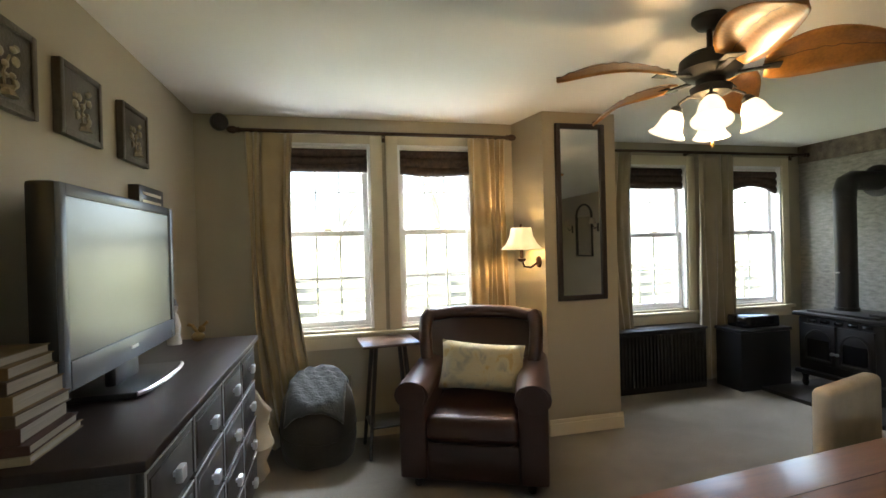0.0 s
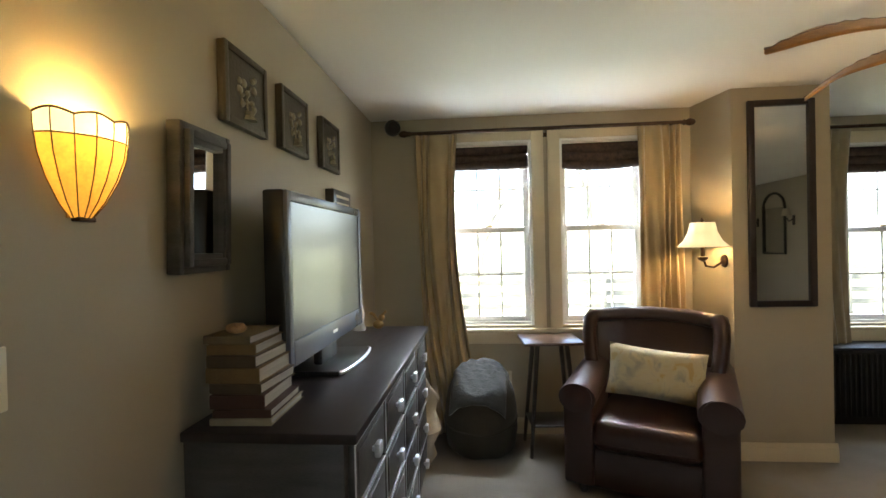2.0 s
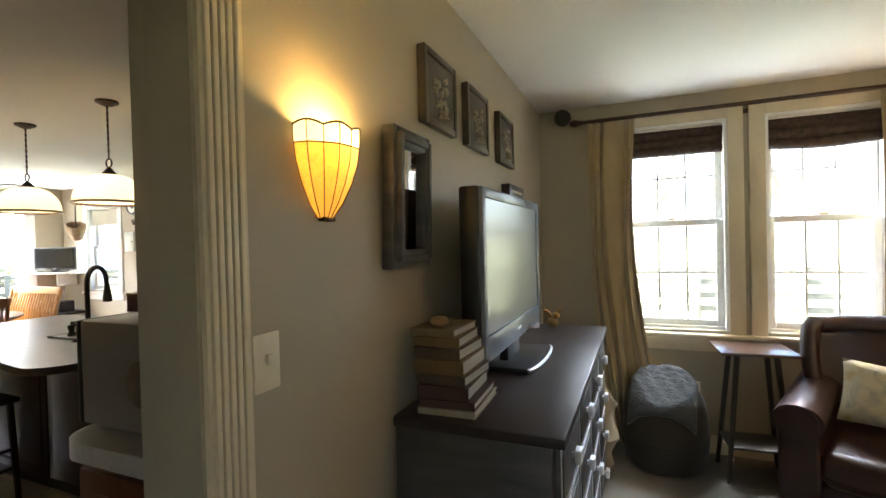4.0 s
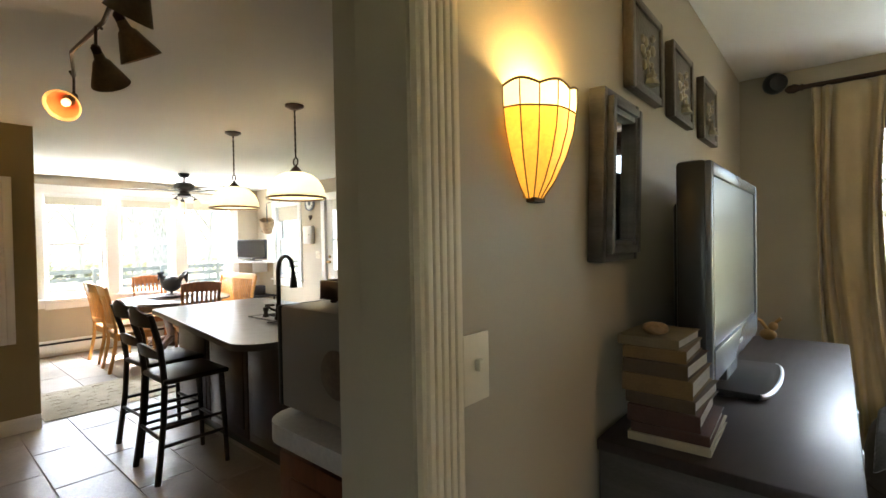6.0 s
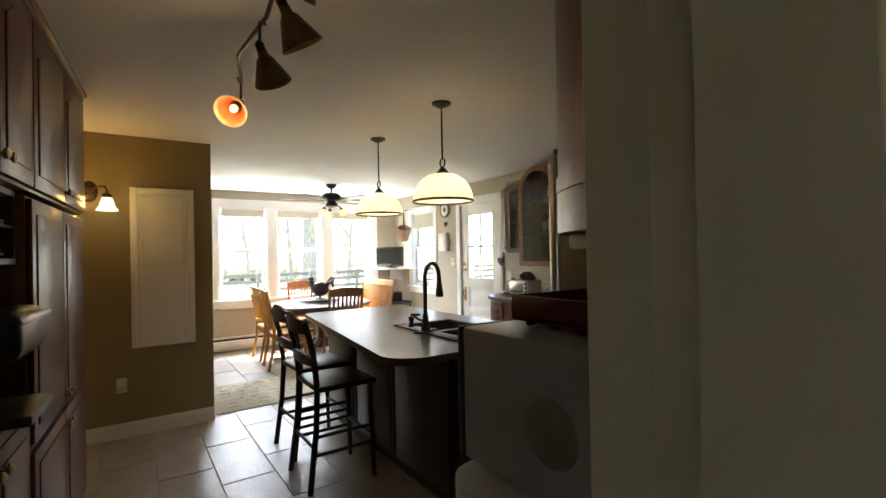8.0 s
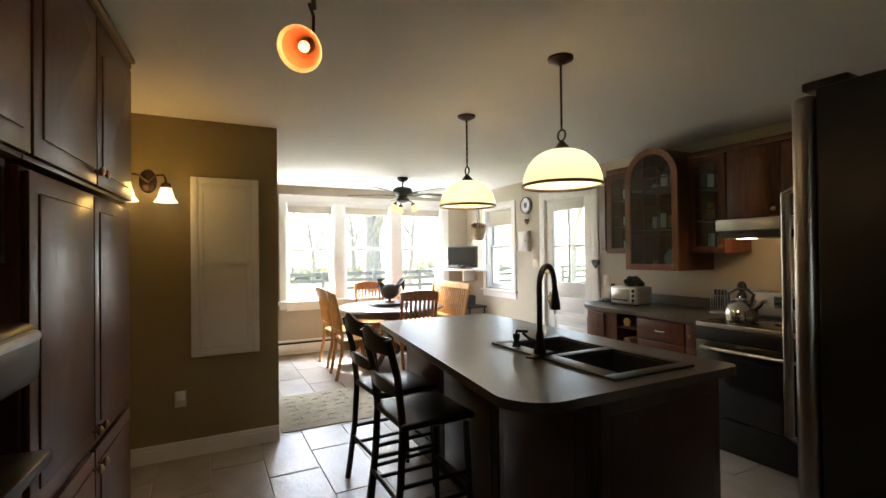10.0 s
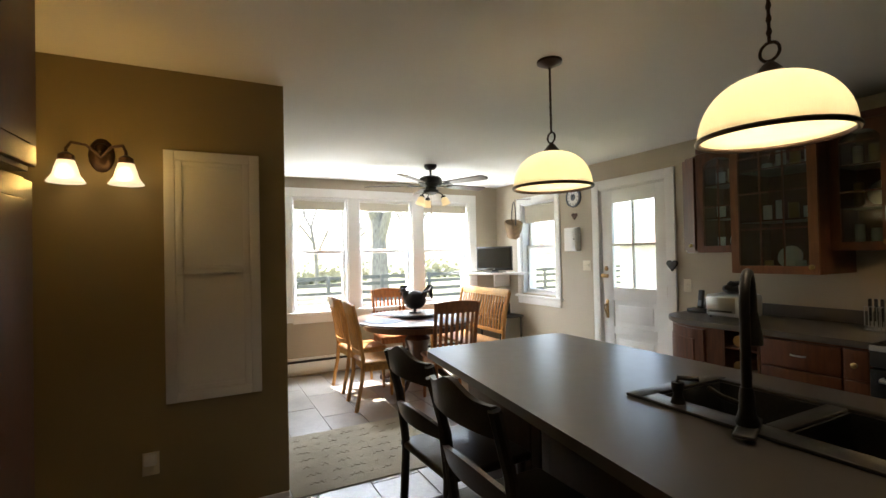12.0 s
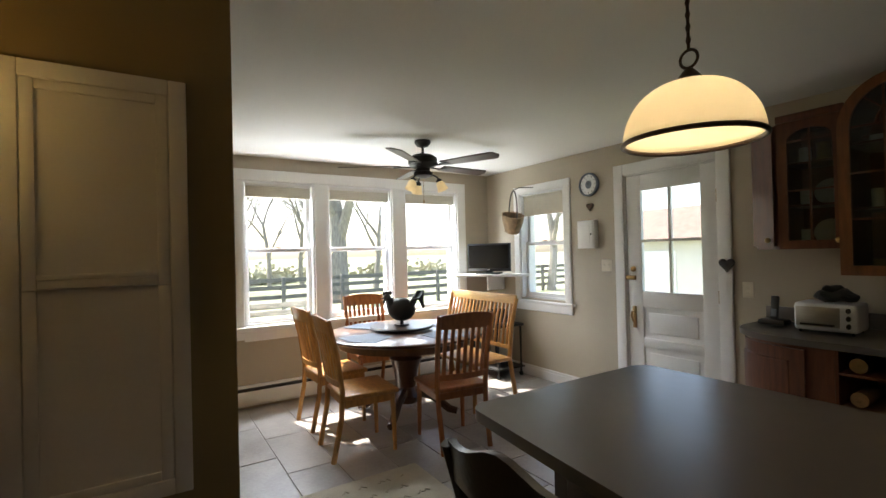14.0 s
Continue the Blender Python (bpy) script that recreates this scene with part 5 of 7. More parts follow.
def rooster():
    s = Shape()
    m = Matrix.Identity(4)
    s.ball(0, 0, 0.125, 0.115, 0.075, 0.095, 16)
    s.tube([(-0.05, 0, 0.13), (-0.085, 0, 0.175), (-0.10, 0, 0.21)], 0.06, 10, 0.032)
    s.ball(-0.115, 0, 0.22, 0.032, 0.025, 0.03, 12)
    s.tube([(-0.135, 0, 0.22), (-0.17, 0, 0.21)], 0.01, 6, 0.002)
    for k in range(4):
        s.ball(-0.14 + 0.018 * k, 0, 0.255 + 0.004 * (k % 2), 0.011, 0.005, 0.018, 8)
    s.ball(-0.14, 0, 0.185, 0.01, 0.006, 0.02, 8)
    for k in range(6):
        s.tube([(0.06, 0.01 * (k - 2.5), 0.11), (0.10 + 0.008 * k, 0.012 * (k - 2.5), 0.20 + 0.012 * k), (0.15 + 0.006 * k, 0.014 * (k - 2.5), 0.235 + 0.006 * k - 0.02 * (5 - k) / 5), (0.185 - 0.004 * k, 0.014 * (k - 2.5), 0.14 + 0.02 * k)], 0.026, 6, 0.012)
    s.tube([(0, 0.02, 0.05), (0, 0.02, 0.0)], 0.012, 6).tube([(0, -0.02, 0.05), (0, -0.02, 0.0)], 0.012, 6).lathe([(0.06, 0), (0.06, 0.008)], 0, 0, 0, 16)
    return solo("rooster_figure", s, M_IRON, "dark metal rooster figure on the turntable", "figurine", pose(-7.14, 2.93, 0.792, 0, 0, 55) @ Matrix.Diagonal((1.15, 1.15, 1.15, 1)))


rooster()

# door in the door wall
dr = thing("door_1", "white panelled door with four glass panes", "door", pose(DOOR[0], YS, 0), kind="structure")
w, h = DOOR[1] - DOOR[0], 2.13
part("door_frame", Shape().box(-0.10, 0, -0.02, 0, 0, h + 0.1, 0.004).box(w, w + 0.10, -0.02, 0, 0, h + 0.1, 0.004).box(0, w, -0.02, 0, h, h + 0.1, 0.004), M_WHITE, dr)
part("jamb", Shape().box(0, 0.012, 0, 0.22, 0, h).box(w - 0.012, w, 0, 0.22, 0, h).box(0.012, w - 0.012, 0, 0.22, h - 0.012, h), M_WHITE, dr)
gx0, gx1, gz0, gz1 = 0.16, 0.70, 1.06, 1.97
s = Shape().box(0.014, gx0, 0.01, 0.05, 0.01, h - 0.014, 0.003).box(gx1, w - 0.014, 0.01, 0.05, 0.01, h - 0.014, 0.003)
s.box(gx0, gx1, 0.01, 0.05, gz1, h - 0.014, 0.003).box(gx0, gx1, 0.01, 0.05, 0.92, gz0, 0.003).box(gx0, gx1, 0.01, 0.05, 0.56, 0.64, 0.003).box(gx0, gx1, 0.01, 0.05, 0.01, 0.22, 0.003)
leaf = part("door_leaf", s, M_WHITE, dr)
for a, b in ((0.22, 0.56), (0.64, 0.92)):
    part("panel", Shape().box(gx0, gx1, 0.025, 0.04, a, b).box(gx0 + 0.05, gx1 - 0.05, 0.018, 0.03, a + 0.05, b - 0.05, 0.006), M_WHITE, leaf)
cx, cz = (gx0 + gx1) / 2, (gz0 + gz1) / 2
part("glazing_bar", Shape().box(cx - 0.013, cx + 0.013, 0.014, 0.044, gz0, gz1, 0.003), M_WHITE, leaf)
part("glazing_bar", Shape().box(gx0, gx1, 0.016, 0.042, cz - 0.013, cz + 0.013, 0.003), M_WHITE, leaf)
for a, b in ((gx0, cx), (cx, gx1)):
    for c, d_ in ((gz0, cz), (cz, gz1)):
        p = part("pane", Shape().box(a, b, 0.028, 0.031, c, d_), M_GLASS, leaf)
        p.visible_shadow = False
part("door_handle", Shape().tube([(0.075, 0.01, 0.86), (0.075, -0.03, 0.87), (0.075, -0.04, 0.83), (0.075, 0.0, 0.75)], 0.008).box(0.055, 0.095, 0.003, 0.012, 0.72, 0.92, 0.004), M_BRASS, leaf, "brass thumb-latch handle")
part("deadbolt", Shape().lathe([(0.026, 0), (0.026, 0.012), (0.012, 0.02)], m=Matrix.Translation((0.075, 0.01, 1.26)) @ pose(0, 0, 0, 90, 0, 0), seg=16).box(0.0, 0.1, -0.012, 0.012, 1.16, 1.20, 0.004), M_BRASS, leaf)
for z in (0.35, 1.05, 1.85):
    part("hinge", Shape().tube([(w - 0.006, 0.0, z - 0.05), (w - 0.006, 0.0, z + 0.05)], 0.007), M_BRASS, dr)

# base run along the door wall: counter with rounded end, drawers, range
FY = 4.07          # cabinet fronts
solo("countertop", Shape().prism([(-4.86, YS), (-4.86, 4.36)] + [(-4.86 + 0.46 * (1 - math.cos(radians(a))), 4.36 - 0.33 * math.sin(radians(a))) for a in range(10, 91, 10)] + [(-3.42, 4.03), (-3.42, YS)], 0.877, 0.915, bev=0.005), M_LAM, "dark laminate counter with a rounded end", "countertop")
solo("backsplash", Shape().box(-4.86, -1.9, YS - 0.018, YS, 0.917, 1.015, 0.004), M_LAM, "dark laminate upstand behind the counter", "backsplash")


def corner_cabinet():
    t = thing("base_cabinet", "cherry base cabinet with a curved door", "cabinet", group="cherry base cabinets")
    poly = [(-4.82, YS), (-4.82, 4.38)] + [(-4.82 + 0.44 * (1 - math.cos(radians(a))), 4.38 - 0.30 * math.sin(radians(a))) for a in range(10, 91, 10)] + [(-4.28, 4.08), (-4.28, YS)]
    part("body", Shape().prism(poly, 0.1, 0.875), M_CHERRY, t)
    rows = []
    for k in range(9):
        a = radians(12 + 74 * k / 8)
        p = Vector((-4.82 + 0.44 * (1 - math.cos(a)), 4.38 - 0.30 * math.sin(a)))
        nrm = Vector((-math.cos(a), -math.sin(a)))
        rows.append([(*(p + nrm * 0.002), 0.14), (*(p + nrm * 0.02), 0.14), (*(p + nrm * 0.02), 0.85), (*(p + nrm * 0.002), 0.85)])
    d = part("door", Shape().grid(rows, close_v=True, caps=True), M_CHERRY, t, "curved cherry door")
    rows = []
    for k in range(7):
        a = radians(22 + 54 * k / 6)
        p = Vector((-4.82 + 0.44 * (1 - math.cos(a)), 4.38 - 0.30 * math.sin(a)))
        nrm = Vector((-math.cos(a), -math.sin(a)))
        rows.append([(*(p + nrm * 0.018), 0.22), (*(p + nrm * 0.027), 0.23), (*(p + nrm * 0.027), 0.77), (*(p + nrm * 0.018), 0.78)])
    part("door_panel", Shape().grid(rows, close_v=True, caps=True), M_CHERRY, d)
    knob(d, -4.80, 4.32, 0.78)


corner_cabinet()
wr = thing("open_shelf_unit", "open cherry shelf unit holding small goods", "shelf")
s = Shape().box(-4.275, -4.26, FY, YS, 0.1, 0.875).box(-4.04, -4.025, FY, YS, 0.1, 0.875).box(-4.26, -4.04, YS - 0.02, YS, 0.1, 0.875)
part("side_panel", s, M_CHERRY, wr)
for z in (0.1, 0.36, 0.56, 0.74):
    part("shelf", Shape().box(-4.26, -4.04, FY + 0.01, YS - 0.02, z, z + 0.012), M_CHERRY, wr)
for k, z in enumerate((0.372, 0.572, 0.752)):
    solo("bottle", Shape().tube([(-4.19, FY + 0.05, z + 0.042), (-4.19, FY + 0.2, z + 0.042), (-4.19, FY + 0.24, z + 0.042), (-4.19, FY + 0.30, z + 0.042)], 0.04, 12), (M_CHINA, M_WICKER, M_BRASS)[k], "bottle lying on the open shelf", "bottle", group="bottles on the shelf")
dc = thing("drawer_cabinet", "cherry drawer cabinet with brass pulls", "cabinet")
part("body", Shape().box(-4.02, -3.44, FY, YS, 0.1, 0.875), M_CHERRY, dc)
for (x0, x1) in ((-4.01, -3.57), (-3.56, -3.445)):
    for z0, z1 in ((0.69, 0.86), (0.50, 0.68), (0.31, 0.49), (0.12, 0.30)):
        d = part("drawer", Shape().box(x0, x1, FY - 0.02, FY, z0, z1, 0.006), M_CHERRY, dc)
        x = (x0 + x1) / 2
        if x1 - x0 > 0.2:
            part("pull", Shape().tube([(x - 0.04, FY - 0.02, (z0 + z1) / 2), (x - 0.03, FY - 0.04, (z0 + z1) / 2), (x + 0.03, FY - 0.04, (z0 + z1) / 2), (x + 0.04, FY - 0.02, (z0 + z1) / 2)], 0.006), M_SILVER, d)
        else:
            knob(d, x, FY - 0.02, (z0 + z1) / 2)
solo("toe_kick", Shape().box(-4.7, -3.44, 4.16, YS, 0.0, 0.098), M_BLACKW, "dark recessed toe kick below the cabinets", "plinth")


def cooker():
    t = thing("range_cooker", "stainless electric range with a black glass top", "range cooker")
    x0, x1, y0 = -3.41, -2.65, 3.97
    part("body", Shape().box(x0, x1, y0 + 0.03, YS - 0.03, 0.0, 0.895, 0.004), M_BLACK, t)
    part("cooktop", Shape().box(x0, x1, y0, YS - 0.1, 0.897, 0.918, 0.006), M_SCREEN, t, "black glass cooktop")
    part("top_trim", Shape().box(x0, x1, y0 - 0.012, y0 + 0.004, 0.885, 0.915, 0.004), M_STEEL, t)
    for cx_, cy_, r in ((-3.22, 4.15, 0.1), (-2.85, 4.15, 0.08), (-3.22, 4.42, 0.08), (-2.85, 4.42, 0.1)):
        part("burner_ring", Shape().lathe([(r, 0), (r, 0.0012), (r - 0.006, 0.0012), (r - 0.006, 0)], cx_, cy_, 0.9185, 32, caps=False), M_BEZEL, t)
    part("control_strip", Shape().box(x0, x1, y0 - 0.005, y0 + 0.03, 0.80, 0.883, 0.004), M_BLACK, t)
    d = part("oven_door", Shape().box(x0 + 0.004, x1 - 0.004, y0 - 0.02, y0 + 0.028, 0.26, 0.79, 0.006), M_SCREEN, t, "black glass oven door")
    part("oven_window", Shape().box(x0 + 0.12, x1 - 0.12, y0 - 0.024, y0 - 0.018, 0.36, 0.68, 0.002), M_SCREEN, d)
    part("handle", Shape().tube([(x0 + 0.06, y0 - 0.02, 0.74), (x0 + 0.06, y0 - 0.06, 0.74), (x1 - 0.06, y0 - 0.06, 0.74), (x1 - 0.06, y0 - 0.02, 0.74)], 0.011), M_STEEL, d)
    part("drawer", Shape().box(x0 + 0.004, x1 - 0.004, y0 - 0.02, y0 + 0.028, 0.06, 0.25, 0.006), M_BLACK, t)
    part("back_panel", Shape().box(x0, x1, YS - 0.11, YS - 0.03, 0.918, 1.12, 0.02, 3), M_STEEL, t)
    part("display", Shape().box(-3.2, -2.86, YS - 0.114, YS - 0.108, 0.99, 1.08, 0.002), M_SCREEN, t)
    for x in (-3.35, -3.27, -2.79, -2.71):
        part("control_knob", Shape().lathe([(0.022, 0), (0.02, 0.02), (0.006, 0.024)], m=Matrix.Translation((x, YS - 0.11, 1.035)) @ pose(0, 0, 0, 90, 0, 0), seg=14), M_STEEL, t)


cooker()


def glass_cabinet(name, label, x0, x1, y0, z0, z1, arched, cols, rows_):
    t = thing(name, label, "cabinet", group="cherry wall cabinets")
    b = 0.018
    top = z1
    if arched == 2:
        hw0 = (x1 - x0) / 2
        z1 = z1 - 0.055 - (hw0 - 0.055)
        vault = [[((x0 + x1) / 2 + r * math.cos(math.pi * k / 16), yy, z1 + r * math.sin(math.pi * k / 16)) for k in range(17)] for r, yy in ((hw0, y0), (hw0, YS), (hw0 - b, YS), (hw0 - b, y0))]
        part("arched_top", Shape().grid(vault, close_u=True), M_CHERRY, t)
        part("arch_back", Shape().prism([((x0 + x1) / 2 + (hw0 - b) * math.cos(math.pi * k / 16), z1 + (hw0 - b) * math.sin(math.pi * k / 16)) for k in range(17)], YS - 0.012, YS - 0.002, m=Matrix(((1, 0, 0, 0), (0, 0, 1, 0), (0, 1, 0, 0), (0, 0, 0, 1)))), M_CHERRY, t)
    part("body", Shape().box(x0, x0 + b, y0, YS, z0, z1).box(x1 - b, x1, y0, YS, z0, z1).box(x0 + b, x1 - b, y0, YS, z0, z0 + b).box(x0 + b, x1 - b, y0 + (0.3 if arched == 2 else 0), YS, z1 - b, z1).box(x0 + b, x1 - b, YS - 0.012, YS, z0 + b, z1 - b), M_CHERRY, t)
    z1 = top
    for k in (1, 2):
        z = z0 + (z1 - z0) * k / 3
        sh = part("shelf", Shape().box(x0 + b, x1 - b, y0 + 0.03, YS - 0.012, z, z + 0.012), M_CHERRY, t)
    st = 0.055
    cx = (x0 + x1) / 2
    hw = (x1 - x0) / 2 - st
    rise = hw if arched == 2 else 0.07
    zs = z1 - st - rise
    n = 16
    s = Shape()
    outer_top = z1 + (0.03 if arched == 2 else 0)
    # frame with an arched opening, as one strip around the hole
    hole, outer = [(cx - hw, z0 + st), (cx + hw, z0 + st)], [(x0, z0), (x1, z0)]
    for k in range(n + 1):
        a = math.pi * k / n
        hole.append((cx + hw * math.cos(a), zs + rise * math.sin(a)))
        if arched == 2:
            outer.append((cx + (x1 - x0) / 2 * math.cos(a), zs + (x1 - x0) / 2 * math.sin(a)))
        else:
            outer.append((cx + (x1 - x0) / 2 * max(-1, min(1, 1.6 * math.cos(a))), z1))
    fr = [[(p[0], y0 - 0.022, p[1]) for p in outer], [(p[0], y0 - 0.022, p[1]) for p in hole], [(p[0], y0, p[1]) for p in hole], [(p[0], y0, p[1]) for p in outer]]
    s.grid(fr, close_u=True, close_v=True)
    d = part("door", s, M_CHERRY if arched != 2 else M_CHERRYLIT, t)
    for k in range(1, cols):
        x = cx - hw + 2 * hw * k / cols
        part("glazing_bar", Shape().box(x - 0.005, x + 0.005, y0 - 0.016, y0 - 0.008, z0 + st, zs + rise * math.sqrt(max(0, 1 - ((x - cx) / hw) ** 2))), M_CHERRY, d)
    for k in range(1, rows_):
        z = z0 + st + (zs - z0 - st) * k / (rows_ - 1)
        part("glazing_bar", Shape().box(cx - hw, cx + hw, y0 - 0.0155, y0 - 0.0085, z - 0.005, z + 0.005), M_CHERRY, d)
    if arched == 2:
        part("arch_bar", Shape().tube([(cx + hw * 0.5 * math.cos(math.pi * k / 12), y0 - 0.012, zs + hw * 0.5 * math.sin(math.pi * k / 12)) for k in range(13)], 0.005, 6), M_CHERRY, d)
        for a in (45, 90, 135):
            part("arch_bar", Shape().tube([(cx + hw * 0.5 * math.cos(radians(a)), y0 - 0.012, zs + hw * 0.5 * math.sin(radians(a))), (cx + hw * math.cos(radians(a)), y0 - 0.012, zs + hw * math.sin(radians(a)))], 0.005, 6), M_CHERRY, d)
    poly = [(p[0], p[1]) for p in hole]
    g = part("pane", Shape().prism(poly, 0.0, 0.003, m=Matrix.Translation((0, y0 - 0.006, 0)) @ Matrix(((1, 0, 0, 0), (0, 0, 1, 0), (0, 1, 0, 0), (0, 0, 0, 1)))), M_CABGLASS, d)
    g.visible_shadow = False
    knob(d, x1 - 0.03, y0 - 0.022, z0 + 0.05)
    rnd = random.Random(int(abs(x0) * 100))
    for lv in range(3):
        zz = z0 + (z1 - z0) * lv / 3 + (b if lv == 0 else 0.012)
        x = x0 + 0.06
        while x < x1 - 0.06:
            r = rnd.uniform(0.025, 0.038)
            hgt = rnd.uniform(0.06, 0.16)
            if rnd.random() < 0.3:
                solo("plate", Shape().lathe([(0.01, 0), (0.06, 0.002), (0.085, 0.012), (0.082, 0.015), (0.01, 0.006)], m=pose(x + 0.03, YS - 0.05, zz + 0.088, 78, 0, 0), seg=20), M_CHINA, "white plate standing in the glass cabinet", "plate", group="crockery")
                x += 0.12
            else:
                solo("cup", Shape().lathe([(r * 0.7, 0), (r, 0.02), (r, hgt), (r - 0.003, hgt), (r - 0.004, 0.02)], x + r, YS - 0.17, zz, 14), M_CHINA if rnd.random() < 0.7 else M_BRASS, "small cup or jar on the cabinet shelf", "cup", group="crockery")
                x += 2 * r + 0.03
    return t


# Brighter copy of the cherry: light on the arched door put into its colour
M_CHERRYLIT = mat("cherry_lit_tone", (0.19, 0.065, 0.02), 0.32, var=0.35, scale=5, stretch=(8, 8, 1), bump=0.05, coat=0.3)
ec = thing("upper_cabinet", "narrow cherry end cabinet with a curved door", "cabinet", group="cherry wall cabinets")
part("body", Shape().prism([(-4.87, YS), (-4.87, 4.62), (-4.80, 4.46), (-4.64, 4.385), (-4.64, YS)], 1.42, 2.22), M_CHERRY, ec)
d = part("door", Shape().prism([(-4.885, 4.60), (-4.815, 4.445), (-4.665, 4.37), (-4.66, 4.385), (-4.80, 4.457), (-4.868, 4.607)], 1.44, 2.20), M_CHERRY, ec)
knob(d, -4.70, 4.39, 1.48)
glass_cabinet("glass_cabinet", "cherry wall cabinet with an arched glass door", -4.635, -4.29, 4.385, 1.42, 2.22, 1, 2, 3)
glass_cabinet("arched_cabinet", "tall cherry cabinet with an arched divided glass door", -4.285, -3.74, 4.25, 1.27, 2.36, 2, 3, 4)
glass_cabinet("glass_cabinet", "cherry wall cabinet with an arched glass door", -3.735, -3.42, 4.385, 1.42, 2.22, 1, 1, 3)
cabinet("hood_cabinet", "cherry wall cabinet above the cooker hood", pose(-3.415, 4.385, 0), 0.78, 0.32, 1.68, 2.22, 2, arch=True)
cabinet("upper_cabinet", "cherry wall cabinet with an arched panel", pose(-2.63, 4.385, 0), 0.7, 0.32, 1.42, 2.22, 2, arch=True)
solo("cabinet_cornice", Shape().box(-4.64, -4.29, 4.36, YS, 2.222, 2.27, 0.008).box(-3.735, -1.93, 4.36, YS, 2.222, 2.27, 0.008), M_CHERRY, "cherry cornice over the wall cabinets", "cornice")
hd = thing("cooker_hood", "stainless cooker hood with a small lamp", "cooker hood")
part("canopy", Shape().box(-3.415, -2.64, 4.22, YS, 1.585, 1.675, 0.01), M_STEEL, hd)
part("underside", Shape().box(-3.40, -2.655, 4.26, YS - 0.02, 1.53, 1.583, 0.004), M_BLACK, hd)
part("lamp", Shape().box(-3.30, -3.18, 4.30, 4.36, 1.522, 1.53, 0.002), M_BULB, hd)
bulb("hood_bulb", -3.24, 4.33, 1.50, 1.2, 0.02)
cabinet("base_cabinet", "cherry base cabinet beside the range", pose(-2.64, FY, 0), 0.7, 0.62, 0.10, 0.875, 2, knob_low=False)
solo("countertop", Shape().box(-2.645, -1.93, 4.03, YS, 0.877, 0.915, 0.005), M_LAM, "dark laminate counter beside the range", "countertop")

# counter against the wall shared with the living room
fr = thing("refrigerator", "tall dark refrigerator with a steel edge", "refrigerator", pose(-1.85, 2.06, 0))
part("body", Shape().box(0.06, 1.1, 0, 0.9, 0.02, 1.85, 0.006), M_BLACK, fr)
part("door", Shape().box(0.0, 0.055, 0.0, 0.9, 0.04, 1.84, 0.02, 3), M_STEEL, fr)
part("hinge_cover", Shape().box(0.02, 0.12, 0.02, 0.1, 1.851, 1.875, 0.006), M_BLACK, fr)
part("handle", Shape().tube([(-0.0, 0.08, 0.9), (-0.05, 0.08, 0.92), (-0.05, 0.08, 1.6), (0, 0.08, 1.62)], 0.012), M_STEEL, fr)
sc = thing("base_cabinet", "cherry base cabinet with a knobbed door", "cabinet", pose(-1.26, 1.13, 0))
part("body", Shape().box(0.0, 0.478, 0.02, 0.90, 0.1, 0.93, 0.004), M_CHERRY, sc)
part("plinth", Shape().box(0.05, 0.475, 0.04, 0.88, 0.0, 0.098), M_BLACKW, sc)
d = part("door", panel_door(Shape(), 0.02, 0.42, 0.13, 0.90, False, 0.0), M_CHERRY, sc)
d.matrix_basis = pose(0.0, 0.46, 0, 0, 0, -90)
knob(d, 0.38, -0.021, 0.8)
part("side_panel", panel_door(Shape(), 0.03, 0.46, 0.13, 0.90, False, 0.019), M_CHERRY, sc)
M_PALELAM = mat("pale_grey_laminate", (0.36, 0.34, 0.31), 0.35, var=0.12, scale=60, bump=0.02)
solo("countertop", Shape().prism([(-0.782, 2.05), (-0.782, 1.10)] + [(-1.19 + 0.09 * math.cos(radians(a)), 1.19 + 0.09 * math.sin(radians(a))) for a in range(270, 179, -15)] + [(-1.28, 2.05)], 0.935, 0.985), M_PALELAM, "pale grey counter with a rounded corner", "countertop")
mw = thing("microwave", "grey microwave oven with a round dark vent", "microwave", pose(-1.30, 1.17, 0.986))
part("casing", Shape().box(0.02, 0.50, 0.0, 0.46, 0.012, 0.295, 0.008, 2), M_GREYMETAL, mw)
part("door", Shape().box(0.0, 0.02, 0.0, 0.46, 0.012, 0.295, 0.006), M_BLACK, mw)
M_VENT = mat("faded_brown_print", (0.10, 0.07, 0.05), 0.5, var=0.4, scale=20, bump=0.02)
part("side_emblem", Shape().lathe([(0.062, 0), (0.06, 0.0015), (0.001, 0.002)], m=Matrix.Translation((0.27, 0.0, 0.14)) @ pose(0, 0, 0, 90, 0, 0), seg=32), M_VENT, mw, "round faded brown print")
for x in (0.06, 0.45):
    for y in (0.05, 0.4):
        part("foot", Shape().lathe([(0.015, 0), (0.015, 0.013)], x, y, 0, 10), M_BLACK, mw)
tr = thing("serving_tray", "dark red lacquer tray lying on the microwave", "tray", pose(-1.22, 1.26, 1.283))
part("base", Shape().box(0, 0.42, 0, 0.34, 0.012, 0.02), M_RED, tr)
part("rim", Shape().box(0, 0.42, 0, 0.012, 0.012, 0.065, 0.003).box(0, 0.42, 0.328, 0.34, 0.012, 0.065, 0.003).box(0, 0.012, 0.012, 0.328, 0.012, 0.065, 0.003).box(0.408, 0.42, 0.012, 0.328, 0.012, 0.065, 0.003), M_RED, tr)
for k in range(6):
    part("bead_foot", Shape().ball(0.04 + 0.068 * k, 0.02, 0.006, 0.012, 0.012, 0.006, 8), M_RED, tr)
ru = thing("upper_cabinet", "cherry wall cabinet with a rounded end", "cabinet", pose(-0.785, 1.13, 0))
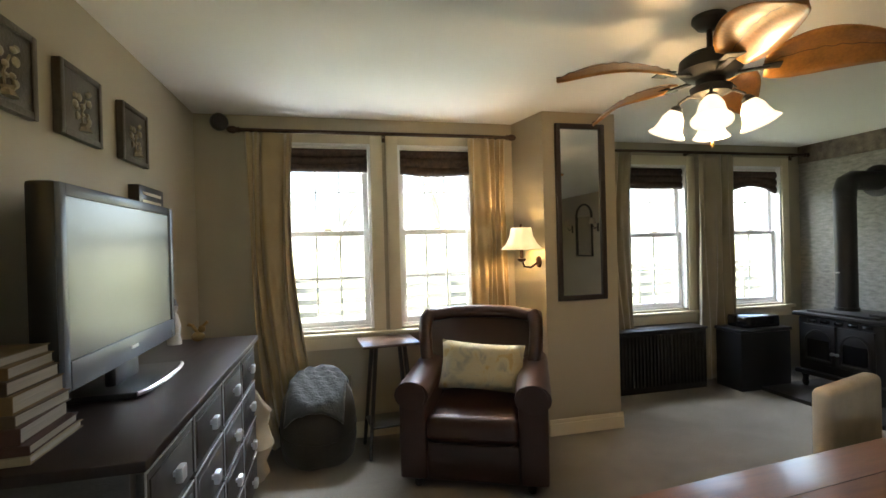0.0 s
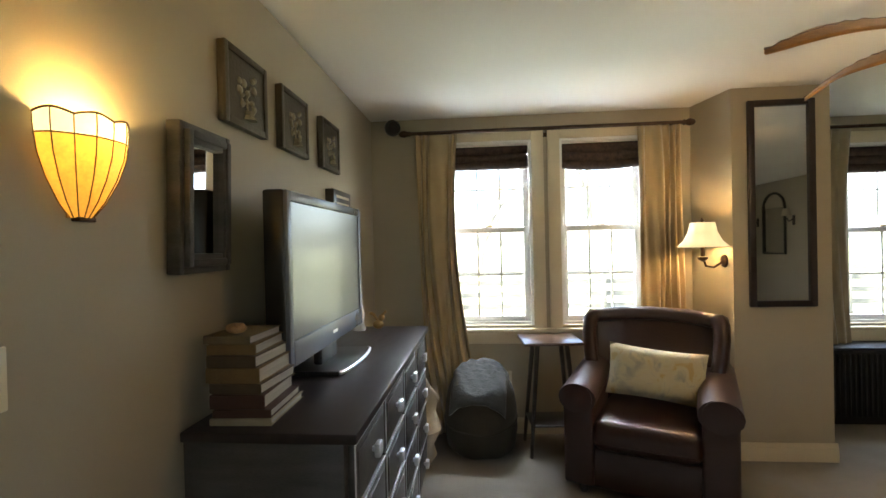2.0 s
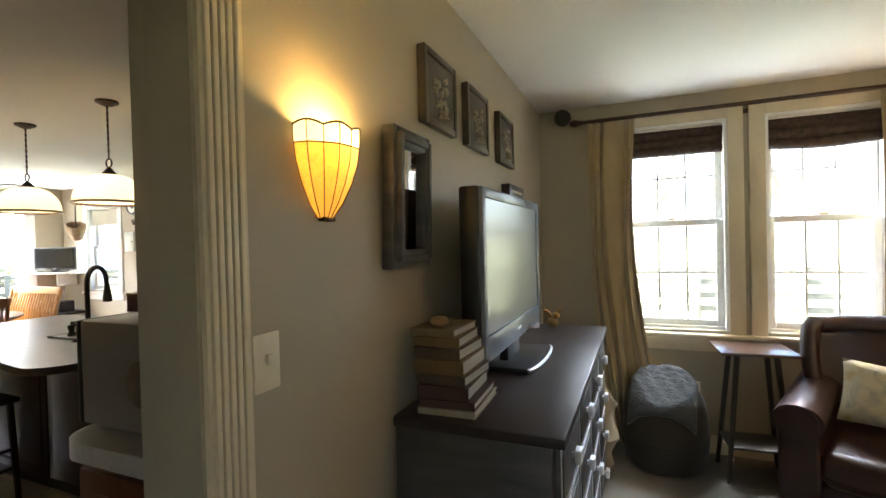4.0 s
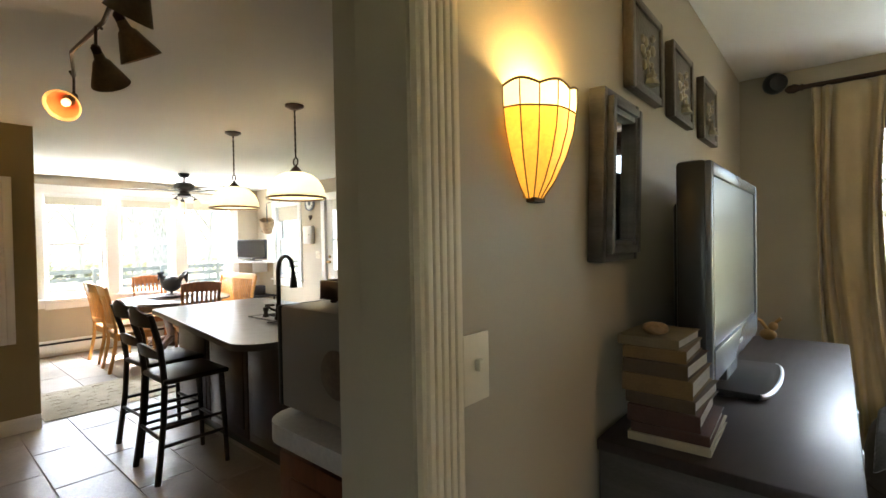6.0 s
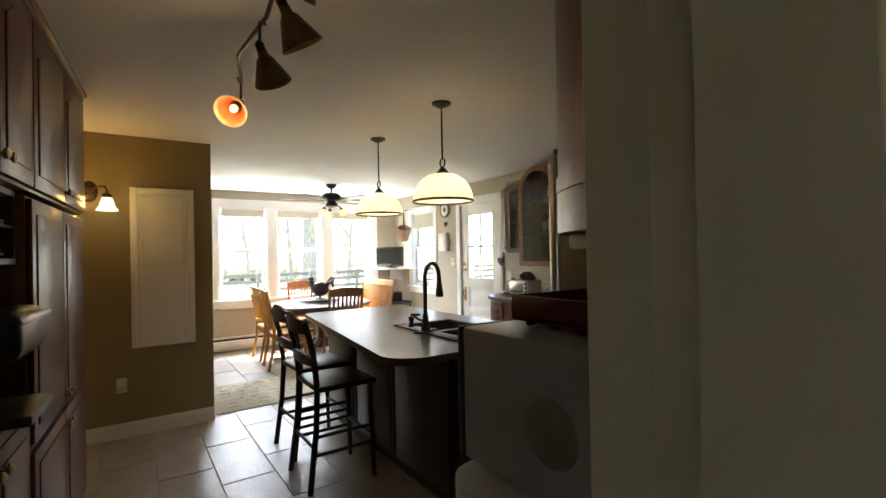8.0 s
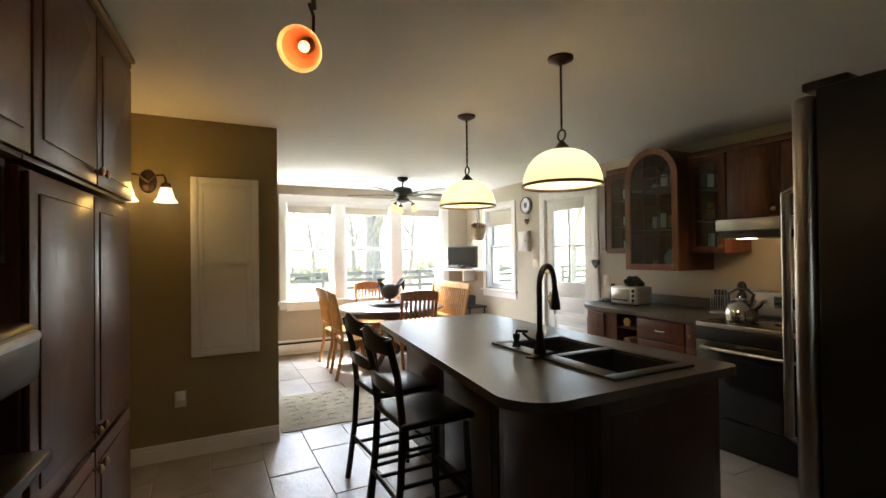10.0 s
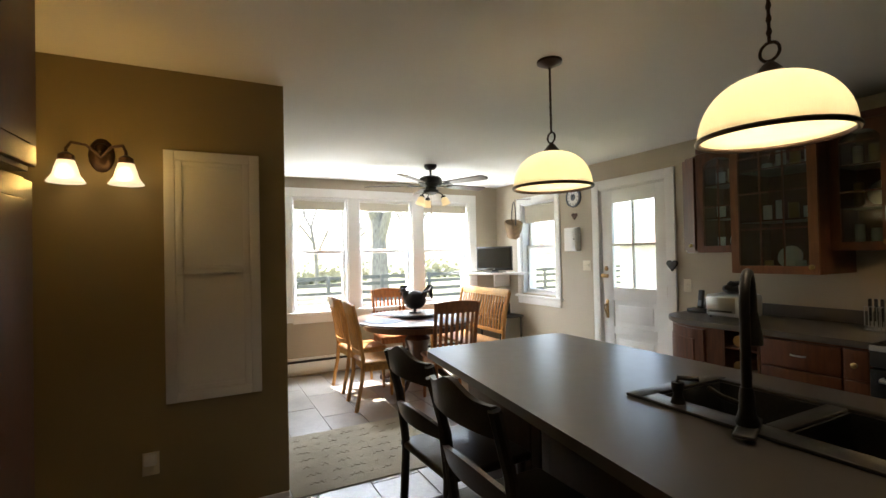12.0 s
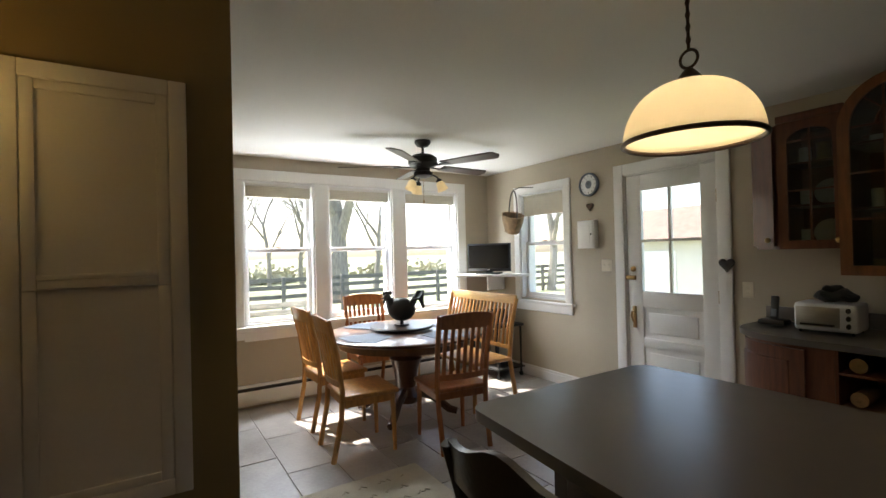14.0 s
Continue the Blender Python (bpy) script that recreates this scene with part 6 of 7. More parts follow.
def quarter(r, n=10):
    return [(0, 0)] + [(-r * math.cos(radians(90 - 90 * k / n)) * 1.0, r - r * math.sin(radians(90 - 90 * k / n))) for k in range(n + 1)] + [(-r, 0.9), (0, 0.9)]
part("body", Shape().prism(quarter(0.40), 1.58, 2.40), M_CHERRY, ru)
part("lower_moulding", Shape().prism(quarter(0.415), 1.55, 1.58, bev=0.006), M_CHERRY, ru)
part("light_rail", Shape().prism(quarter(0.41), 1.475, 1.549, bev=0.006), M_CHERRY, ru)
part("cornice", Shape().prism(quarter(0.43), 2.401, 2.43, bev=0.006), M_CHERRY, ru)
solo("under_cabinet_lamp", Shape().box(-1.05, -0.80, 1.25, 1.5, 1.445, 1.474, 0.006), M_PLATE, "slim white lamp below the rounded cabinet", "cabinet lamp")

# ---- outdoors ----
g = Shape().box(-400, 400, -400, 400, -0.7, -0.55)
struct("ground", g, M_GRASS, "pale spring lawn round the house", "ground")


def fence(p0, p1, n, label):
    t = thing("board_fence", label, "fence")
    a, b = Vector(p0), Vector(p1)
    d = (b - a).normalized()
    nn = Vector((-d.y, d.x, 0))
    for k in range(n + 1):
        p = a + (b - a) * k / n
        part("post", Shape().box(-0.06, 0.06, -0.06, 0.06, 0, 1.3, 0.01), M_FENCE, t).matrix_basis = Matrix.Translation(p)
    ang = math.degrees(math.atan2(d.y, d.x))
    L_ = (b - a).length
    for z in (0.30, 0.62, 0.94, 1.2):
        part("board", Shape().box(0, L_, 0.062, 0.09, z - 0.07, z + 0.07), M_FENCE, t).matrix_basis = Matrix.Translation(a) @ pose(0, 0, 0, 0, 0, ang)
    return t


fence((-19.0, -8, -0.55), (-20.5, 22, -0.55), 14, "weathered four-board pasture fence across the lawn")
fence((-9, 12.5, -0.55), (16, 13.5, -0.55), 12, "weathered board fence behind the living room")


def tree(x, y, h, r, seed, crown=True):
    rnd = random.Random(seed)
    t = thing("tree", "bare grey tree just coming into bud", "tree", pose(x, y, -0.55), "trees beyond the fence")
    s = Shape()
    tips = []
    def grow(p, d, length, rad, lvl):
        pts = [p]
        q = p.copy()
        dd = d.copy()
        for i in range(4):
            dd = (dd + Vector((rnd.uniform(-.16, .16), rnd.uniform(-.16, .16), rnd.uniform(-.02, .1)))).normalized()
            q = q + dd * length / 4
            pts.append(q.copy())
        s.tube(pts, rad, 7 if lvl < 2 else 4, rad * 0.55)
        if lvl >= 3:
            tips.extend(pts[2:])
            return
        for k in range(3 if lvl else 4):
            a = rnd.uniform(0, 2 * math.pi)
            sp = rnd.uniform(0.45, 0.85)
            nd = (dd + Vector((math.cos(a), math.sin(a), rnd.uniform(-0.1, 0.4))) * sp).normalized()
            grow(pts[rnd.choice((2, 3, 4)) if lvl else 4 - k % 3], nd, length * rnd.uniform(0.55, 0.75), rad * 0.5, lvl + 1)
    grow(Vector((0, 0, 0)), Vector((0, 0, 1)), h * 0.4, r, 0)
    part("trunk", s, M_BARK, t)
    c = Shape()
    for p in tips:
        for k in range(4):
            a = Vector((rnd.gauss(0, 1), rnd.gauss(0, 1), rnd.gauss(0, 1))).normalized()
            b = a.orthogonal().normalized() * 0.04
            o = p + Vector((rnd.gauss(0, .25), rnd.gauss(0, .25), rnd.gauss(0, .25)))
            vs = [c.bm.verts.new(o), c.bm.verts.new(o + a * 0.05 + b), c.bm.verts.new(o + a * 0.12), c.bm.verts.new(o + a * 0.05 - b)]
            c.bm.faces.new(vs)
    part("crown", c, M_TWIG, t, "thin scatter of pale buds", smooth=False)


for i, (x, y, h, r) in enumerate([(-25, 2.2, 10, 0.26), (-23, 8.0, 12, 0.55), (-30, 5.0, 9, 0.15), (-33, 7.2, 10, 0.16), (-36, 3.2, 11, 0.2), (-34, 9.5, 10, 0.18), (-38, 11.5, 12, 0.25), (-29, 12.5, 10, 0.2), (-40, 6, 12, 0.22), (-20, 18, 10, 0.25), (0, 30, 11, 0.25), (8, 33, 12, 0.25)]):
    tree(x, y, h, r, 10 + i)


def shrubs():
    rnd = random.Random(8)
    s = Shape()
    bm = s.bm
    for i in range(6000):
        cl = rnd.randrange(46)
        r2 = random.Random(cl)
        cx, cy, cz, R = -42 + r2.uniform(-4, 4), -16 + cl * 1.0 + r2.uniform(-1, 1), r2.uniform(0, 0.6), r2.uniform(0.8, 1.7)
        o = Vector((cx + rnd.gauss(0, R * .6), cy + rnd.gauss(0, R * .6), -0.5 + abs(rnd.gauss(0, R * .35))))
        a = Vector((rnd.gauss(0, 1), rnd.gauss(0, 1), rnd.gauss(0, 1))).normalized() * 0.2
        b = a.orthogonal() * 0.8
        bm.faces.new([bm.verts.new(o), bm.verts.new(o + a + b), bm.verts.new(o + a * 2), bm.verts.new(o + a - b)])
    solo("hedgerow", s, M_HEDGE, "pale green hedgerow at the edge of the lawn", "hedge", kind="stuff", smooth=False)


shrubs()
# porch roof and shed seen through the door and side window
sh = thing("shed", "small pale shed with a brown roof beyond the door", "shed", pose(-11.5, 15.5, -0.55))
part("wall", Shape().box(-2.5, 2.5, -1.6, 1.6, 0, 2.2), M_SIDING, sh)
part("roof", Shape().prism([(-2.0, 2.2), (2.0, 2.2), (0, 3.3)], -2.8, 2.8, m=Matrix(((0, 0, 1, 0), (1, 0, 0, 0), (0, 1, 0, 0), (0, 0, 0, 1)))), M_ROOF, sh)
part("door", Shape().box(-0.5, 0.5, -1.63, -1.6, 0, 1.9, 0.01), M_WHITE, sh)
pl = thing("garden_bench", "dark slatted garden bench outside the window", "bench", pose(-9.5, 2.35, -0.55, 0, 0, 90))
for k in range(4):
    part("slat", Shape().box(-0.5, 0.5, -0.2 + 0.1 * k, -0.12 + 0.1 * k, 1.02, 1.05, 0.005), M_FENCE, pl)
for x in (-0.45, 0.45):
    part("leg", Shape().box(x - 0.04, x + 0.04, -0.2, 0.2, 0, 1.02, 0.008), M_FENCE, pl)
for k in range(3):
    part("back_slat", Shape().box(-0.5, 0.5, 0.2, 0.23, 1.12 + 0.1 * k, 1.19 + 0.1 * k, 0.004), M_FENCE, pl)
part("back_post", Shape().box(-0.45, -0.4, 0.19, 0.2, 0.9, 1.4).box(0.4, 0.45, 0.19, 0.2, 0.9, 1.4), M_FENCE, pl)

# ---- living room: the rest ----
def books():
    rnd = random.Random(5)
    z = 0.961
    covers = [("cream", (0.30, 0.26, 0.18)), ("ochre", (0.13, 0.080, 0.028)), ("dark_red", (0.055, 0.022, 0.014)), ("tan", (0.13, 0.10, 0.055)), ("brown", (0.06, 0.038, 0.02))]
    cloth = {n: mat("book_cloth_" + n, c, 0.75, var=0.25, scale=12, bump=0.15, fine=240) for n, c in covers}
    stack = [(0.25, 0.180, 0.020, "cream"), (0.235, 0.170, 0.024, "dark_red"), (0.225, 0.160, 0.040, "dark_red"), (0.22, 0.158, 0.030, "brown"), (0.22, 0.160, 0.044, "ochre"), (0.205, 0.150, 0.034, "brown"), (0.20, 0.146, 0.030, "ochre"), (0.19, 0.145, 0.024, "tan")]
    for i, (w, d, h, tone) in enumerate(stack):
        east = -0.303 - 0.008 * i + rnd.uniform(-0.006, 0.006)
        b = thing("book", "old %s cloth-bound book lying in a stack" % tone.replace("_", " "), "book", pose(east - d / 2, 1.625 + w / 2 + 0.004 * i + rnd.uniform(0, 0.008), z, 0, 0, rnd.uniform(-3, 3)), "stack of old books")
        part("page_block", Shape().box(-d / 2 + 0.003, d / 2 - 0.005, -w / 2 + 0.004, w / 2 - 0.004, 0.0025, h - 0.0025), M_PAPER, b)
        part("cover", Shape().box(-d / 2, d / 2, -w / 2, w / 2, 0, 0.0025, 0.0008, 1).box(-d / 2, d / 2, -w / 2, w / 2, h - 0.0025, h, 0.0008, 1).box(-d / 2, d / 2, -w / 2, -w / 2 + 0.0025, 0.0025, h - 0.0025), cloth[tone], b)
        z += h + 0.0005
    s = Shape().ball(0, 0, 0.016, 0.032, 0.026, 0.016, 16)
    for k in range(5):
        s.ball(0.02 * math.cos(k * 1.2), 0.016 * math.sin(k * 1.2), 0.02, 0.01, 0.009, 0.010, 8)
    solo("seashell", s, M_WICKER, "knobbly tan seashell on top of the books", "seashell", pose(-0.43, 1.70, z))


books()
sp = thing("speaker", "small black ball speaker on a wall bracket", "speaker", pose(-0.36, YW, 2.36))
part("body", Shape().ball(0, -0.09, 0, 0.062, 0.062, 0.062, 20), M_BLACK, sp)
part("grille", Shape().lathe([(0.05, 0), (0.045, 0.012), (0.001, 0.02)], m=Matrix.Translation((0.02, -0.138, -0.01)) @ pose(0, 0, 0, 100, 0, 20), seg=18), M_IRON, sp)
part("bracket", Shape().tube([(0, 0, 0.03), (0, -0.06, 0.04)], 0.012).box(-0.03, 0.03, -0.01, 0, -0.01, 0.07, 0.004), M_BLACK, sp)
pq = thing("plaque", "small dark wooden plaque standing above the television", "plaque", pose(XT, 3.02, 1.735))
part("board", Shape().box(0.0, 0.05, -0.16, 0.16, -0.06, 0.05, 0.004), M_BLACKW, pq)
for k in range(2):
    part("lettering", Shape().box(0.05, 0.0515, -0.12, 0.12, -0.035 + 0.04 * k, -0.02 + 0.04 * k), M_PLATE, pq, "pale line of lettering")
swp = thing("light_switch", "ivory double-wide switch plate on the wall", "light switch", pose(XT, 1.10, 1.24))
part("plate", Shape().box(0, 0.006, -0.036, 0.036, -0.058, 0.058, 0.003), M_PLATE, swp)
part("toggle", Shape().box(0.005, 0.017, -0.006, 0.006, -0.004, 0.016, 0.002), M_PLATE, swp)


def outlet(m, plug=False):
    t = thing("outlet", "ivory plastic outlet plate on the wall", "outlet", m, "wall outlets")
    part("plate", Shape().box(-0.037, 0.037, -0.006, 0, -0.058, 0.058, 0.003), M_PLATE, t)
    for z in (-0.02, 0.02):
        part("socket", Shape().box(-0.016, 0.016, -0.009, -0.005, z - 0.014, z + 0.014, 0.003), M_PLATE, t)
    if plug:
        part("night_light", Shape().box(-0.028, 0.028, -0.045, -0.009, -0.0, 0.06, 0.008), M_WHITE, t, "white plug-in night light")
    return t


outlet(pose(0.47, YW, 0.42))
outlet(pose(XP, 0.53, 0.42, 0, 0, 90), True)
outlet(pose(-4.98, YS, 1.12))
fg = thing("figurine", "slim white and dark figurine on the dresser", "figurine", pose(-0.44, 3.10, 0.961))
part("figure", Shape().lathe([(0.035, 0), (0.036, 0.01), (0.028, 0.05), (0.035, 0.1), (0.022, 0.15), (0.012, 0.17), (0.022, 0.19), (0.014, 0.215)], seg=16), M_CHINA, fg)
part("hat", Shape().lathe([(0.024, 0.205), (0.016, 0.215), (0.012, 0.24)], seg=14), M_BLACK, fg)
s = Shape().ball(0, 0, 0.03, 0.035, 0.025, 0.028, 12).ball(0.02, 0, 0.07, 0.02, 0.016, 0.022, 10).tube([(0, 0, 0.05), (-0.03, 0.01, 0.09), (-0.05, 0.0, 0.10)], 0.01, 6).tube([(0.02, 0, 0.08), (0.05, 0, 0.11)], 0.008, 6)
solo("brass_figurine", s, M_BRASS, "small brass animal figurine on the dresser", "figurine", pose(-0.33, 3.12, 0.961))


def radiator(x0, x1, y, z1, n, lab):
    t = thing("radiator", lab, "radiator", group="alcove radiators")
    part("top", Shape().box(x0, x1, y - 0.13, y + 0.13, z1 - 0.02, z1, 0.006), M_IRON, t)
    part("casing", Shape().box(x0, x1, y - 0.10, y + 0.12, 0.0, z1 - 0.02, 0.004), M_IRON, t)
    for k in range(n):
        x = x0 + (x1 - x0) * (k + 0.5) / n
        part("fin", Shape().box(x - 0.009, x + 0.009, y - 0.115, y - 0.10, 0.06, z1 - 0.05, 0.004, 1), M_IRON, t)


radiator(2.62, 3.93, YA - 0.15, 0.60, 34, "dark grey slatted radiator cover below the window")
wb = thing("storage_chest", "black chest beside the stove", "chest", pose(4.38, 4.10, 0))
part("body", Shape().box(-0.28, 0.30, -0.14, 0.16, 0, 0.55, 0.008), M_BLACK, wb)
part("lid", Shape().box(-0.29, 0.31, -0.15, 0.17, 0.552, 0.585, 0.008), M_BLACK, wb)
solo("black_box", Shape().box(-0.2, 0.2, -0.1, 0.12, 0, 0.11, 0.012, 2), M_SCREEN, "glossy black box on the chest", "box", pose(4.4, 4.10, 0.586))


def stove():
    t = thing("wood_stove", "black cast-iron wood stove with ornate doors", "stove", pose(4.68, 3.55, 0.04))
    # front faces -x
    part("body", Shape().box(0.03, 0.52, -0.36, 0.36, 0.16, 0.66, 0.02, 2), M_IRON, t)
    part("top", Shape().box(0.0, 0.55, -0.40, 0.40, 0.66, 0.70, 0.012, 2).box(0.06, 0.5, -0.3, 0.3, 0.70, 0.72, 0.006), M_IRON, t)
    part("skirt", Shape().box(0.0, 0.53, -0.38, 0.38, 0.12, 0.16, 0.01), M_IRON, t)
    for sy in (-1, 1):
        d = part("door", Shape().box(0.005, 0.03, min(0.01 * sy, 0.3 * sy), max(0.01 * sy, 0.3 * sy), 0.24, 0.60, 0.008), M_IRON, t)
        part("door_arch", Shape().tube([(0.0, sy * (0.155 + 0.115 * math.cos(a)), 0.42 + 0.13 * math.sin(a)) for a in [math.pi * k / 10 for k in range(11)]], 0.01, 6).tube([(0.0, sy * 0.04, 0.42), (0.0, sy * 0.04, 0.28), (0.0, sy * 0.27, 0.28), (0.0, sy * 0.27, 0.42)], 0.01, 6), M_IRON, d)
        part("door_glass", Shape().box(0.0, 0.006, min(sy * 0.06, sy * 0.25), max(sy * 0.06, sy * 0.25), 0.30, 0.46), M_SCREEN, d)
        part("handle", Shape().lathe([(0.012, 0), (0.016, 0.02), (0.008, 0.04)], m=Matrix.Translation((0.005, sy * 0.02, 0.36)) @ pose(0, 0, 0, 0, -90, 0), seg=10), M_STEEL, d)
    for k in range(5):
        part("grille_bar", Shape().box(0.018, 0.03, -0.28 + 0.115 * k, -0.2 + 0.115 * k, 0.615, 0.645, 0.006), M_SCREEN, t)
    for x in (0.06, 0.48):
        for y in (-0.32, 0.32):
            part("leg", Shape().lathe([(0.02, 0), (0.03, 0.03), (0.022, 0.07), (0.04, 0.13)], x, y, 0, 12), M_IRON, t)
    part("trivet", Shape().box(0.1, 0.3, -0.35, -0.2, 0.72, 0.74, 0.005), M_IRON, t)
    fp = thing("stovepipe", "matt black stovepipe bending into the wall", "stovepipe", pose(5.0, 3.68, 0.76))
    part("pipe", Shape().tube([(0, 0, 0.0), (0, 0, 1.06)], 0.085, 20), M_IRON, fp)
    part("elbow", Shape().tube([(0, 0, 1.04), (0.0, 0, 1.1), (0.03, 0, 1.17), (0.10, 0, 1.20), (0.40, 0, 1.20)], 0.09, 20), M_IRON, fp)
    part("collar", Shape().lathe([(0.095, 0.0), (0.095, 0.03), (0.088, 0.03)], seg=20), M_IRON, fp)
    part("wall_collar", Shape().lathe([(0.15, 0), (0.15, 0.012), (0.1, 0.02)], m=Matrix.Translation((0.418, 0, 1.20)) @ pose(0, 0, 0, 0, -90, 0), seg=24), M_IRON, fp)
    part("damper", Shape().tube([(-0.12, 0, 0.35), (0.09, 0, 0.35)], 0.006), M_STEEL, fp)


stove()
hp = thing("hearth_pad", "dark stone hearth pad under the stove", "hearth")
part("slab", Shape().box(4.32, 5.41, 2.95, 4.0, 0.0, 0.036, 0.006), M_IRON, hp)


def living_table():
    t = thing("dining_table", "reddish wooden table with a polished top", "table", pose(1.86, 1.08, 0, 0, 0, 5))
    part("tabletop", Shape().box(-0.80, 0.80, -0.46, 0.46, 0.715, 0.75, 0.008), M_TABLETOP, t)
    for k in range(1, 6):
        part("board_joint", Shape().box(-0.79, 0.79, -0.46 + 0.153 * k - 0.001, -0.46 + 0.153 * k + 0.001, 0.7502, 0.7508), M_BLACKW, t)
    part("apron", Shape().box(-0.72, 0.72, -0.38, 0.38, 0.62, 0.715), M_TABLE, t)
    for sx in (-1, 1):
        for sy in (-1, 1):
            part("leg", Shape().box(sx * 0.70 - 0.035, sx * 0.70 + 0.035, sy * 0.36 - 0.035, sy * 0.36 + 0.035, 0, 0.62, 0.005), M_TABLE, t)
    c = thing("slipcover_chair", "beige linen slipcovered dining chair", "chair", pose(2.62, 1.70, 0, 0, 0, 195))
    part("skirt", Shape().box(-0.24, 0.24, -0.23, 0.25, 0.01, 0.44, 0.02, 2), M_LINEN, c)
    part("seat", Shape().box(-0.24, 0.24, -0.2, 0.26, 0.44, 0.50, 0.025, 3), M_LINEN, c)
    part("backrest", Shape().box(-0.24, 0.24, -0.27, -0.19, 0.40, 0.82, 0.03, 3), M_LINEN, c)


M_TABLETOP = mat("polished_board_top", (0.19, 0.085, 0.05), 0.3, var=0.35, scale=4, stretch=(1, 9, 1), bump=0.05, coat=0.3)
living_table()


def rear_mirror():
    t = thing("arched_mirror", "arched iron wall mirror over the rear wall", "mirror", pose(5.42, -1.85, 1.68, 0, 0, 90))
    pts = [(-0.3, 0.02, -0.5), (-0.3, 0.02, 0.3)] + [(-0.3 * math.cos(a), 0.02, 0.3 + 0.25 * math.sin(a)) for a in [math.pi * k / 10 for k in range(1, 10)]] + [(0.3, 0.02, 0.3), (0.3, 0.02, -0.5), (-0.3, 0.02, -0.5)]
    part("frame", Shape().tube(pts, 0.022, 8), M_IRON, t)
    part("mirror_glass", Shape().box(-0.29, 0.29, 0.004, 0.012, -0.49, 0.3), M_MIRROR, t)
    for sx in (-1, 1):
        w = thing("candle_sconce", "iron wall sconce with a cream shade", "wall lamp", pose(5.42, -1.85 + 0.5 * sx, 1.76, 0, 0, 90), "rear sconces")
        part("arm", Shape().tube([(0, 0, 0), (0, 0.08, -0.04), (0, 0.12, 0.02)], 0.01), M_IRON, w)
        part("shade", Shape().lathe([(0.07, 0.05), (0.04, 0.17)], 0, 0.12, 0, 18, caps=False), M_LINEN, w)
        part("plate", Shape().box(-0.03, 0.03, 0, 0.012, -0.1, 0.06, 0.004), M_IRON, w)


rear_mirror()

# ---- kitchen: the rest ----
def track_light():
    t = thing("track_light", "hanging spotlights with brass cone shades on a bent rod", "track light", pose(0, 0, 0))
    part("canopy", Shape().lathe([(0.06, 0), (0.06, -0.02), (0.02, -0.03)], -1.72, 0.99, CH, 18), M_BRONZE, t)
    path = [(-1.72, 0.99, CH - 0.02), (-1.72, 0.99, 2.34), (-1.95, 0.97, 2.30), (-2.20, 1.00, 2.31), (-2.45, 0.95, 2.25), (-2.66, 1.0, 2.22)]
    part("rod", Shape().tube(path, 0.008), M_BRONZE, t)
    heads = [((-1.70, 0.97, 2.24), (-0.5, -0.2, -0.85)), ((-1.93, 1.0, 2.19), (-0.1, 0.5, -0.85)), ((-2.24, 1.0, 2.17), (-0.5, 0.45, -0.7)), ((-2.70, 0.99, 2.12), (0.72, -0.45, -0.55))]
    for p, d in heads:
        p, d = Vector(p), Vector(d).normalized()
        m = Matrix.Translation(p) @ d.to_track_quat('Z', 'Y').to_matrix().to_4x4()
        hd_ = part("shade", Shape().lathe([(0.016, -0.035), (0.02, -0.01), (0.03, 0.0), (0.068, 0.085), (0.07, 0.09), (0.062, 0.085), (0.026, 0.005)], seg=22, m=m, caps=False), M_CONE, t, "dark brass cone shade")
        part("lining", Shape().lathe([(0.024, 0.007), (0.063, 0.0865)], seg=22, m=m, caps=False), M_TERRA, hd_)
        part("socket", Shape().lathe([(0.012, -0.06), (0.016, -0.055), (0.016, -0.03)], seg=12, m=m), M_BRONZE, hd_)
        part("swivel", Shape().tube([p - d * 0.05, p - d * 0.05 + Vector((0.01, 0, 0.08)), p + Vector((0.02, 0.0, 0.12))], 0.006, 6).ball(*(p - d * 0.055), 0.013, seg=8), M_BRONZE, hd_)
        part("bulb", Shape().ball(0, 0, 0.045, 0.018, 0.018, 0.022, 10, m=m), M_SPOT, hd_)


track_light()
bulb("spot_bulb", -2.62, 0.95, 2.05, 0.6, 0.03)

tv2 = thing("small_television", "small black television on a corner bracket", "television", pose(-7.63, 4.36, 1.19, 0, 0, 30))
part("screen", Shape().box(-0.27, 0.27, -0.02, 0.02, 0.03, 0.36, 0.006), M_BLACK, tv2)
part("display", Shape().box(-0.25, 0.25, -0.023, -0.019, 0.065, 0.34), M_SCREEN, tv2)
part("badge", Shape().box(-0.02, 0.02, -0.0225, -0.0195, 0.045, 0.052), M_SILVER, tv2)
part("base", Shape().box(-0.14, 0.14, -0.08, 0.08, 0.0, 0.015, 0.005).box(-0.04, 0.04, -0.01, 0.03, 0.015, 0.06), M_BLACK, tv2)
cs = thing("corner_shelf", "white corner shelf under the small television", "shelf", pose(0, 0, 0))
part("board", Shape().prism([(XB, YS), (XB, 4.05), (-7.85, 4.0), (-7.28, 4.5), (-7.28, YS)], 1.16, 1.185), M_WHITE, cs)
part("bracket", Shape().box(-7.8, -7.77, 4.45, YS, 0.98, 1.16, 0.004), M_WHITE, cs)
kc = thing("kitchen_cart", "low black cart on castors in the corner", "cart", pose(-7.62, 4.44, 0))
part("shelf", Shape().box(-0.26, 0.26, -0.2, 0.2, 0.10, 0.12, 0.004), M_IRON, kc)
part("top", Shape().box(-0.26, 0.26, -0.2, 0.2, 0.58, 0.61, 0.006), M_IRON, kc)
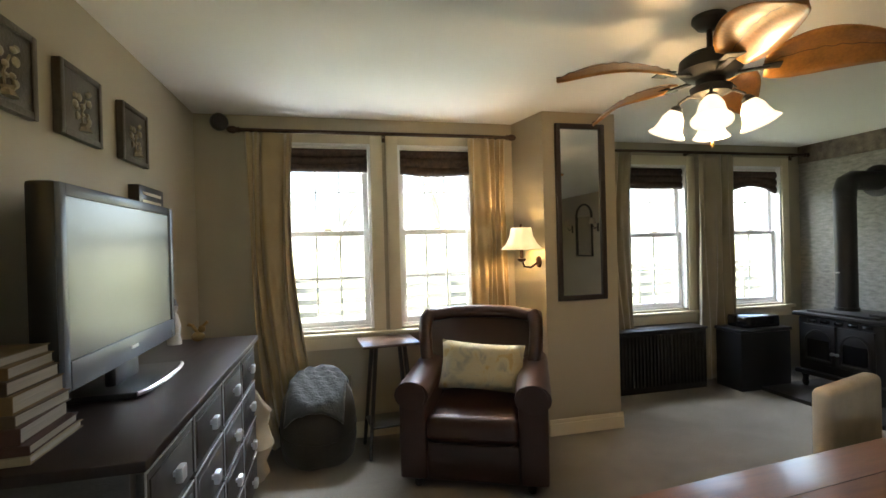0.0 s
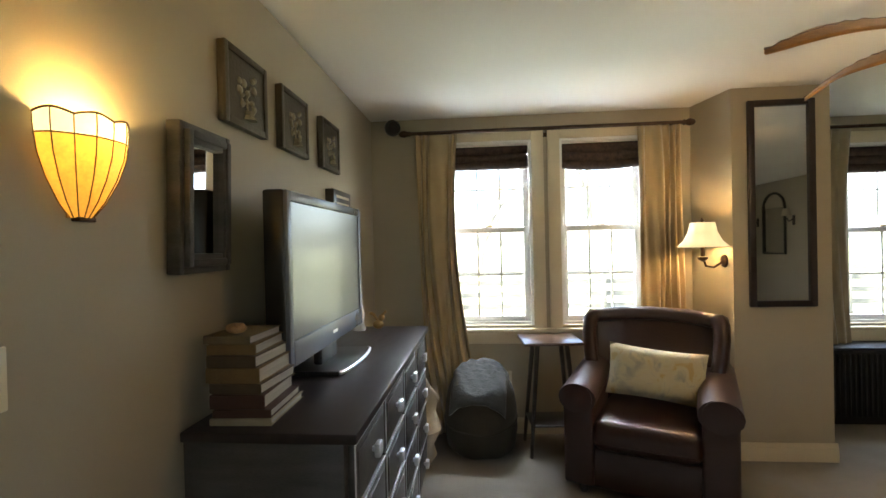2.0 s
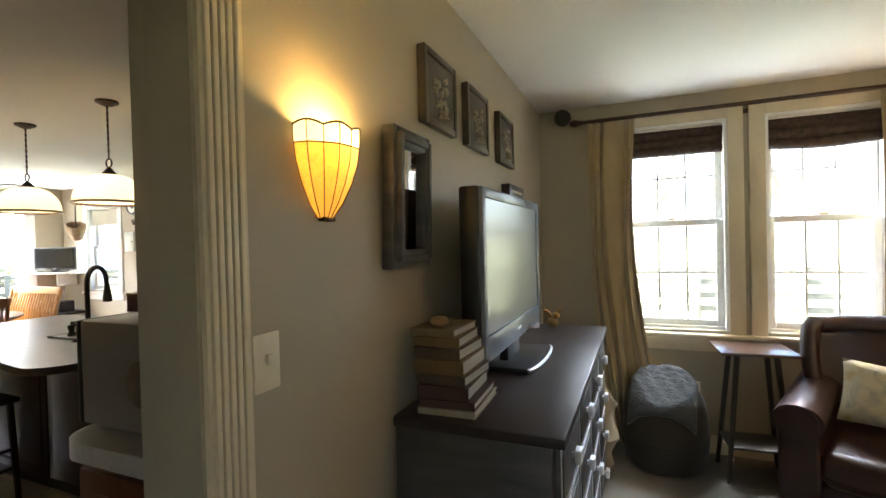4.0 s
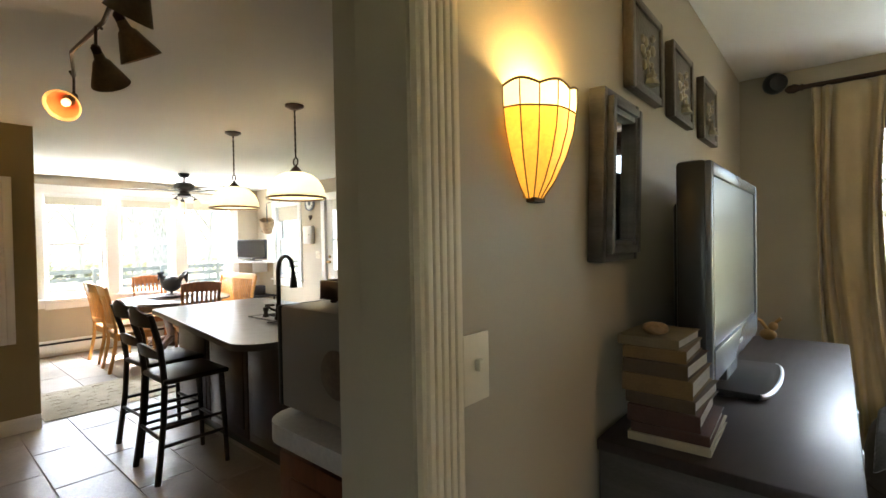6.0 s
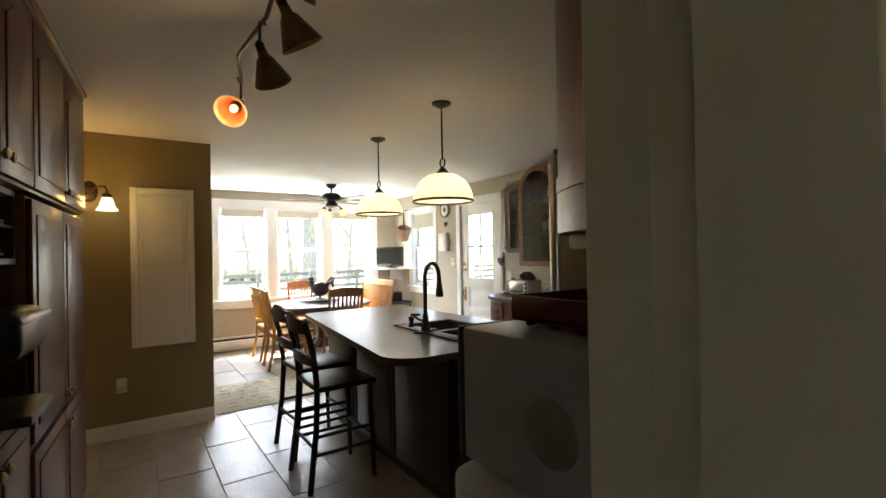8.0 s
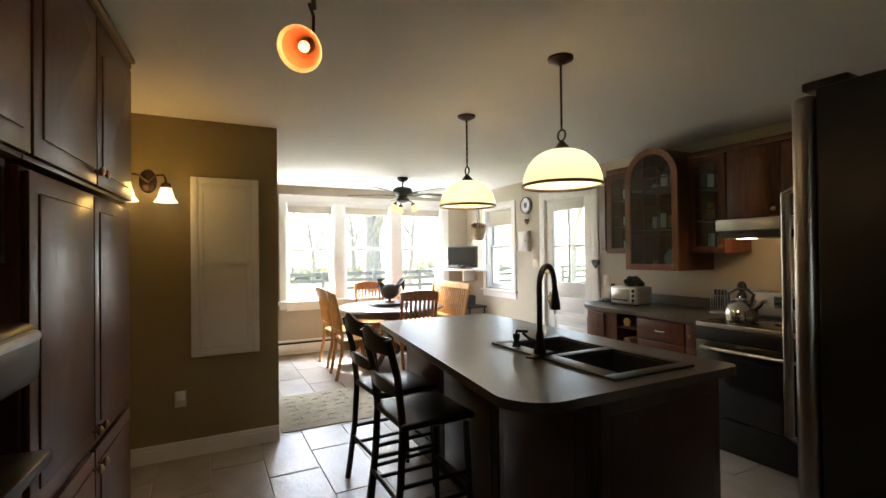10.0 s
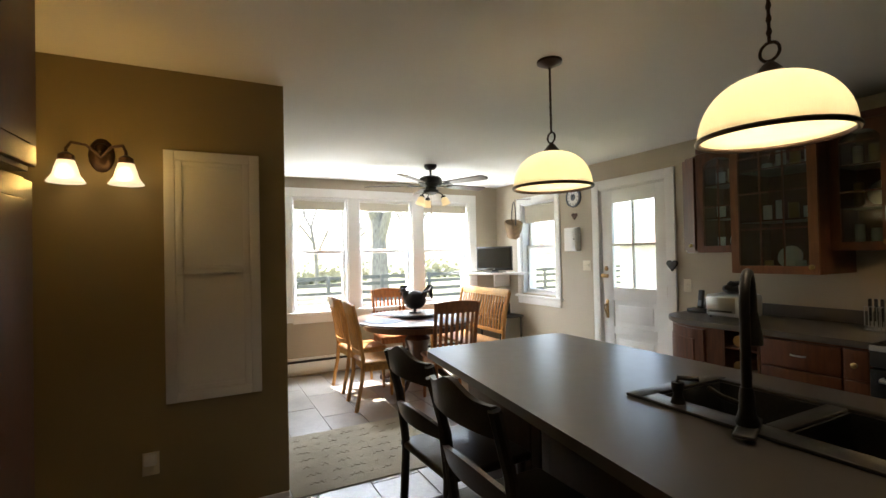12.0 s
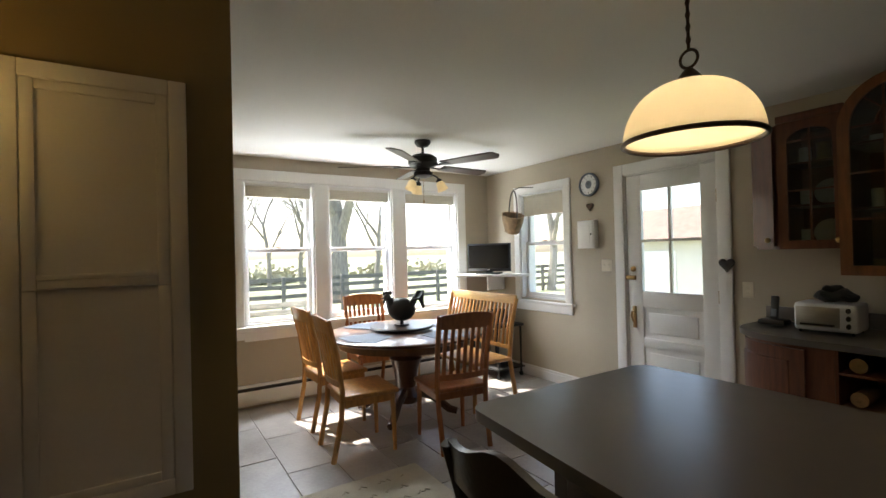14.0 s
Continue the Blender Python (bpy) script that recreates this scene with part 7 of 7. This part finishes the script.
for sx in (-1, 1):
    for sy in (-1, 1):
        lg = part("leg", Shape().tube([(sx * 0.23, sy * 0.17, 0.05), (sx * 0.23, sy * 0.17, 0.58)], 0.012, 6), M_IRON, kc)
        part("castor", Shape().lathe([(0.025, -0.01), (0.025, 0.01)], m=Matrix.Translation((sx * 0.23, sy * 0.17, 0.025)) @ pose(0, 0, 0, 90, 0, 0), seg=12), M_BLACK, lg)
part("drawer", Shape().box(-0.24, 0.24, -0.19, -0.17, 0.38, 0.56, 0.005), M_IRON, kc)
s = Shape().box(-0.13, 0.13, -0.1, 0.1, 0, 0.16, 0.02, 2)
solo("bread_tin", s, M_IRON, "dark tin on the corner cart", "tin", pose(-7.62, 4.42, 0.611))
s = Shape().lathe([(0.05, 0), (0.07, 0.08), (0.06, 0.15), (0.03, 0.17)], seg=16)
jar = thing("jug", "cream stoneware jug on the tin", "jug", pose(-7.66, 4.42, 0.772))
part("body", s, M_LINEN, jar)
part("handle", Shape().tube([(0.065, 0, 0.04), (0.11, 0, 0.08), (0.055, 0, 0.13)], 0.008), M_LINEN, jar)


def hanging_basket():
    t = thing("hanging_basket", "tan wicker basket with a tall handle, hung on the wall", "basket", pose(-7.34, 4.48, 1.68, 0, 16, -28) @ Matrix.Diagonal((1.25, 1.0, 1.25, 1)))
    s = Shape()
    for k in range(9):
        r = 0.075 + 0.055 * math.sin(k / 8 * 1.5)
        s.tube([(r * 1.25 * math.cos(a), r * 0.85 * math.sin(a), 0.018 * k) for a in [2 * math.pi * q / 28 for q in range(29)]], 0.0105, 6)
    part("weave", s, M_WICKER, t)
    part("bottom", Shape().lathe([(0.09, 0.0), (0.09, 0.006)], seg=24), M_WICKER, t)
    for k in range(14):
        a = 2 * math.pi * k / 14
        part("stake", Shape().tube([(1.25 * 0.08 * math.cos(a), 0.85 * 0.08 * math.sin(a), 0), (1.25 * 0.137 * math.cos(a), 0.85 * 0.137 * math.sin(a), 0.16)], 0.005, 5), M_WICKER, t)
    part("handle", Shape().tube([(0.16 * math.cos(a), 0, 0.14 + 0.23 * math.sin(a)) for a in [math.pi * q / 14 for q in range(15)]], 0.008, 8), M_BLACKW, t)
    h = part("hook", Shape().tube([(0, 0, 0.38), (0.0, 0.06, 0.40), (0.0, 0.22, 0.40)], 0.004, 6), M_IRON, t)


hanging_basket()
ck = thing("wall_clock", "round white wall clock with a dark rim", "clock", pose(-6.41, YS, 2.10))
part("rim", Shape().lathe([(0.115, 0), (0.12, 0.012), (0.118, 0.03), (0.10, 0.034), (0.10, 0.02)], m=pose(0, 0, 0, 90, 0, 0), seg=36), M_BEZEL, ck)
part("face", Shape().lathe([(0.1, 0.022), (0.1, 0.024), (0.001, 0.024)], m=pose(0, 0, 0, 90, 0, 0), seg=36), M_CHINA, ck)
for k in range(12):
    a = radians(30 * k)
    part("hour_mark", Shape().box(-0.003, 0.003, -0.026, -0.0245, 0.075, 0.09, m=Matrix.Rotation(a, 4, 'Y')), M_BLACK, ck)
part("hand", Shape().box(-0.003, 0.003, -0.028, -0.0265, -0.01, 0.05, m=Matrix.Rotation(radians(40), 4, 'Y')), M_BLACK, ck)
part("hand", Shape().box(-0.002, 0.002, -0.030, -0.0285, -0.01, 0.07, m=Matrix.Rotation(radians(-20), 4, 'Y')), M_BLACK, ck)
part("centre_print", Shape().lathe([(0.04, 0.0243), (0.038, 0.0248), (0.001, 0.0248)], m=pose(0, 0, 0, 90, 0, 0), seg=20), M_BLUEMAT, ck)


def heart(name, label, m, s_, mt):
    poly = []
    for k in range(28):
        a = 2 * math.pi * k / 28
        poly.append((s_ * 16 * math.sin(a) ** 3, s_ * (13 * math.cos(a) - 5 * math.cos(2 * a) - 2 * math.cos(3 * a) - math.cos(4 * a))))
    t = solo(name, Shape().prism(poly, 0, 0.018, m=Matrix(((1, 0, 0, 0), (0, 0, -1, 0), (0, 1, 0, 0), (0, 0, 0, 1))), bev=0.003), mt, label, "ornament", m)
    return t


heart("heart_ornament", "small dark heart ornament below the clock", pose(-6.41, YS, 1.88), 0.0026, M_BRONZE)
heart("heart_ornament", "dark metal heart hung on the door casing", pose(-5.11, YS - 0.022, 1.31), 0.0036, M_IRON)
kb = thing("key_box", "small white wall box with a panelled door", "key box", pose(-6.43, YS, 1.60))
part("box", Shape().box(-0.105, 0.105, -0.06, 0, -0.14, 0.14, 0.004), M_WHITE, kb)
part("door", Shape().box(-0.095, 0.095, -0.072, -0.061, -0.13, 0.13, 0.004).box(-0.06, 0.06, -0.077, -0.07, -0.095, 0.095, 0.004), M_WHITE, kb)
part("knob", Shape().ball(0.08, -0.08, 0, 0.008, seg=8), M_IRON, kb)
ls = thing("light_switch", "ivory double switch plate beside the door", "light switch", pose(-6.23, YS, 1.29))
part("plate", Shape().box(-0.06, 0.06, -0.006, 0, -0.058, 0.058, 0.003), M_PLATE, ls)
for x in (-0.025, 0.025):
    part("toggle", Shape().box(x - 0.005, x + 0.005, -0.016, -0.005, -0.004, 0.014, 0.002), M_PLATE, ls)
hb = thing("baseboard_heater", "white baseboard heater below the triple window", "heater", pose(XB, 1.22, 0))
part("cover", Shape().box(0.0, 0.055, 0, 2.95, 0.05, 0.17, 0.006).box(0, 0.03, 0, 2.95, 0.20, 0.225, 0.004), M_WHITE, hb)
part("back", Shape().box(0, 0.008, 0, 2.95, 0.02, 0.20), M_WHITE, hb)
part("fins", Shape().box(0.01, 0.04, 0.02, 2.93, 0.165, 0.195), M_IRON, hb)
part("end_cap", Shape().box(0, 0.06, -0.01, 0.03, 0.02, 0.228, 0.004), M_WHITE, hb)

# rug with lines of script
rg = thing("rug", "beige rug with lines of brown script", "rug", pose(-5.62, 1.86, 0.001))
part("woven_field", Shape().box(-0.50, 0.50, -0.62, 0.62, 0, 0.008, 0.003), M_RUG, rg)
rnd = random.Random(11)
for r in range(7):
    x = -0.38 + 0.125 * r
    y = -0.5
    while y < 0.45:
        n = rnd.randint(3, 8)
        pts = [(x + 0.018 * math.sin(q * 2.1 + rnd.random()), y + 0.014 * q, 0.0085) for q in range(n)]
        part("script_word", Shape().tube(pts, 0.0025, 4), M_INK, rg)
        y += 0.014 * n + rnd.uniform(0.03, 0.07)

# counter things
to = thing("toaster_oven", "silver toaster oven on the dark counter", "toaster oven", pose(-4.40, 4.42, 0.916, 0, 0, 3) @ Matrix.Diagonal((0.66, 0.85, 0.9, 1)))
part("casing", Shape().box(-0.23, 0.23, -0.13, 0.15, 0.015, 0.20, 0.025, 3), M_SILVER, to)
part("door_glass", Shape().box(-0.21, 0.11, -0.134, -0.128, 0.045, 0.175, 0.004), M_STEEL, to)
part("handle", Shape().tube([(-0.17, -0.13, 0.06), (-0.17, -0.155, 0.06), (0.07, -0.155, 0.06), (0.07, -0.13, 0.06)], 0.007), M_BLACK, to)
for z in (0.06, 0.11, 0.16):
    part("dial", Shape().lathe([(0.018, 0), (0.016, 0.014), (0.004, 0.016)], m=Matrix.Translation((0.17, -0.129, z)) @ pose(0, 0, 0, 90, 0, 0), seg=14), M_BLACK, to)
for x in (-0.19, 0.19):
    for y in (-0.1, 0.11):
        part("foot", Shape().lathe([(0.012, 0), (0.012, 0.016)], x, y, 0, 10), M_BLACK, to)
s = Shape().ball(0, 0, 0.04, 0.12, 0.09, 0.05, 18).ball(-0.03, 0, 0.08, 0.06, 0.05, 0.045, 14)
for v in s.bm.verts:
    v.co += Vector((0.02 * math.sin(40 * v.co.y + 20 * v.co.z), 0.02 * math.sin(37 * v.co.x), 0.012 * math.sin(50 * v.co.x + 30 * v.co.y)))
    v.co.z = max(0, v.co.z)
solo("oven_mitt", s, M_KNIT, "crumpled dark oven mitts on the toaster oven", "oven mitt", pose(-4.38, 4.45, 1.097) @ Matrix.Diagonal((0.85, 0.85, 0.85, 1)))
ph = thing("telephone", "black cordless telephone on its base", "telephone", pose(-4.72, 4.50, 0.916))
part("base", Shape().box(-0.09, 0.07, -0.06, 0.06, 0, 0.035, 0.012, 2), M_BLACK, ph)
part("handset", Shape().box(-0.024, 0.024, -0.015, 0.012, 0.03, 0.19, 0.01, 2, m=pose(-0.02, 0.02, 0, -10, 0, 0)), M_BLACK, ph)
part("keypad", Shape().box(-0.016, 0.016, -0.018, -0.014, 0.05, 0.10, m=pose(-0.02, 0.02, 0, -10, 0, 0)), M_BEZEL, ph)


def kettle():
    t = thing("kettle", "polished steel kettle on the range", "kettle", pose(-3.20, 4.17, 0.921))
    part("body", Shape().lathe([(0.09, 0), (0.105, 0.01), (0.11, 0.06), (0.09, 0.12), (0.05, 0.155), (0.03, 0.16)], seg=28), M_CHROME, t)
    part("lid", Shape().lathe([(0.045, 0.155), (0.04, 0.168), (0.012, 0.172), (0.012, 0.185), (0.006, 0.19)], seg=18), M_CHROME, t)
    part("spout", Shape().tube([(0.08, 0, 0.09), (0.13, 0, 0.13), (0.15, 0, 0.16)], 0.022, 10, 0.012), M_CHROME, t)
    part("handle", Shape().tube([(-0.085, 0, 0.13), (-0.09, 0, 0.2), (-0.03, 0, 0.235), (0.05, 0, 0.235), (0.09, 0, 0.2), (0.07, 0, 0.14)], 0.011, 8), M_BLACK, t)


M_CHROME = mat("polished_steel", (0.62, 0.6, 0.56), 0.12, metal=1.0, var=0.04, bump=0)
kettle()
kn = thing("utensil_rack", "wire rack of knives beside the range", "knife rack", pose(-3.55, 4.50, 0.916))
part("rack", Shape().box(-0.07, 0.07, -0.05, 0.05, 0, 0.012, 0.003), M_STEEL, kn)
for k in range(7):
    part("wire", Shape().tube([(-0.06 + 0.02 * k, -0.045, 0.01), (-0.06 + 0.02 * k, -0.045, 0.15), (-0.06 + 0.02 * k, 0.045, 0.15), (-0.06 + 0.02 * k, 0.045, 0.01)], 0.003, 5), M_STEEL, kn)
for k in range(4):
    part("knife_handle", Shape().box(-0.055 + 0.03 * k, -0.04 + 0.03 * k, -0.01, 0.01, 0.06, 0.2, 0.004), M_BLACK, kn)
s = Shape().lathe([(0.04, 0), (0.045, 0.02), (0.03, 0.06), (0.045, 0.12), (0.03, 0.17), (0.018, 0.185), (0.036, 0.215), (0.034, 0.245), (0.012, 0.27)], seg=16)
solo("chef_figure", s, M_IRON, "dark carved figure at the back of the range", "figurine", pose(-3.44, 4.60, 0.916))
sw_ = thing("utensil_crock", "steel crock of utensils on the counter", "crock", pose(-2.5, 4.5, 0.916))
part("crock", Shape().lathe([(0.05, 0), (0.055, 0.15), (0.05, 0.15), (0.046, 0.01)], seg=18), M_STEEL, sw_)
st2 = Shape().ball(0, 0, 0.0, 0.09, 0.05, 0.02, 14)
for v in st2.bm.verts:
    v.co.z += 0.012 * math.sin(30 * v.co.x)
solo("dish_cloth", st2, M_WICKER, "tan cloth lying in the sink", "cloth", pose(-2.80, 2.34, 0.775, 8, 0, 20))

# ---- kitchen floor tiles ----
random.seed(2)
bm = Shape().box(-0.347, 0.347, -0.162, 0.162, -0.008, 0.0, 0.003, 1)
tile_mesh = mesh_of(bm, M_TILE)
kf = bpy.data.objects["floor_kitchen"]
rows_n = 0
y = -0.435
r = 1
while y < 4.75:
    off = (0.0, 0.40)[r % 2]
    x = -4.735 + off - 0.70 * 6
    while x < -0.75:
        if x > -8.15 and not (x < -5.05 and y < 1.15):
            t_ = new("tile", tile_mesh)
            t_.parent = kf
            t_.location = (x, y + 0.008 * 0, -0.0 + random.uniform(-0.0008, 0.0008))
        x += 0.70
    y += 0.33
    r += 1
